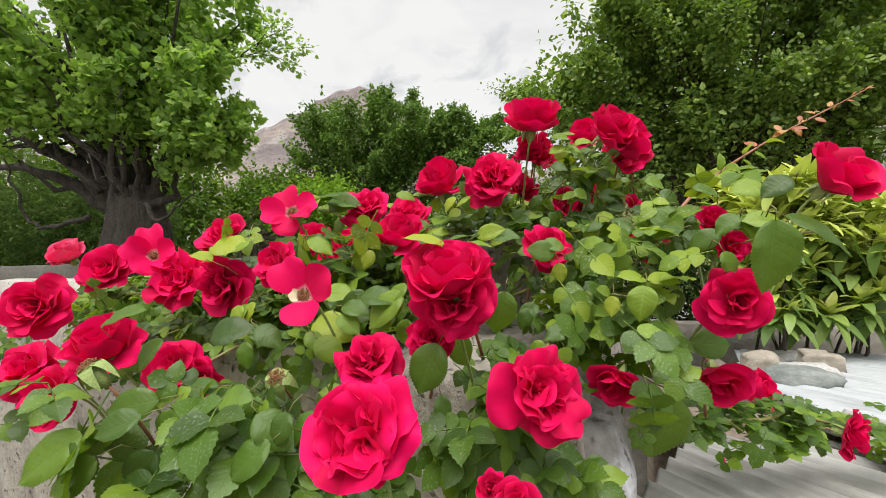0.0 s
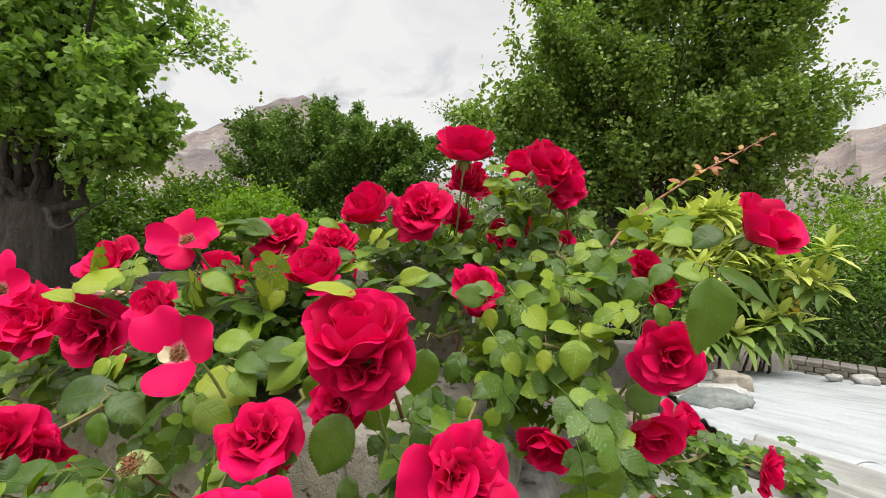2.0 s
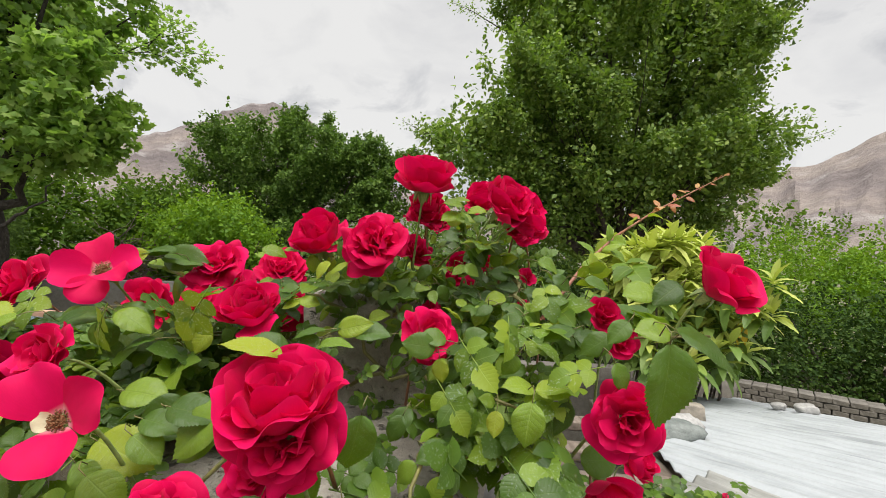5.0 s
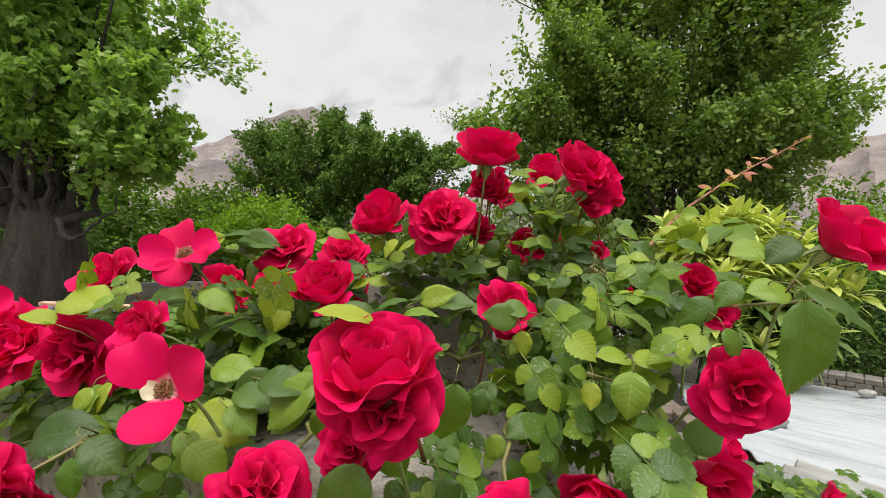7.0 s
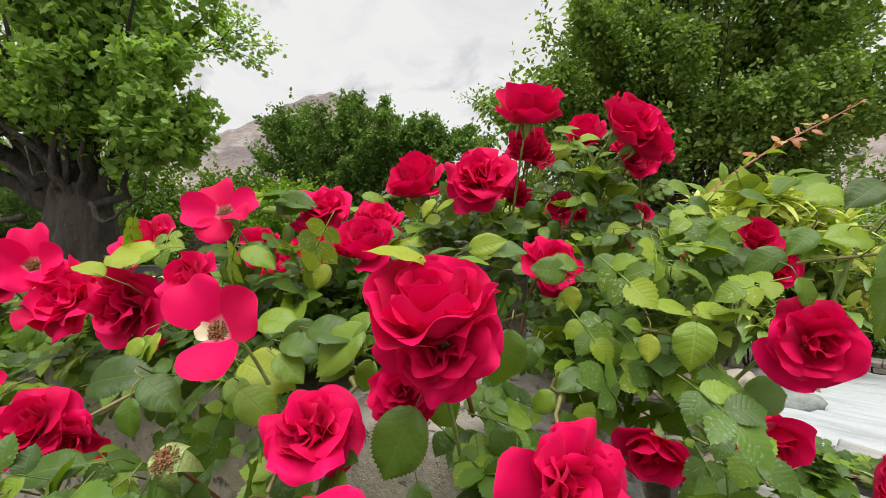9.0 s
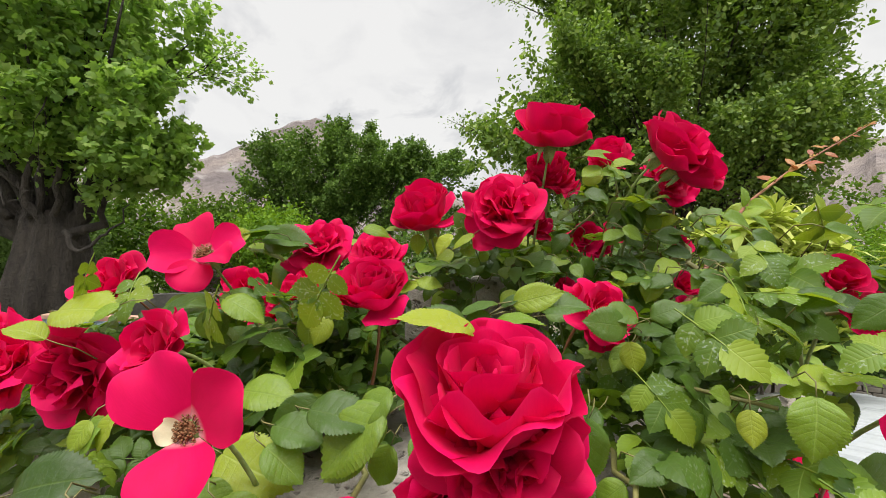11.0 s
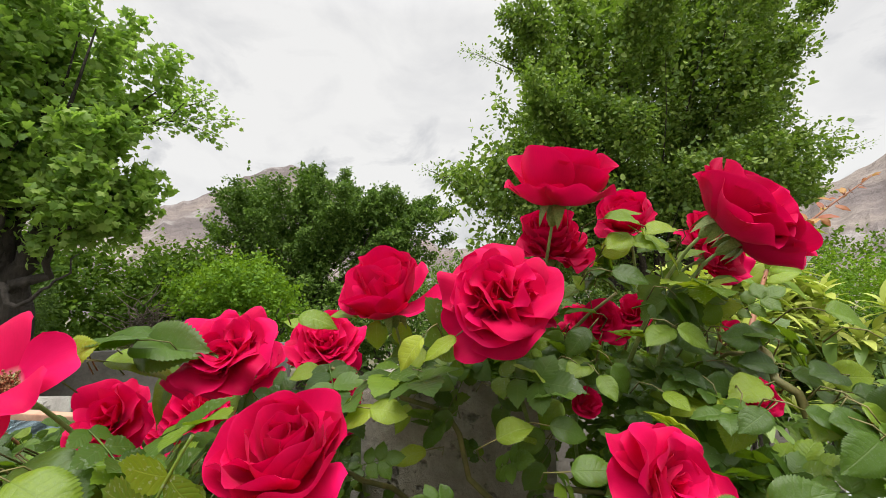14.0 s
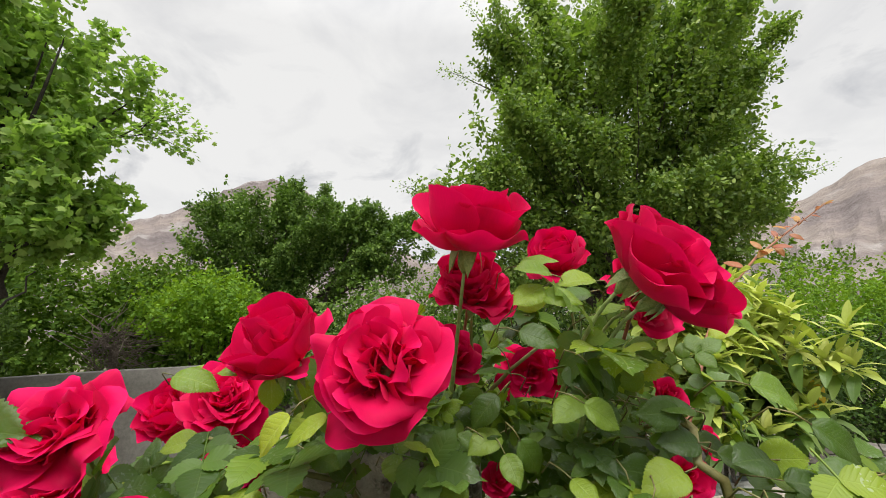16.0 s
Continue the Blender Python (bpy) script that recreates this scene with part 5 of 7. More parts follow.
for kind_name, rings in RINGS.items():
    for k, (n, L, W, a0, a1, cup, curl) in enumerate(rings):
        PETALS[kind_name, k] = []
        for _ in range(7):
            L2, W2 = L * rng_p.uniform(0.86, 1.08), W * rng_p.uniform(0.92, 1.08)
            v, uv, nu, nv = petal_points(L2, W2, a0 + rng_p.uniform(-7, 7), a1 + rng_p.uniform(-18, 16), cup, curl + rng_p.uniform(-20, 25), {"full": 0.22, "loose": 0.30, "cup": 0.10}.get(kind_name, 0.15) + 0.03 * k, rng_p)
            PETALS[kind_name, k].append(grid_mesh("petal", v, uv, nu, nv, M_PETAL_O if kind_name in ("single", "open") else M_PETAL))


def join_petals(name, rings, seed, whorls=1):
    """The bloom's heart: its inner petals in one mesh, in one whorl or several beside each other."""
    rng = random.Random(seed)
    verts, uvs, faces = [], [], []
    first = rng.uniform(0, 6.3)
    for whorl in range(whorls):
        side = first + 2 * math.pi * (whorl + rng.uniform(-0.2, 0.2)) / whorls
        shift, lean, small = Vector((0, 0, 0)), Matrix.Identity(3), 1.0
        if whorls > 1:
            shift, small = Vector((math.cos(side), math.sin(side), 0.0)) * rng.uniform(0.09, 0.15), rng.uniform(0.74, 1.0)
            lean = Matrix.Rotation(radians(rng.uniform(8, 26)), 3, Vector((-math.sin(side), math.cos(side), 0)))
        for k, (n, L, W, a0, a1, cup, curl) in enumerate(rings):
            turn = rng.uniform(0, 6.3)
            for i in range(n - (whorls > 1)):
                v, uv, nu, nv = petal_points(L * rng.uniform(0.9, 1.08), W * rng.uniform(0.9, 1.1), a0 + rng.uniform(-3, 8), a1 + rng.uniform(-8, 14), cup, curl + rng.uniform(-10, 25), 0.24, rng, 10, 8, 0.015)
                rot = lean @ Matrix.Rotation(turn + 2 * math.pi * (i + rng.uniform(-0.25, 0.25)) / n, 3, "Z") @ Matrix.Rotation(radians(rng.uniform(-14, 14)), 3, "Y") @ Matrix.Rotation(radians(rng.uniform(-16, 16)), 3, "X")
                base = len(verts)
                verts += [tuple(rot @ Vector(p) * small + shift) for p in v]
                uvs += uv
                faces += [tuple(base + q for q in (j * (nu + 1) + c, j * (nu + 1) + c + 1, (j + 1) * (nu + 1) + c + 1, (j + 1) * (nu + 1) + c)) for j in range(nv) for c in range(nu)]
    me = bpy.data.meshes.new(name)
    me.from_pydata(verts, [], faces)
    layer = me.uv_layers.new(name="UVMap")
    for lp in me.loops:
        layer.data[lp.index].uv = uvs[lp.vertex_index]
    me.materials.append(M_PETAL)
    me.polygons.foreach_set("use_smooth", [True] * len(me.polygons))
    return me


HEARTS = {k: [join_petals("rose_bloom", RINGS[k][:2], 7 * q + len(k), 3 if k == "loose" else 1) for q in range(5)] for k in ("full", "half", "cup", "globe", "loose")}


def bm_mesh(name, bm, material):
    me = bpy.data.meshes.new(name)
    bm.to_mesh(me)
    bm.free()
    me.materials.append(material)
    me.polygons.foreach_set("use_smooth", [True] * len(me.polygons))
    return me


def calyx_mesh():
    """Swollen hip under the bloom with five turned-back sepals."""
    bm = bmesh.new()
    tube(bm, [(0, 0, -0.20), (0, 0, -0.14), (0, 0, -0.07), (0, 0, 0.0), (0, 0, 0.03)], [0.022, 0.055, 0.062, 0.045, 0.05], 10)
    for k in range(5):
        a = 2 * math.pi * k / 5
        c, s = math.cos(a), math.sin(a)
        rows = []
        for j in range(6):
            f = j / 5
            r, z, w = 0.04 + 0.17 * f - 0.08 * f * f, 0.02 + 0.02 * f - 0.25 * f * f, 0.072 * (1 - f) ** 0.6 + 0.002
            rows.append([bm.verts.new((r * c - q * w * s, r * s + q * w * c, z + abs(q) * 0.006)) for q in (-1, 0, 1)])
        for r0, r1 in zip(rows, rows[1:]):
            for i in range(2):
                bm.faces.new((r0[i], r0[i + 1], r1[i + 1], r1[i]))
    return bm_mesh("calyx", bm, M_CALYX)


def stamens_mesh(seed, dry):
    bm = bmesh.new()
    rng = random.Random(seed)
    for k in range(120):
        a, e = rng.uniform(0, 6.3), rng.uniform(0.1, 1.0)
        d = Vector((math.cos(a) * e, math.sin(a) * e, 1.1 - 0.6 * e)).normalized()
        n = rng.uniform(0.06, 0.10)
        b = Vector((math.cos(a) * 0.03 * e, math.sin(a) * 0.03 * e, 0.0))
        tube(bm, [b, b + d * n], [0.003, 0.003], 4, False)
        made = bmesh.ops.create_icosphere(bm, subdivisions=1, radius=rng.uniform(0.006, 0.010), matrix=Matrix.Translation(b + d * n))
    tube(bm, [(0, 0, -0.02), (0, 0, 0.03), (0, 0, 0.06)], [0.05, 0.06, 0.02], 8)
    return bm_mesh("stamen_tuft", bm, M_STAMEN)


CALYX, STAMENS = calyx_mesh(), stamens_mesh(3, False)
STALKS = []
BLOOMS = []


def facing(az, el):
    """A direction: az 0 looks to the terrace, 90 to +x; el upwards."""
    a, e = radians(az), radians(el)
    return Vector((math.sin(a) * math.cos(e), -math.cos(a) * math.cos(e), math.sin(e)))


def own(ob, material):
    """Give one object a material of its own."""
    if material:
        ob.material_slots[0].link = "OBJECT"
        ob.material_slots[0].material = material


def rose(x, y, z, size, az, el, kind, seed=0, label="", material=None):
    """One bloom, its middle at x, y, z and size across: heart, petals, calyx; its stalk runs back into the bush."""
    rng = random.Random(int(x * 9999) * 31 + int(z * 9999) + seed)
    size *= {"cup": 1.14, "full": 0.95}.get(kind, 1.0)
    d = facing(az, el)
    base = Vector((x, y, z)) - d * size * (0.12 if kind in ("single", "open") else 0.22)
    q = d.to_track_quat("Z", "Y").to_matrix().to_4x4() @ Matrix.Rotation(0 if kind == "open" else rng.uniform(0, 6.28), 4, "Z")
    m = Matrix.Translation(base) @ q @ Matrix.Scale(size, 4)
    rings = RINGS[kind]
    if kind in ("single", "open"):
        b = child("rose_bloom", STAMENS, BUSH, m)
        start = 0
        tagged(b, label or "open bloom with few petals and brown stamens")
    else:
        b = child("rose_bloom", rng.choice(HEARTS[kind]), BUSH, m)
        start = 2
        if label:
            tagged(b, label)
    for k in range(start, len(rings)):
        n = rings[k][0]
        turn = rng.uniform(0, 6.28)
        for i in range(n):
            rot = Matrix.Rotation(radians((126, 30, -80)[i]) if kind == "open" else turn + 2 * math.pi * (i + rng.uniform(-0.22, 0.22)) / n, 4, "Z")
            q = 20 if kind in ("single", "loose") else 12
            tilt = Matrix.Rotation(radians(rng.uniform(-q, q)), 4, "Y") @ Matrix.Rotation(radians(rng.uniform(-q, q)), 4, "X")
            own(child("petal", rng.choice(PETALS[kind, k]), b, rot @ tilt @ Matrix.Scale(rng.uniform(0.92, 1.08), 4)), material)
    if kind == "open":
        own(tagged(child("sepal", PETALS["single", 0][2], b, Matrix.Rotation(radians(182), 4, "Z") @ Matrix.Scale(0.42, 4)), "cream faded sepal"), M_CREAM)
    elif kind != "single":
        own(b, material)
    child("calyx", CALYX, b, Matrix.Identity(4))
    STALKS.append((base - d * size * 0.2, d, size))
    BLOOMS.append((Vector((x, y, z)), d, size))
    return b


rose(-0.005, 0.625, 1.724, 0.093, 20, 68, "cup")
rose(0.104, 0.562, 1.679, 0.080, 40, 36, "globe")
rose(0.130, 0.580, 1.664, 0.080, 58, 30, "globe")
rose(0.298, 0.430, 1.586, 0.080, 35, 42, "half")
rose(-0.069, 0.566, 1.622, 0.084, -5, 25, "loose")
rose(-0.169, 0.669, 1.634, 0.095, -15, 60, "cup")
rose(-0.094, 0.326, 1.500, 0.088, -6, 66, "globe")
rose(-0.089, 0.308, 1.477, 0.068, -4, 4, "loose")
rose(-0.374, 0.508, 1.580, 0.094, 10, 30, "single")
rose(-0.255, 0.325, 1.479, 0.082, 5, 20, "open")
rose(0.012, 0.500, 1.518, 0.071, 25, 25, "full")
rose(-0.198, 0.501, 1.541, 0.070, 0, 55, "cup")
rose(0.186, 0.389, 1.462, 0.071, -10, 5, "full")
rose(-0.651, 0.680, 1.546, 0.110, -20, 35, "full")
rose(-0.004, 0.280, 1.402, 0.074, 35, 15, "loose")
rose(-0.143, 0.204, 1.400, 0.077, -3, 35, "loose")
rose(-1.050, 0.680, 1.515, 0.076, -10, 60, "cup", label="small pale pink bloom", material=M_PETAL_P)
rose(-0.860, 0.610, 1.488, 0.113, 10, 30, "full")
rose(-0.600, 0.477, 1.516, 0.093, 30, 20, "single")
rose(-0.562, 0.478, 1.481, 0.088, 0, 35, "loose")
rose(-0.469, 0.458, 1.465, 0.091, -10, -15, "loose")
rose(-0.331, 0.392, 1.508, 0.062, -20, 20, "full")
rose(-0.800, 0.440, 1.440, 0.108, 20, 15, "full")
rose(-0.576, 0.371, 1.403, 0.089, 10, 55, "cup")
rose(-0.620, 0.330, 1.345, 0.082, -5, 20, "full")
rose(-0.700, 0.360, 1.370, 0.089, -5, 30, "full")
rose(-0.459, 0.359, 1.381, 0.073, 10, 30, "full")
rose(-0.430, 0.370, 1.360, 0.059, 20, 0, "full")
rose(-0.285, 0.594, 1.590, 0.072, 5, 40, "loose")
rose(-0.257, 0.762, 1.580, 0.101, 15, 50, "full")
rose(-0.379, 0.708, 1.521, 0.083, 0, 45, "full")
rose(-0.021, 0.709, 1.610, 0.060, 30, 30, "half")
rose(0.002, 0.675, 1.673, 0.077, 10, 50, "full")
rose(-0.180, 0.321, 1.416, 0.060, 10, 50, "loose")
rose(-0.122, 0.348, 1.430, 0.053, 0, 20, "full")
rose(0.076, 0.403, 1.369, 0.061, -25, -20, "half")
rose(0.205, 0.473, 1.352, 0.071, 0, -25, "half")
rose(0.452, 0.880, 1.190, 0.084, 40, 30, "cup")
rose(0.497, 0.688, 1.192, 0.080, 50, 0, "full")
rose(0.210, 0.503, 1.543, 0.044, 10, 30, "half")
rose(0.235, 0.510, 1.510, 0.041, 10, 10, "half")
rose(-0.256, 0.752, 1.575, 0.054, 10, 40, "full")
rose(0.090, 0.716, 1.705, 0.065, -30, 45, "cup")
rose(0.130, 0.639, 1.672, 0.049, -10, 45, "cup")
rose(0.125, 0.625, 1.648, 0.044, 30, 10, "half")
rose(0.081, 0.760, 1.585, 0.047, 0, 20, "half")
rose(0.056, 0.729, 1.591, 0.050, -10, 10, "half")
rose(-0.003, 0.686, 1.684, 0.060, 0, 40, "cup")
rose(-0.394, 0.611, 1.535, 0.068, 0, 30, "full")
rose(-0.030, 0.700, 1.615, 0.044, -10, 50, "half")
rose(-0.445, 0.967, 1.527, 0.098, -10, 40, "cup")
rose(-0.449, 0.771, 1.489, 0.103, 0, 50, "full")
rose(-0.265, 0.805, 1.505, 0.099, 0, 50, "full")
rose(-0.286, 0.789, 1.481, 0.060, 0, 40, "full")
rose(0.193, 0.739, 1.484, 0.046, 20, 30, "half")
rose(0.238, 0.754, 1.509, 0.036, 30, 20, "half")
rose(0.068, 0.826, 1.581, 0.068, 0, 20, "full")
rose(0.074, 0.770, 1.591, 0.050, 10, 30, "half")
rose(0.102, 0.750, 1.597, 0.046, -15, 30, "half")
rose(0.008, 0.640, 1.526, 0.030, 10, 30, "half")
rose(0.140, 0.620, 1.529, 0.034, 10, 30, "half")
rose(0.155, 0.660, 1.576, 0.030, 10, 30, "half")
rose(0.152, 0.660, 1.645, 0.048, -15, 30, "half")
rose(-0.049, 0.235, 1.345, 0.027, 20, 40, "half")
rose(-0.030, 0.228, 1.339, 0.039, 0, 50, "half")


def spent(x, y, z, size, az, el):
    """A flower that has dropped its petals: hip, sepals, dry stamens."""
    d = facing(az, el)
    m = Matrix.Translation((x, y, z)) @ d.to_track_quat("Z", "Y").to_matrix().to_4x4() @ Matrix.Scale(size, 4)
    b = tagged(child("spent_flower", CALYX, BUSH, m), "spent flower with pale sepals and dry brown stamens")
    child("stamen_tuft", STAMENS, b, Matrix.Scale(0.8, 4))
    STALKS.append((Vector((x, y, z)) - d * size * 0.2, d, size))


spent(-0.431, 0.245, 1.420, 0.115, -60, 55)
spent(-0.268, 0.297, 1.398, 0.115, 10, 45)

# leaves


def leaflet_points(width, fold, droop, teeth, rng, rows=23, cols=(-1.0, -0.6, 0.0, 0.6, 1.0)):
    """A broad oval leaflet of length 1 along y, finely toothed, folded at the midrib and domed between its veins."""
    verts, uvs = [], []
    sway, twist = rng.uniform(-0.05, 0.05), rng.uniform(-0.10, 0.10)
    for j in range(rows + 1):
        f = j / rows
        body = math.sin(math.pi * min(0.999, 0.02 + 0.98 * f ** 0.82))
        w = width * max(0.010, body) ** (0.58 + 0.60 * f ** 3)
        for s in cols:
            rim = abs(s) == 1
            e = 1.0 + (teeth if j % 2 else -teeth) if rim else 1.0
            dome = 0.10 * w * math.sin(math.pi * abs(s)) - 0.06 * w * s * s
            lift = fold * abs(s) * w + dome + 0.012 * math.sin(f * 17 + s * 2.0) * abs(s) + twist * s * w * f
            verts.append((s * w / 2 * e + sway * f * f, f + (0.026 if rim and j % 2 else 0), lift - droop * (f - 0.2) ** 2))
            uvs.append((0.5 + s / 2, f))
    return verts, uvs, len(cols) - 1, rows


rng_l = random.Random(303)
LEAFLETS = {}
for key, mat in (("leaf", M_LEAF), ("young", M_LEAFY), ("red", M_LEAFR)):
    LEAFLETS[key] = []
    for _ in range(7):
        v, uv, nu, nv = leaflet_points(rng_l.uniform(0.66, 0.80), rng_l.uniform(0.04, 0.22), rng_l.uniform(0.08, 0.40), 0.042, rng_l, 41)
        LEAFLETS[key].append(grid_mesh("leaflet", v, uv, nu, nv, mat))


def compound_points(count, rng, rows=19, cols=(-1.0, -0.6, 0.0, 0.6, 1.0)):
    """A rose leaf along y: a slim rachis, side leaflets in pairs and one at the end. Total length about 1."""
    verts, uvs, faces = [], [], []

    def put(base, d, n, face):
        v, uv, nu, nv = leaflet_points(rng.uniform(0.66, 0.82), rng.uniform(0.04, 0.24), rng.uniform(0.08, 0.40), 0.065, rng, rows, cols)
        m = leaf_pose(base, Vector(base) + Vector(d).normalized() * n, face)
        b0 = len(verts)
        verts.extend(tuple(m @ Vector(p)) for p in v)
        uvs.extend(uv)
        faces.extend(tuple(b0 + q for q in (j * (nu + 1) + c, j * (nu + 1) + c + 1, (j + 1) * (nu + 1) + c + 1, (j + 1) * (nu + 1) + c)) for j in range(nv) for c in range(nu))

    def arc(f):
        return Vector((0, f, 0.06 * math.sin(f * 2.2) - 0.12 * f * f))

    for k in range(7):
        a, b = arc(k * 0.6 / 7), arc((k + 1) * 0.6 / 7)
        b0 = len(verts)
        for p in (a, b):
            for sx, sz in ((-1, -1), (1, -1), (1, 1), (-1, 1)):
                verts.append((p.x + sx * 0.007, p.y, p.z + sz * 0.007))
                uvs.append((0.5, 0.5))
        faces.extend((b0 + q, b0 + (q + 1) % 4, b0 + 4 + (q + 1) % 4, b0 + 4 + q) for q in range(4))
    put(arc(0.58), (rng.uniform(-0.1, 0.1), 1, rng.uniform(-0.3, 0.05)), 0.44, (rng.uniform(-0.2, 0.2), 0.15, 1))
    for k in range((count - 1) // 2):
        f = 0.50 - 0.24 * k
        for s in (-1, 1):
            put(arc(f), (s * 1.0, rng.uniform(0.25, 0.55), rng.uniform(-0.15, 0.15)), (0.39 - 0.06 * k) * rng.uniform(0.9, 1.1), (s * rng.uniform(-0.25, 0.1), rng.uniform(-0.1, 0.2), 1))
    return verts, faces, uvs


def compound_mesh(count, material, seed):
    v, fc, uv = compound_points(count, random.Random(seed))
    me = bpy.data.meshes.new("rose_leaf")
    me.from_pydata(v, [], fc)
    layer = me.uv_layers.new(name="UVMap")
    for lp in me.loops:
        layer.data[lp.index].uv = uv[lp.vertex_index]
    me.materials.append(material)
    me.polygons.foreach_set("use_smooth", [True] * len(me.polygons))
    return me


COMPOUND = [compound_mesh(c, M_LEAF, s) for c, s in ((5, 1), (5, 2), (7, 3), (5, 4), (7, 5), (5, 6))]
COMPOUND_Y = [compound_mesh(5, M_LEAFY, s) for s in (11, 12)]

TOP_X = (-1.3, -0.95, -0.6, -0.38, -0.18, -0.03, 0.06, 0.14, 0.24, 0.34, 0.5)
TOP_Z = (1.42, 1.45, 1.49, 1.53, 1.575, 1.635, 1.68, 1.655, 1.58, 1.53, 1.46)


def bush_top(x):
    return float(np.interp(x, TOP_X, TOP_Z))


def bush_point(x, s, depth):
    """A point of the bush's front: s 0 at the foot of the foliage, 1 on its crest; depth goes into it."""
    low = 1.30 if x > -0.3 else 1.33
    z = low + s * (bush_top(x) - low)
    y = 0.33 + 0.36 * s ** 1.2 + 0.10 * max(0.0, -x - 0.3) - 0.9 * max(0.0, x - 0.08) * (1.0 if s < 0.85 else 0.4)
    return Vector((x, y + depth, z - 0.35 * depth))


def open_spot(p):
    """Where the wall and the post show through the foliage."""
    if -0.20 < p.x < 0.02 and 1.385 < p.z < 1.54 and p.y < 0.76:
        return True
    if p.x < -0.30 and p.z < 1.385:
        return True
    for ex, ey, ez, x0, x1, z0, z1 in ((0.0, 0.04, 1.61, -0.16, 0.0, 1.33, 1.48), (-0.11, 0.22, 1.59, -0.24, -0.07, 1.39, 1.48)):
        # gaps before the post
        s = (p.y - ey) / (0.735 - ey)
        if 0.3 < s < 1.0 and x0 < ex + (p.x - ex) / s < x1 and z0 < ez + (p.z - ez) / s < z1:
            return True
    s = (1.61 - p.z) / 0.258
    if s > 0.4 and -0.32 < p.x / s < -0.19 and 0.45 < 0.04 + (p.y - 0.04) / s < 0.56:
        return True
    return p.z < 1.39


def on_bloom(p, room=0.55):
    """True where a leaf would stand in a bloom or before its face."""
    for c, d, size in BLOOMS:
        r = p - c
        if r.length < size * room + 0.012:
            return True
        for way in (d, (Vector((-0.03, 0.12, 1.60)) - c).normalized()):
            k = r.dot(way)
            if 0 < k < 0.12 and (r - way * k).length < size * 0.40 + 0.012:
                return True
    return False


def scatter_leaves(n, seed, xs, depth, keep):
    rng = random.Random(seed)
    out = []
    while len(out) < n:
        x, s, dp = rng.uniform(*xs), rng.random() ** 0.8, rng.uniform(*depth)
        p = bush_point(x, s, dp)
        if x > 0.12 + 0.9 * max(0.0, p.z - 1.44) or x > 0.12 and rng.random() < 0.45:
            continue
        if on_bloom(p) or open_spot(p) and rng.random() > keep:
            continue
        d = Vector((rng.gauss(0, 0.8), rng.gauss(-0.45, 0.5), rng.gauss(0.1 + 0.2 * s, 0.4)))
        f = Vector((rng.gauss(0, 0.5), rng.gauss(-0.5, 0.45), 0.75))
        out.append((p, d.normalized(), f, rng.uniform(0.042, 0.066) * (0.80 if s > 0.45 and x > -0.25 else 1.0), s))
    return out


rng_b = random.Random(71)
for p, d, f, n, s in scatter_leaves(640, 17, (-1.0, 0.36), (0.0, 0.09), 0.10):
    me = rng_b.choice(COMPOUND_Y if rng_b.random() < 0.05 + 0.08 * s else COMPOUND)
    child("rose_leaf", me, BUSH, leaf_pose(p - d * n * 0.5, p + d * n * 0.5, f))


def foliage(name, items, count, seed, material=M_FOLI):
    v, fc, uv = compound_points(count, random.Random(seed), 17 if len(items) < 60 else 9, (-1.0, 0.0, 1.0))
    pos = np.array([tuple(p - d * n * 0.5) for p, d, f, n, s in items])
    mats = frames_for(pos, np.array([tuple(q[1]) for q in items]), np.array([tuple(q[2]) for q in items]), np.array([q[3] for q in items]))
    tagged(cloud(name, (v, fc, uv), mats, material, BUSH), kind="stuff")


for k in range(4):
    foliage("foliage", scatter_leaves(520, 40 + k, (-1.15, 0.38), (0.03, 0.26), 0.06), 5 if k % 2 else 7, 60 + k)


def front_leaves(n, seed, lo, hi, sizes=(0.050, 0.078)):
    """Leaves that hang over the wall's near edge."""
    rng = random.Random(seed)
    out = []
    for _ in range(n):
        p = Vector([rng.uniform(a, b) for a, b in zip(lo, hi)])
        if on_bloom(p) or open_spot(p) and p.z > 1.39:
            continue
        d = Vector((rng.gauss(0, 0.7), rng.gauss(-0.5, 0.4), rng.gauss(-0.25, 0.4)))
        out.append((p, d.normalized(), Vector((rng.gauss(0, 0.45), rng.gauss(-0.6, 0.4), 0.8)), rng.uniform(*sizes), 0.3))
    return out


foliage("foliage", front_leaves(26, 91, (-0.56, 0.235, 1.27), (-0.22, 0.33, 1.40)), 5, 92)
foliage("foliage", front_leaves(16, 131, (-0.47, 0.215, 1.29), (-0.22, 0.29, 1.385), (0.085, 0.115)), 5, 132)
foliage("foliage", front_leaves(40, 93, (-0.10, 0.31, 1.345), (0.10, 0.40, 1.44)), 5, 94)
foliage("foliage", front_leaves(12, 95, (-0.80, 0.40, 1.38), (-0.50, 0.50, 1.46)), 7, 96)
foliage("foliage", front_leaves(18, 97, (0.02, 0.36, 1.345), (0.14, 0.50, 1.43)), 5, 98)


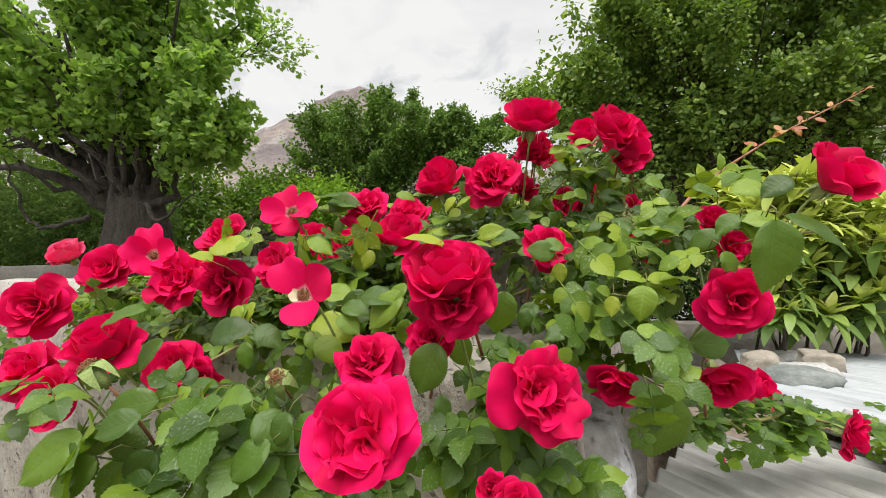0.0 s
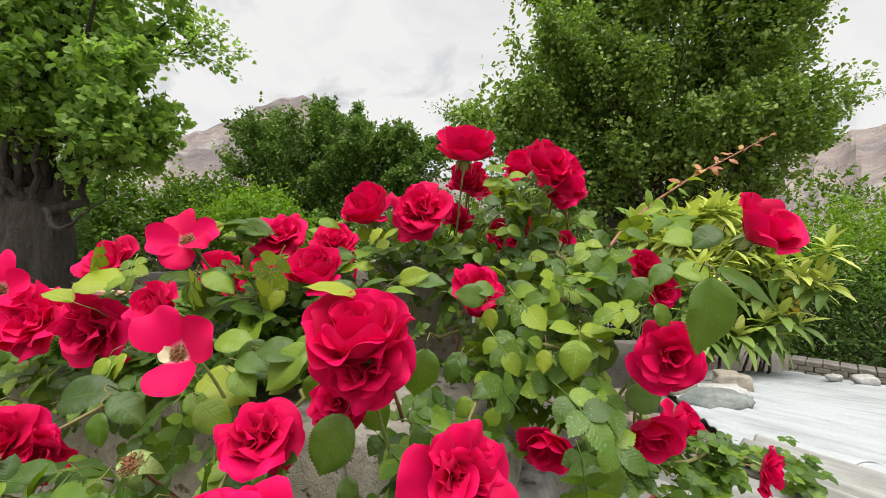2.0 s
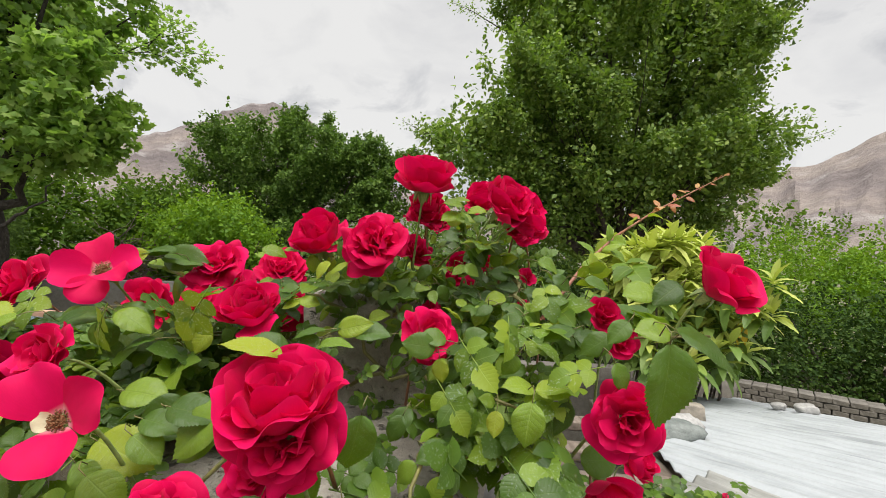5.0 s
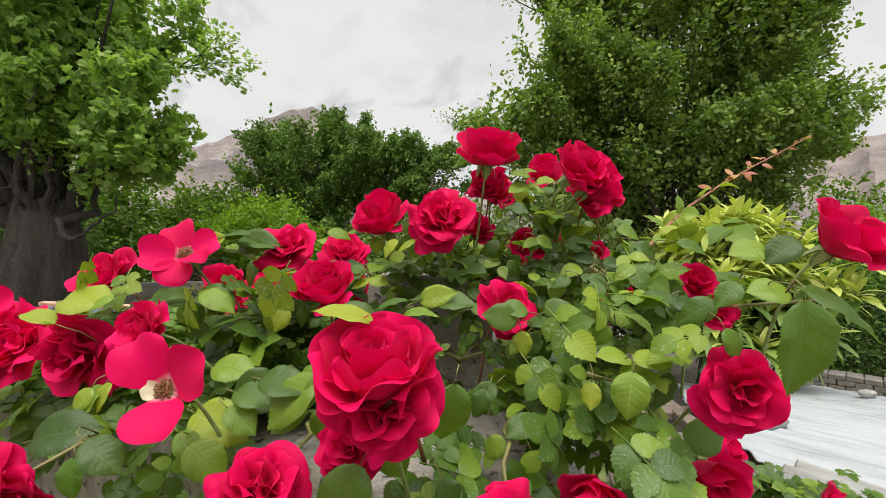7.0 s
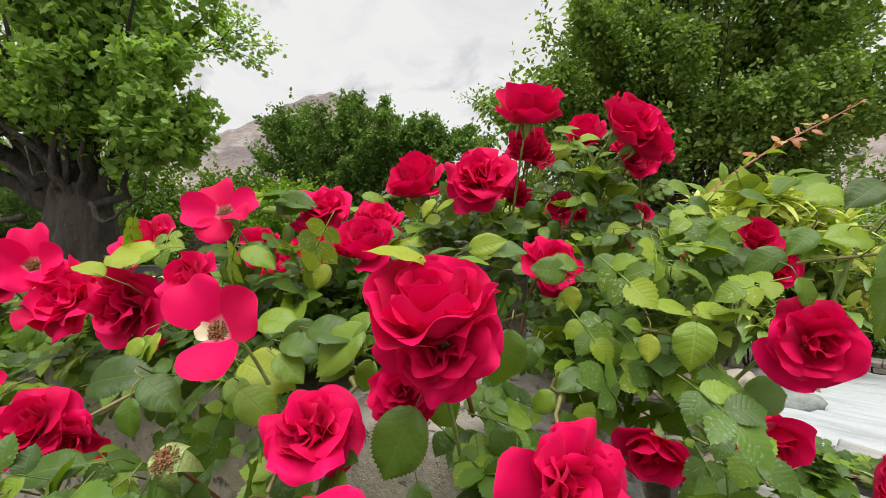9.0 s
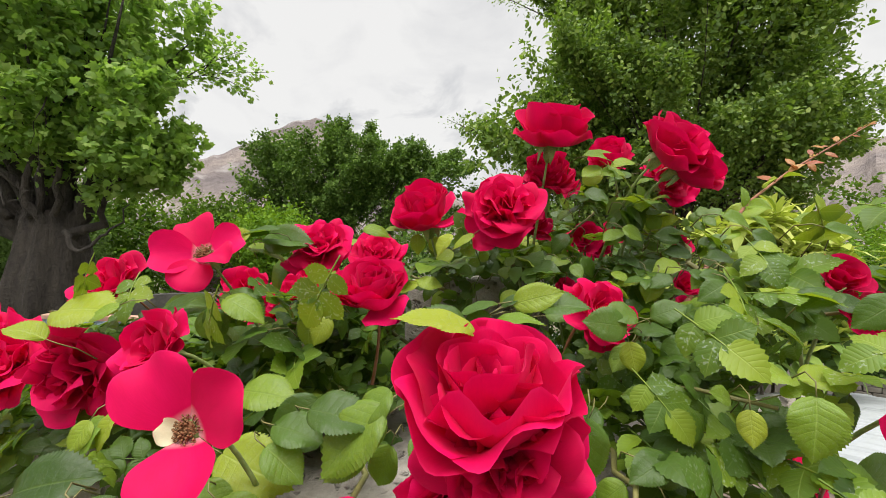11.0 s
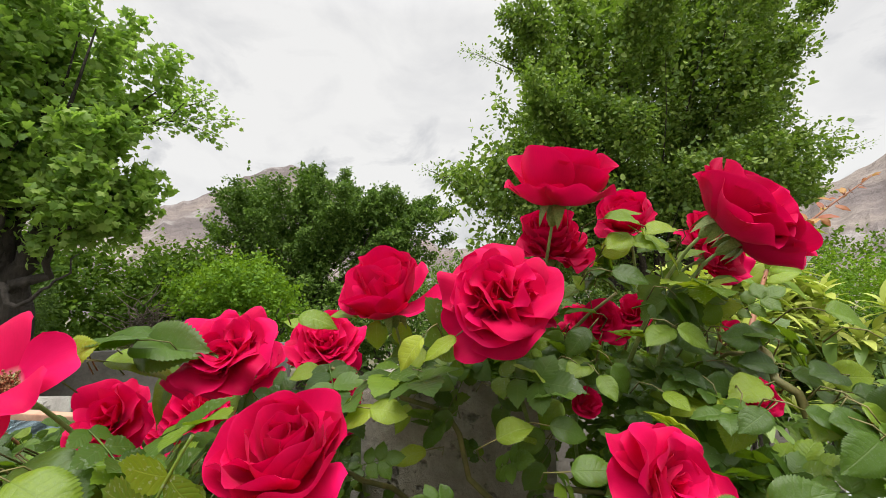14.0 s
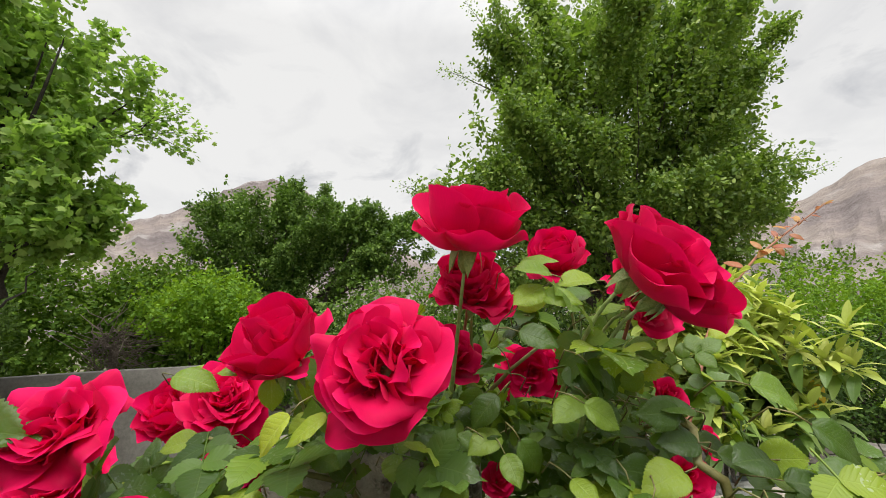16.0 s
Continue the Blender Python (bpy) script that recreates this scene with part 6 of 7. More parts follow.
foliage("foliage", front_leaves(13, 121, (0.02, 0.38, 1.40), (0.17, 0.48, 1.54)), 5, 122, M_FOLY)
foliage("foliage", front_leaves(16, 123, (-0.06, 0.56, 1.60), (0.16, 0.66, 1.665)), 5, 124, M_FOLY)
foliage("foliage", front_leaves(15, 125, (-0.60, 0.40, 1.46), (-0.18, 0.56, 1.56)), 5, 126, M_FOLY)
foliage("foliage", front_leaves(24, 113, (-0.37, 0.27, 1.27), (-0.14, 0.36, 1.39)), 7, 114)
foliage("foliage", front_leaves(44, 111, (-0.11, 0.29, 1.24), (0.05, 0.36, 1.36)), 5, 112)
foliage("foliage", front_leaves(50, 99, (-0.03, 0.59, 1.57), (0.10, 0.74, 1.67)), 5, 100)
foliage("foliage", front_leaves(34, 101, (-0.20, 0.58, 1.53), (0.0, 0.74, 1.63)), 7, 102)
foliage("foliage", front_leaves(13, 133, (0.14, 0.40, 1.54), (0.29, 0.52, 1.60), (0.055, 0.080)), 5, 134, M_FOLY)
foliage("foliage", front_leaves(18, 103, (0.16, 0.44, 1.49), (0.27, 0.60, 1.555)), 5, 104)
foliage("foliage", front_leaves(44, 105, (-0.40, 0.50, 1.45), (-0.16, 0.66, 1.55)), 7, 106)


def cascade(n, seed):
    rng = random.Random(seed)
    out = []
    for _ in range(n):
        f = rng.random()
        p = Vector((0.20 + 0.41 * f, 0.63 + 0.13 * f, 1.25 - 0.085 * f)) + Vector((rng.gauss(0, 0.028), rng.gauss(-0.008, 0.026), rng.gauss(-0.004, 0.017)))
        if on_bloom(p):
            continue
        d = Vector((rng.gauss(0.2, 0.7), rng.gauss(-0.3, 0.6), rng.gauss(0, 0.25)))
        out.append((p, d.normalized(), Vector((rng.gauss(0, 0.3), rng.gauss(-0.4, 0.3), 1)), rng.uniform(0.040, 0.060), 0.5))
    return out


foliage("foliage", cascade(135, 5), 5, 81)


PETIOLES = bmesh.new()


def leaflet(bx, by, bz, tx, ty, tz, az, el, kind="leaf", wide=1.0):
    """One large leaflet from its base to its tip; az, el: where its face looks."""
    rng = random.Random(int(bx * 9999) + int(tz * 9999) * 7)
    mid = Vector((bx + tx, by + ty, bz + tz)) / 2
    if any((mid - c).length < size * 0.42 for c, d, size in BLOOMS):
        return
    run = Vector((tx - bx, ty - by, tz - bz))
    most = 0.080 if bz < 1.42 else 0.062 if bx < -0.24 and by > 0.40 else 0.029 if by > 0.46 else 0.035 if by > 0.39 else 0.070
    if run.length > most:
        tx, ty, tz = Vector((bx, by, bz)) + run * most / run.length
    child("leaflet", rng.choice(LEAFLETS[kind]), BUSH, leaf_pose((bx, by, bz), (tx, ty, tz), facing(az + rng.gauss(0, 22 if by > 0.40 else 7), el + rng.gauss(-3, 16 if by > 0.40 else 6)), wide))
    b, back = Vector((bx, by, bz)), Vector((bx - tx, by - ty, bz - tz)).normalized()
    end = b + back * 0.017 + Vector((rng.uniform(-0.005, 0.005), 0.020, -0.014))
    tube(PETIOLES, [b, b + back * 0.009, b + back * 0.016 + Vector((0, 0.008, -0.003)), end], [0.0004, 0.0005, 0.0005, 0.0006], 5)


leaflet(-0.438, 0.238, 1.358, -0.483, 0.207, 1.323, 15, 52)
leaflet(-0.414, 0.231, 1.340, -0.446, 0.208, 1.313, 17, 43)
leaflet(-0.350, 0.222, 1.389, -0.382, 0.204, 1.376, 3, 49)
leaflet(-0.373, 0.261, 1.386, -0.413, 0.239, 1.380, 10, 45)
leaflet(-0.341, 0.259, 1.333, -0.376, 0.250, 1.295, 18, 25)
leaflet(-0.361, 0.265, 1.375, -0.370, 0.262, 1.336, 19, 24)
leaflet(-0.298, 0.279, 1.379, -0.314, 0.262, 1.344, -2, 60, "young")
leaflet(-0.286, 0.286, 1.383, -0.281, 0.275, 1.349, 17, 49)
leaflet(-0.256, 0.249, 1.385, -0.225, 0.244, 1.358, 16, 60)
leaflet(-0.238, 0.238, 1.366, -0.268, 0.219, 1.341, -11, 54)
leaflet(-0.362, 0.326, 1.374, -0.402, 0.305, 1.375, 7, 60)
leaflet(-0.373, 0.254, 1.337, -0.405, 0.245, 1.300, 10, 17)
leaflet(-0.343, 0.262, 1.335, -0.317, 0.266, 1.307, 4, 24)
leaflet(-0.330, 0.334, 1.423, -0.327, 0.326, 1.394, 0, 61)
leaflet(-0.403, 0.367, 1.419, -0.347, 0.366, 1.436, -5, 46)
leaflet(-0.300, 0.314, 1.446, -0.271, 0.311, 1.426, 0, 54)
leaflet(-0.393, 0.411, 1.449, -0.402, 0.401, 1.427, 15, 56, "young")
leaflet(-0.479, 0.301, 1.449, -0.429, 0.301, 1.472, -8, 60)
leaflet(-0.427, 0.321, 1.427, -0.451, 0.303, 1.397, 0, 55)
leaflet(-0.345, 0.575, 1.592, -0.283, 0.587, 1.587, 0, 46)
leaflet(0.048, 0.600, 1.675, 0.012, 0.585, 1.684, 0, 35, "young")
leaflet(0.042, 0.600, 1.666, 0.012, 0.585, 1.653, 0, 40, "young")
leaflet(0.039, 0.595, 1.660, 0.065, 0.585, 1.656, 0, 40)
leaflet(0.083, 0.610, 1.670, 0.045, 0.600, 1.672, 0, 60, "young")
leaflet(0.021, 0.590, 1.636, 0.045, 0.580, 1.627, 0, 35)
leaflet(0.079, 0.585, 1.594, 0.056, 0.580, 1.613, 0, 40)
leaflet(0.059, 0.585, 1.592, 0.019, 0.565, 1.578, 0, 40)
leaflet(0.063, 0.585, 1.591, 0.074, 0.570, 1.575, 0, 38)
leaflet(0.100, 0.600, 1.592, 0.093, 0.600, 1.617, 0, 38)
leaflet(0.094, 0.585, 1.586, 0.122, 0.575, 1.576, 0, 50)
leaflet(0.008, 0.620, 1.564, -0.021, 0.600, 1.557, 0, 35)
leaflet(0.008, 0.600, 1.556, 0.015, 0.585, 1.541, 0, 35)
leaflet(0.096, 0.580, 1.567, 0.113, 0.570, 1.566, 0, 40)
leaflet(0.044, 0.575, 1.548, 0.054, 0.560, 1.540, 0, 45, "young")
leaflet(-0.363, 0.563, 1.593, -0.312, 0.545, 1.609, 0, 40)
leaflet(-0.372, 0.560, 1.586, -0.418, 0.545, 1.590, 0, 60, "young")
leaflet(-0.335, 0.615, 1.572, -0.357, 0.605, 1.528, 10, 24)
leaflet(-0.365, 0.575, 1.582, -0.322, 0.600, 1.571, 0, 70, "young")
leaflet(-0.250, 0.658, 1.610, -0.214, 0.656, 1.601, 6, 60, "young")
leaflet(-0.168, 0.583, 1.541, -0.113, 0.580, 1.533, -11, 54, "young")
leaflet(-0.347, 0.477, 1.536, -0.378, 0.460, 1.523, -4, 45)
leaflet(-0.342, 0.475, 1.526, -0.335, 0.476, 1.504, -10, 41)
leaflet(-0.335, 0.487, 1.533, -0.294, 0.485, 1.515, 13, 49)
leaflet(-0.162, 0.392, 1.462, -0.203, 0.369, 1.437, 8, 42)
leaflet(-0.244, 0.391, 1.441, -0.211, 0.387, 1.418, 14, 55, "young")
leaflet(-0.238, 0.496, 1.514, -0.254, 0.483, 1.487, 11, 50, "young")
leaflet(-0.107, 0.326, 1.429, -0.130, 0.318, 1.379, 0, 21)
leaflet(-0.106, 0.385, 1.425, -0.083, 0.387, 1.386, 22, 23)
leaflet(-0.106, 0.325, 1.378, -0.100, 0.318, 1.353, 0, 61)
leaflet(-0.125, 0.351, 1.315, -0.112, 0.343, 1.284, 14, 49)
leaflet(-0.069, 0.351, 1.326, -0.097, 0.331, 1.293, -6, 58)
leaflet(-0.061, 0.361, 1.327, -0.035, 0.353, 1.294, -14, 49)
leaflet(-0.023, 0.391, 1.289, -0.006, 0.392, 1.237, 18, 33)
leaflet(-0.217, 0.280, 1.373, -0.238, 0.265, 1.350, -9, 43)
leaflet(-0.226, 0.249, 1.387, -0.236, 0.238, 1.362, 10, 54)
leaflet(-0.220, 0.283, 1.334, -0.242, 0.277, 1.308, -4, 25)
leaflet(0.110, 0.422, 1.480, 0.072, 0.405, 1.496, -15, 59, "young")
leaflet(0.110, 0.414, 1.481, 0.143, 0.411, 1.481, 0, 59, "young")
leaflet(0.101, 0.389, 1.478, 0.092, 0.377, 1.444, -14, 57, "young")
leaflet(0.074, 0.428, 1.464, 0.058, 0.421, 1.470, -4, 54, "young")
leaflet(0.072, 0.403, 1.465, 0.068, 0.395, 1.444, -5, 57, "young")
leaflet(0.142, 0.417, 1.470, 0.130, 0.413, 1.430, 7, 27)
leaflet(0.153, 0.557, 1.560, 0.098, 0.533, 1.570, -15, 46)
leaflet(0.144, 0.551, 1.602, 0.186, 0.547, 1.589, -15, 52, "young")
leaflet(0.156, 0.446, 1.527, 0.187, 0.444, 1.526, 0, 44)
leaflet(0.178, 0.399, 1.512, 0.188, 0.393, 1.487, 6, 51)
leaflet(-0.007, 0.458, 1.444, -0.030, 0.445, 1.427, 0, 53)
leaflet(0.030, 0.424, 1.424, -0.010, 0.405, 1.409, 15, 53)
leaflet(0.027, 0.484, 1.489, 0.002, 0.469, 1.466, -14, 47, "young")
leaflet(-0.027, 0.651, 1.489, -0.059, 0.642, 1.452, 6, 28)
leaflet(-0.036, 0.586, 1.524, 0.010, 0.583, 1.513, 9, 52)
leaflet(-0.075, 0.589, 1.515, -0.030, 0.587, 1.536, -4, 59, "young")
leaflet(0.022, 0.410, 1.402, 0.034, 0.411, 1.376, -6, 20)
leaflet(-0.052, 0.358, 1.403, -0.037, 0.352, 1.376, -7, 50)
leaflet(0.151, 0.459, 1.333, 0.132, 0.451, 1.255, 19, 31)
leaflet(0.143, 0.467, 1.333, 0.107, 0.459, 1.320, 16, 27)
leaflet(0.164, 0.441, 1.405, 0.211, 0.450, 1.400, -12, 20)
leaflet(0.064, 0.444, 1.434, 0.031, 0.438, 1.448, 0, 39)
leaflet(-0.174, 0.395, 1.441, -0.200, 0.380, 1.424, -4, 53)
leaflet(-0.216, 0.414, 1.465, -0.247, 0.397, 1.450, 12, 48)
leaflet(-0.259, 0.363, 1.421, -0.227, 0.358, 1.397, 8, 53)
leaflet(0.190, 0.334, 1.543, 0.187, 0.335, 1.478, 0, 34)
leaflet(0.228, 0.400, 1.542, 0.165, 0.386, 1.548, 0, 44)
leaflet(0.225, 0.384, 1.546, 0.274, 0.368, 1.516, 14, 61)
leaflet(0.221, 0.416, 1.579, 0.189, 0.409, 1.573, 11, 52, "young")
leaflet(0.242, 0.409, 1.585, 0.213, 0.402, 1.567, 4, 57)
leaflet(0.192, 0.405, 1.549, 0.172, 0.399, 1.529, -15, 57)
leaflet(0.185, 0.426, 1.532, 0.156, 0.427, 1.512, -9, 33)
leaflet(0.029, 0.480, 1.491, 0.005, 0.472, 1.463, -9, 64, "young")
leaflet(-0.034, 0.628, 1.509, -0.057, 0.621, 1.489, -9, 52)
leaflet(-0.033, 0.641, 1.478, -0.057, 0.642, 1.444, 11, 41)
leaflet(-0.004, 0.523, 1.523, 0.036, 0.513, 1.516, 7, 58)
leaflet(-0.016, 0.450, 1.441, -0.029, 0.443, 1.416, -3, 57)
leaflet(0.015, 0.423, 1.421, 0.045, 0.424, 1.407, -4, 40)
leaflet(-0.000, 0.424, 1.405, -0.021, 0.425, 1.388, 9, 29)
leaflet(-0.042, 0.352, 1.478, -0.051, 0.353, 1.431, 15, 16)
leaflet(0.084, 0.532, 1.545, 0.063, 0.526, 1.535, 15, 55)
leaflet(0.119, 0.510, 1.552, 0.138, 0.504, 1.531, -6, 54)
leaflet(0.158, 0.531, 1.585, 0.189, 0.522, 1.560, 10, 54)
leaflet(0.176, 0.489, 1.556, 0.152, 0.490, 1.543, 18, 23)
leaflet(-0.115, 0.646, 1.512, -0.152, 0.634, 1.480, -6, 49)
leaflet(-0.165, 0.587, 1.541, -0.192, 0.580, 1.530, -7, 54, "young")
leaflet(-0.263, 0.520, 1.518, -0.272, 0.511, 1.480, 9, 62, "young")
leaflet(-0.212, 0.390, 1.467, -0.165, 0.380, 1.463, 4, 57)
leaflet(-0.291, 0.443, 1.462, -0.243, 0.433, 1.461, 16, 55)
leaflet(-0.161, 0.385, 1.471, -0.202, 0.370, 1.434, -14, 54)
leaflet(-0.244, 0.403, 1.451, -0.204, 0.395, 1.446, -17, 55)
leaflet(-0.297, 0.493, 1.502, -0.327, 0.484, 1.496, 17, 51)
leaflet(-0.355, 0.494, 1.525, -0.397, 0.481, 1.528, 15, 42)
leaflet(-0.349, 0.483, 1.523, -0.345, 0.484, 1.493, 16, 25)
leaflet(-0.345, 0.504, 1.536, -0.298, 0.494, 1.514, 12, 47)
leaflet(-0.403, 0.447, 1.532, -0.427, 0.439, 1.521, -3, 47, "young")
leaflet(-0.375, 0.414, 1.453, -0.385, 0.406, 1.426, -16, 60, "young")
leaflet(-0.282, 0.402, 1.431, -0.228, 0.390, 1.414, 8, 47, "young")
leaflet(-0.281, 0.379, 1.423, -0.256, 0.372, 1.404, 4, 47)
leaflet(-0.032, 0.633, 1.501, -0.110, 0.607, 1.520, 14, 47, "young")
leaflet(-0.132, 0.638, 1.492, -0.196, 0.616, 1.487, 3, 62, "young")
leaflet(-0.031, 0.553, 1.505, 0.028, 0.543, 1.510, 1, 55)
leaflet(-0.470, 0.455, 1.527, -0.401, 0.448, 1.532, 11, 59, "young")
leaflet(-0.445, 0.424, 1.508, -0.470, 0.413, 1.523, 11, 49, "young")
leaflet(-0.377, 0.494, 1.535, -0.398, 0.485, 1.520, 14, 52)
leaflet(-0.345, 0.484, 1.525, -0.343, 0.485, 1.490, 14, 35)
leaflet(-0.345, 0.506, 1.536, -0.304, 0.500, 1.514, 8, 61)
leaflet(-0.389, 0.420, 1.448, -0.408, 0.407, 1.413, -14, 62, "young")
leaflet(-0.158, 0.391, 1.480, -0.200, 0.372, 1.436, -7, 58)
leaflet(-0.219, 0.428, 1.430, -0.266, 0.410, 1.441, -9, 51)
leaflet(-0.164, 0.417, 1.432, -0.179, 0.417, 1.395, -7, 31)
leaflet(-0.153, 0.451, 1.425, -0.135, 0.444, 1.394, -7, 51)
leaflet(0.217, 0.527, 1.586, 0.160, 0.509, 1.610, 10, 52, "young")
leaflet(0.176, 0.473, 1.584, 0.212, 0.465, 1.570, 13, 52)
leaflet(0.198, 0.507, 1.588, 0.198, 0.499, 1.615, 15, 60, "young")
leaflet(0.195, 0.536, 1.553, 0.128, 0.515, 1.575, 17, 56)
leaflet(0.151, 0.434, 1.536, 0.118, 0.424, 1.525, -6, 52)
leaflet(0.113, 0.516, 1.550, 0.092, 0.509, 1.535, 15, 60)
leaflet(0.119, 0.501, 1.545, 0.129, 0.496, 1.521, -8, 47)
leaflet(0.125, 0.512, 1.540, 0.096, 0.503, 1.528, -8, 54)
leaflet(0.040, 0.484, 1.490, 0.017, 0.473, 1.456, -10, 56)
leaflet(0.011, 0.550, 1.499, -0.013, 0.542, 1.495, -6, 58)
leaflet(0.105, 0.561, 1.554, 0.070, 0.550, 1.549, -9, 63, "young")
leaflet(0.076, 0.545, 1.544, 0.061, 0.537, 1.517, -6, 45, "young")
leaflet(0.097, 0.439, 1.507, 0.083, 0.438, 1.487, -7, 31)
leaflet(0.074, 0.484, 1.495, 0.047, 0.482, 1.472, -6, 20)
leaflet(0.100, 0.417, 1.470, 0.112, 0.414, 1.475, 17, 53, "young")
leaflet(-0.267, 0.538, 1.509, -0.276, 0.529, 1.476, 5, 55, "young")
leaflet(-0.246, 0.547, 1.507, -0.239, 0.543, 1.484, -1, 59)
leaflet(-0.347, 0.585, 1.590, -0.278, 0.572, 1.592, -16, 49)
leaflet(-0.328, 0.557, 1.598, -0.350, 0.549, 1.598, -1, 55)
leaflet(-0.366, 0.543, 1.584, -0.338, 0.535, 1.600, 8, 45, "young")
leaflet(-0.200, 0.690, 1.607, -0.252, 0.673, 1.620, -14, 49, "young")
leaflet(-0.127, 0.576, 1.592, -0.157, 0.569, 1.558, -5, 60, "young")
leaflet(-0.103, 0.571, 1.592, -0.128, 0.565, 1.576, 8, 63, "young")
leaflet(-0.148, 0.666, 1.523, -0.167, 0.660, 1.492, -3, 53, "young")
leaflet(-0.019, 0.619, 1.533, -0.052, 0.624, 1.496, -7, 32)
leaflet(0.071, 0.608, 1.589, 0.033, 0.601, 1.573, 14, 61)
leaflet(0.051, 0.561, 1.594, 0.070, 0.557, 1.581, 8, 59)
leaflet(0.068, 0.584, 1.595, 0.056, 0.576, 1.616, 2, 58)
leaflet(0.074, 0.563, 1.546, 0.081, 0.558, 1.506, -6, 60, "young")
leaflet(0.092, 0.514, 1.549, 0.114, 0.508, 1.537, 9, 54)
leaflet(0.029, 0.628, 1.653, 0.057, 0.617, 1.671, 12, 58, "young")
leaflet(0.087, 0.632, 1.663, 0.055, 0.626, 1.659, -9, 43)
leaflet(0.012, 0.635, 1.624, 0.002, 0.630, 1.636, -6, 45)
leaflet(0.058, 0.692, 1.642, 0.087, 0.686, 1.624, 14, 52)
leaflet(0.020, 0.636, 1.603, -0.010, 0.627, 1.609, 8, 60)
leaflet(-0.007, 0.616, 1.557, -0.022, 0.615, 1.567, 15, 32)
leaflet(-0.003, 0.614, 1.562, 0.014, 0.616, 1.548, 7, 30)
leaflet(-0.047, 0.618, 1.541, -0.030, 0.619, 1.543, 21, 23)
leaflet(0.073, 0.578, 1.541, 0.042, 0.571, 1.533, 7, 64, "young")
leaflet(0.096, 0.577, 1.547, 0.070, 0.570, 1.554, -9, 43)
leaflet(-0.060, 0.638, 1.528, -0.074, 0.641, 1.506, 4, 32)
leaflet(0.124, 0.576, 1.565, 0.089, 0.567, 1.568, 0, 46)
leaflet(0.113, 0.572, 1.584, 0.082, 0.565, 1.586, 17, 51)
leaflet(0.080, 0.605, 1.646, 0.099, 0.599, 1.653, -2, 43)
leaflet(-0.112, 0.649, 1.522, -0.124, 0.645, 1.501, -2, 61)
leaflet(-0.093, 0.592, 1.601, -0.106, 0.589, 1.586, -2, 57)
leaflet(-0.075, 0.408, 1.533, -0.031, 0.397, 1.547, 15, 68, "young", 0.75)
leaflet(-0.060, 0.407, 1.532, -0.025, 0.400, 1.534, 6, 44)
leaflet(-0.086, 0.404, 1.534, -0.113, 0.397, 1.530, 0, 59)
leaflet(-0.083, 0.414, 1.531, -0.069, 0.409, 1.541, -5, 56)
leaflet(-0.091, 0.404, 1.526, -0.110, 0.398, 1.521, -7, 53)
leaflet(-0.089, 0.396, 1.520, -0.059, 0.389, 1.529, 8, 78, "young", 0.75)
leaflet(-0.104, 0.364, 1.522, -0.132, 0.354, 1.538, -6, 56)
leaflet(-0.101, 0.340, 1.526, -0.141, 0.327, 1.538, -13, 74, "young", 0.75)
leaflet(-0.102, 0.334, 1.538, -0.066, 0.327, 1.530, 10, 78, "young", 0.75)
leaflet(0.020, 0.464, 1.496, 0.024, 0.459, 1.472, -14, 58, "young")
leaflet(0.015, 0.453, 1.510, -0.024, 0.442, 1.517, 14, 45)
leaflet(0.026, 0.462, 1.516, -0.004, 0.453, 1.523, 15, 42)
leaflet(0.027, 0.474, 1.502, 0.056, 0.467, 1.508, 16, 54)
leaflet(0.046, 0.485, 1.512, 0.073, 0.477, 1.525, -8, 45)
leaflet(0.122, 0.507, 1.539, 0.078, 0.494, 1.556, -2, 50)
leaflet(0.136, 0.517, 1.540, 0.143, 0.508, 1.564, 0, 52)
leaflet(0.112, 0.495, 1.539, 0.084, 0.488, 1.525, -14, 46)
leaflet(0.117, 0.495, 1.539, 0.129, 0.491, 1.525, -12, 58)
leaflet(0.107, 0.488, 1.502, 0.076, 0.479, 1.507, -12, 55)
leaflet(0.112, 0.488, 1.507, 0.131, 0.483, 1.504, -14, 55)
leaflet(0.102, 0.478, 1.497, 0.080, 0.472, 1.479, -2, 55, "young")
leaflet(0.113, 0.470, 1.488, 0.078, 0.461, 1.482, 8, 48)
leaflet(0.161, 0.508, 1.568, 0.103, 0.493, 1.569, 7, 60)
leaflet(0.110, 0.671, 1.567, 0.078, 0.653, 1.609, 8, 53)
leaflet(0.103, 0.661, 1.572, 0.044, 0.651, 1.558, 6, 59)
leaflet(0.107, 0.659, 1.568, 0.097, 0.656, 1.540, -17, 61)
leaflet(0.129, 0.670, 1.569, 0.163, 0.661, 1.558, -1, 59)
leaflet(0.117, 0.675, 1.569, 0.138, 0.669, 1.603, -10, 20)
leaflet(0.028, 0.693, 1.548, 0.036, 0.691, 1.528, 2, 53)
leaflet(0.019, 0.685, 1.546, -0.012, 0.680, 1.527, 15, 48)
leaflet(0.044, 0.707, 1.570, 0.031, 0.711, 1.548, -4, 27)
leaflet(0.008, 0.711, 1.568, 0.013, 0.709, 1.540, -12, 60)
leaflet(0.170, 0.662, 1.544, 0.132, 0.656, 1.535, -9, 42)
leaflet(0.173, 0.662, 1.544, 0.201, 0.655, 1.530, 4, 46)
leaflet(0.083, 0.637, 1.523, 0.047, 0.626, 1.542, 14, 47, "young")
leaflet(0.085, 0.630, 1.518, 0.129, 0.617, 1.515, 0, 57, "young")
leaflet(0.209, 0.551, 1.549, 0.145, 0.540, 1.549, 0, 43)
leaflet(0.157, 0.573, 1.555, 0.207, 0.556, 1.559, 0, 47, "young")
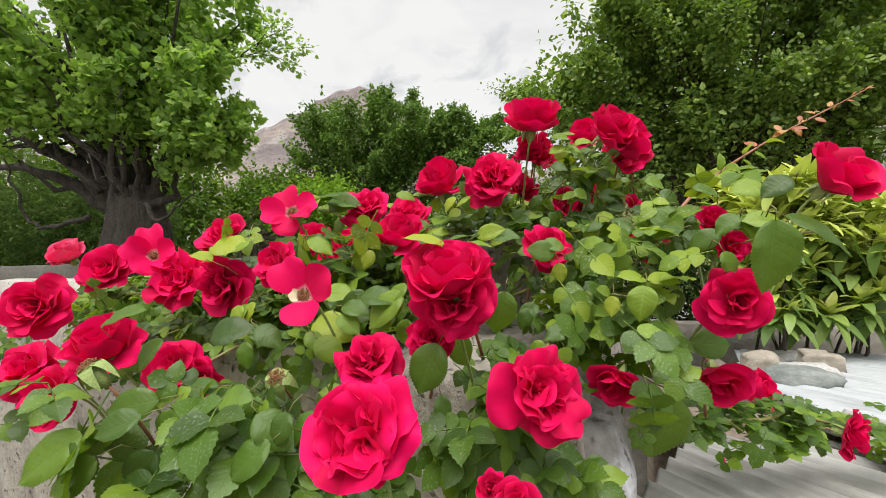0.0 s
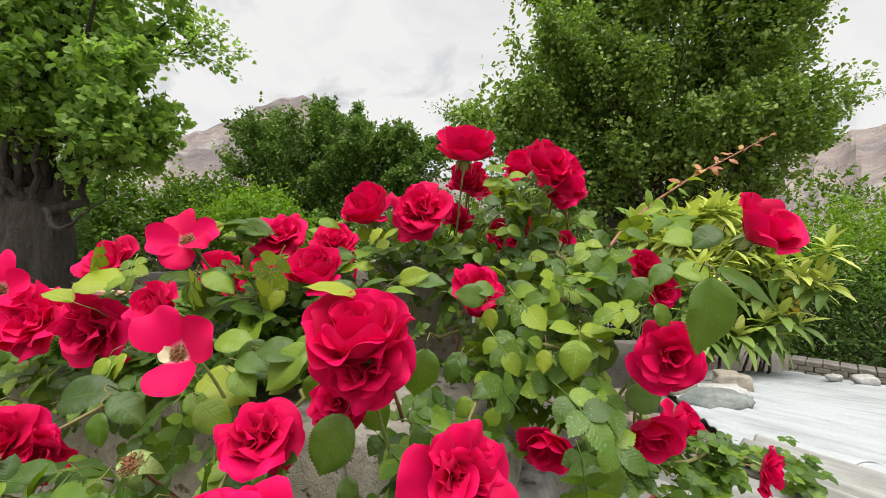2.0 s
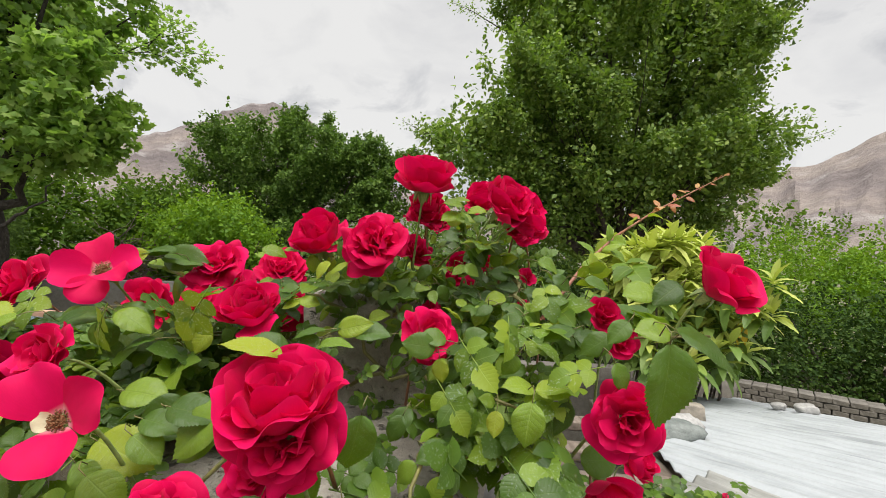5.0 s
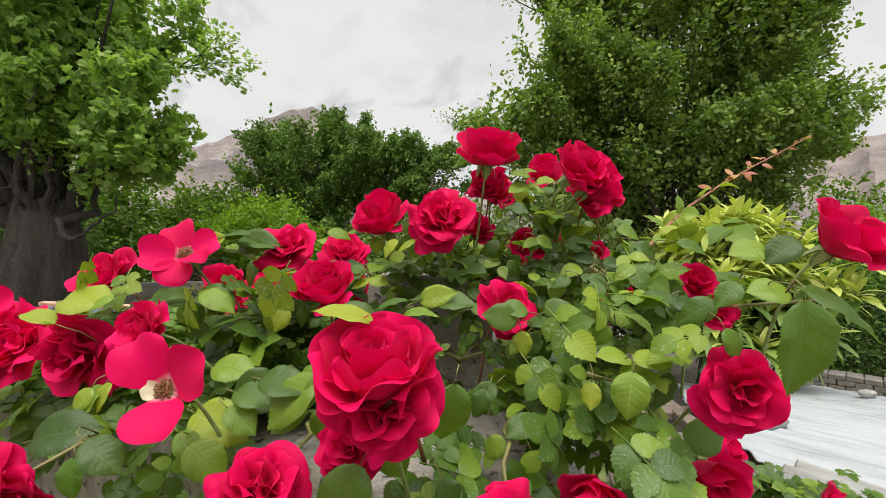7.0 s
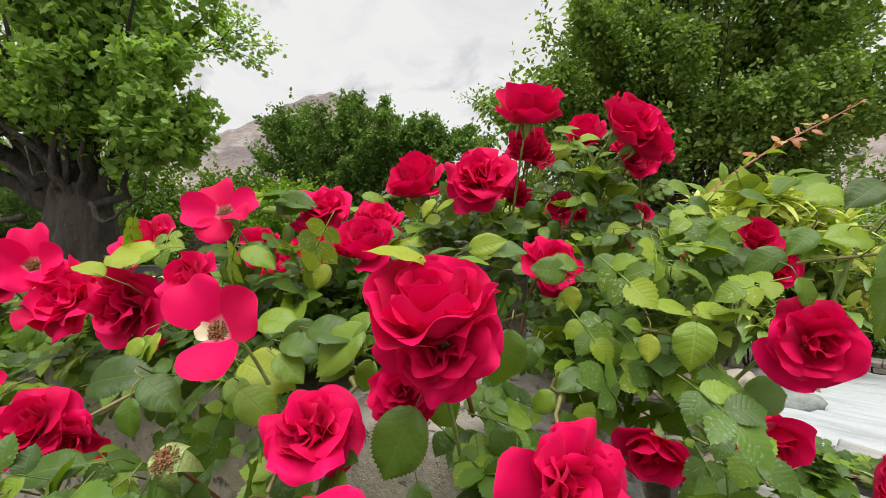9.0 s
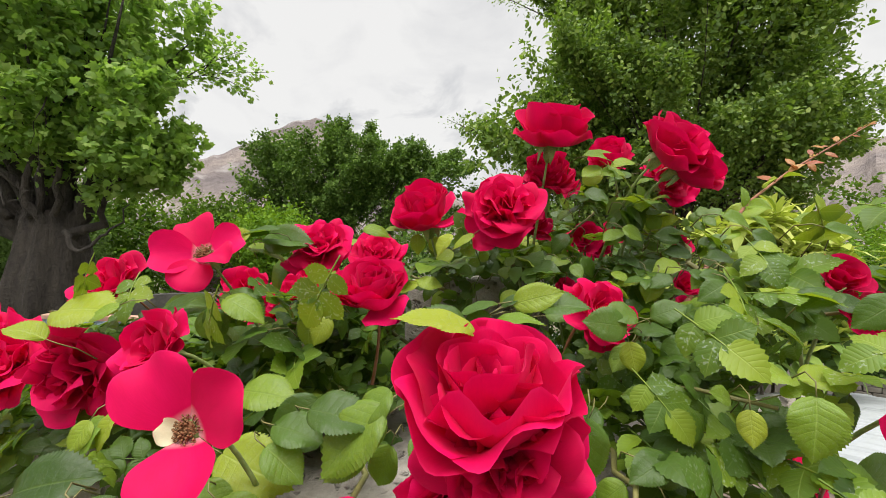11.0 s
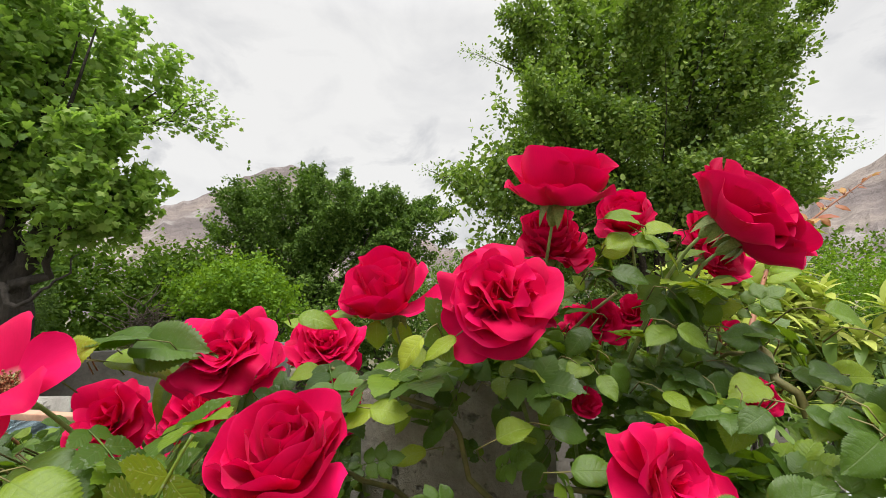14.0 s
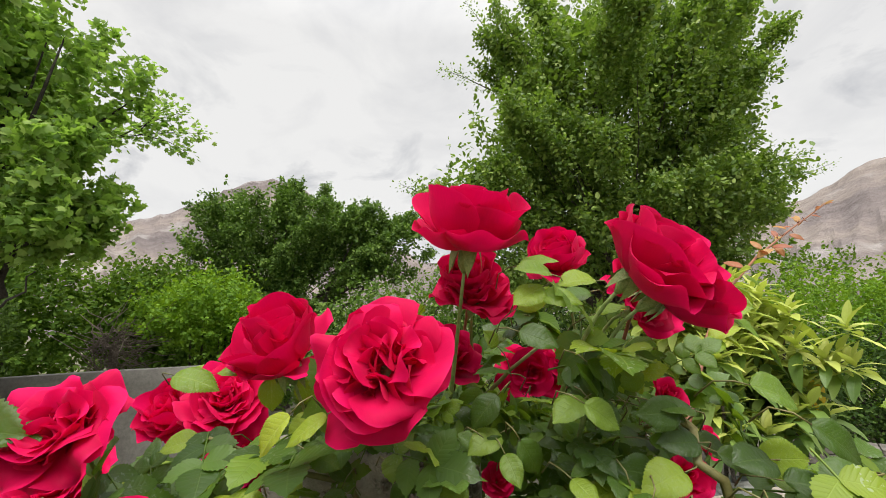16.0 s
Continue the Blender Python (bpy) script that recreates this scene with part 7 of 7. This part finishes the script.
leaflet(0.198, 0.688, 1.592, 0.239, 0.678, 1.548, -16, 63, "young")
leaflet(-0.328, 0.592, 1.605, -0.279, 0.583, 1.591, -8, 43)
leaflet(-0.281, 0.818, 1.589, -0.326, 0.803, 1.604, -17, 62, "young")
leaflet(-0.240, 0.774, 1.590, -0.271, 0.766, 1.593, 12, 59, "young")
leaflet(-0.131, 0.649, 1.575, -0.194, 0.636, 1.529, 10, 50, "young")
leaflet(-0.183, 0.690, 1.601, -0.182, 0.687, 1.566, 2, 59, "young")
leaflet(-0.164, 0.710, 1.598, -0.154, 0.707, 1.571, -9, 59, "young")
leaflet(-0.116, 0.664, 1.571, -0.155, 0.656, 1.560, 10, 52)
leaflet(-0.234, 0.670, 1.557, -0.274, 0.659, 1.552, 5, 45, "young")
leaflet(-0.218, 0.667, 1.556, -0.243, 0.661, 1.549, -4, 48)
leaflet(-0.136, 0.668, 1.538, -0.158, 0.662, 1.541, -5, 60)
leaflet(-0.125, 0.668, 1.535, -0.106, 0.664, 1.523, 15, 43)
leaflet(0.036, 0.720, 1.630, 0.013, 0.716, 1.617, 3, 45)
leaflet(0.049, 0.699, 1.638, 0.075, 0.694, 1.616, 5, 61)
leaflet(0.114, 0.719, 1.627, 0.090, 0.714, 1.622, -12, 49)
leaflet(0.050, 0.671, 1.539, 0.042, 0.676, 1.511, 0, 29)
leaflet(0.002, 0.685, 1.584, -0.022, 0.689, 1.560, 16, 15)
leaflet(0.011, 0.631, 1.689, -0.021, 0.624, 1.685, -10, 52, "young")
leaflet(0.032, 0.625, 1.685, 0.065, 0.615, 1.689, 16, 60, "young")
leaflet(0.062, 0.690, 1.635, 0.081, 0.686, 1.624, 4, 61)
leaflet(0.060, 0.575, 1.616, 0.081, 0.578, 1.598, 1, 31)
leaflet(0.103, 0.575, 1.587, 0.116, 0.571, 1.579, -9, 47)
leaflet(0.124, 0.577, 1.584, 0.098, 0.570, 1.593, 14, 58)
leaflet(0.007, 0.614, 1.591, -0.015, 0.611, 1.570, 4, 45)
leaflet(0.019, 0.601, 1.564, 0.033, 0.604, 1.541, -1, 33)
leaflet(-0.068, 0.631, 1.540, -0.048, 0.627, 1.526, -1, 42)
leaflet(-0.126, 0.617, 1.558, -0.105, 0.613, 1.548, -9, 53)
leaflet(0.135, 0.576, 1.559, 0.155, 0.571, 1.550, 13, 51)
leaflet(0.162, 0.561, 1.547, 0.189, 0.552, 1.543, -9, 57)

tagged(part("petiole_mass", PETIOLES, M_CANE, BUSH), kind="stuff")

# canes and stalks


def build_canes():
    rng = random.Random(12)
    spans = (((-0.15, 0.78, 1.36), (0.10, 0.42, 1.46)), ((-0.12, 0.80, 1.36), (-0.30, 0.55, 1.50)), ((-0.12, 0.80, 1.36), (0.05, 0.66, 1.62)), ((-0.1, 0.8, 1.36), (0.30, 0.45, 1.53)), ((-0.2, 0.78, 1.36), (-0.75, 0.56, 1.44)), ((0.0, 0.8, 1.3), (0.30, 0.62, 1.22)), ((0.25, 0.62, 1.23), (0.62, 0.80, 1.13)), ((-0.3, 0.6, 1.36), (-0.5, 0.36, 1.34)), ((-0.2, 0.55, 1.36), (-0.2, 0.30, 1.38)), ((0.02, 0.6, 1.36), (-0.01, 0.33, 1.38)), ((-0.05, 0.7, 1.4), (-0.22, 0.66, 1.56)), ((0.130, 0.560, 1.532), (0.111, 0.620, 1.553)))
    ends = []
    for a, b in spans:
        pts = wobble(a, b, 9, 0.012, rng, 0.03)
        bm = bmesh.new()
        tube(bm, pts, [0.0034 - 0.0020 * k / 9 for k in range(10)], 8)
        part("cane", bm, M_CANE, BUSH)
        ends += pts[3:]
    bm = bmesh.new()
    tube(bm, wobble((-0.15, 0.95, -1.0), (-0.12, 0.80, 1.38), 9, 0.03, rng), [0.016 - 0.001 * k for k in range(10)], 9)
    part("main_stem", bm, M_CANE, BUSH)
    for p, d, size in STALKS:
        c1 = p - d * 0.035
        near = p - d * 0.03 + Vector((rng.uniform(-0.03, 0.03), rng.uniform(0.03, 0.07), -rng.uniform(0.07, 0.12)))
        pts = [p * (1 - f) ** 2 + c1 * 2 * f * (1 - f) + near * f * f for f in (k / 7 for k in range(8))]
        bm = bmesh.new()
        tube(bm, pts, [0.0013 + 0.0008 * k / 7 for k in range(8)], 7)
        part("stalk", bm, M_STEM_R if rng.random() < 0.35 else M_CALYX, BUSH)


build_canes()


def build_young_shoot():
    """Long thorny reddish shoot with small bronze leaves, reaching out over the roof."""
    rng = random.Random(31)
    pts = [Vector(p) for p in ((0.20, 0.74, 1.50), (0.32, 0.86, 1.60), (0.43, 0.97, 1.665), (0.56, 1.05, 1.735), (0.70, 1.12, 1.80), (0.83, 1.17, 1.862))]
    bm = bmesh.new()
    tube(bm, pts, [0.0038, 0.0033, 0.0028, 0.0023, 0.0018, 0.0011], 8)
    tube(bm, [Vector((0.07, 0.69, 1.28)), Vector((0.10, 0.70, 1.38)), Vector((0.14, 0.71, 1.45)), pts[0]], [0.0045, 0.0043, 0.0041, 0.0038], 8)
    for k in range(26):
        f = rng.uniform(1.5, 4.9)
        i = int(f)
        p = pts[i].lerp(pts[i + 1], f - i)
        d = Vector((rng.gauss(0, 1), rng.gauss(0, 1), rng.gauss(0, 1))).normalized()
        tube(bm, [p, p + d * 0.009], [0.0016, 0.0002], 5)
    part("young_shoot", bm, M_STEM_R, BUSH, "long thorny reddish young shoot")
    for k in range(34):
        f = 4.97 - 4.1 * (k / 33) ** 1.15
        kind = "red" if f > 2.9 else rng.choice(("red", "young")) if f > 2.5 else "young"
        size = (0.014 + 0.009 * (4.97 - f)) * rng.uniform(0.7, 1.2) if f > 2.5 else rng.uniform(0.036, 0.055)
        i = min(int(f), 4)
        p = pts[i].lerp(pts[i + 1], f - i)
        d = Vector((rng.gauss(0.15, 0.6), rng.gauss(-0.2, 0.5), rng.gauss(0.0, 0.6))).normalized()
        child("leaflet", rng.choice(LEAFLETS[kind]), BUSH, leaf_pose(p + d * 0.006, p + d * (0.006 + size), (rng.gauss(0, 0.4), -0.6, 0.7), 0.7))


build_young_shoot()

fallen = new("fallen_petal", PETALS["full", 4][1])
fallen.matrix_world = Matrix.Translation((0.345, 0.79, roof_z(0.79) - 0.005)) @ Matrix.Rotation(radians(70), 4, "Y") @ Matrix.Scale(0.085, 4)
tagged(fallen, "single fallen crimson petal lying on the roof sheet", "petal")
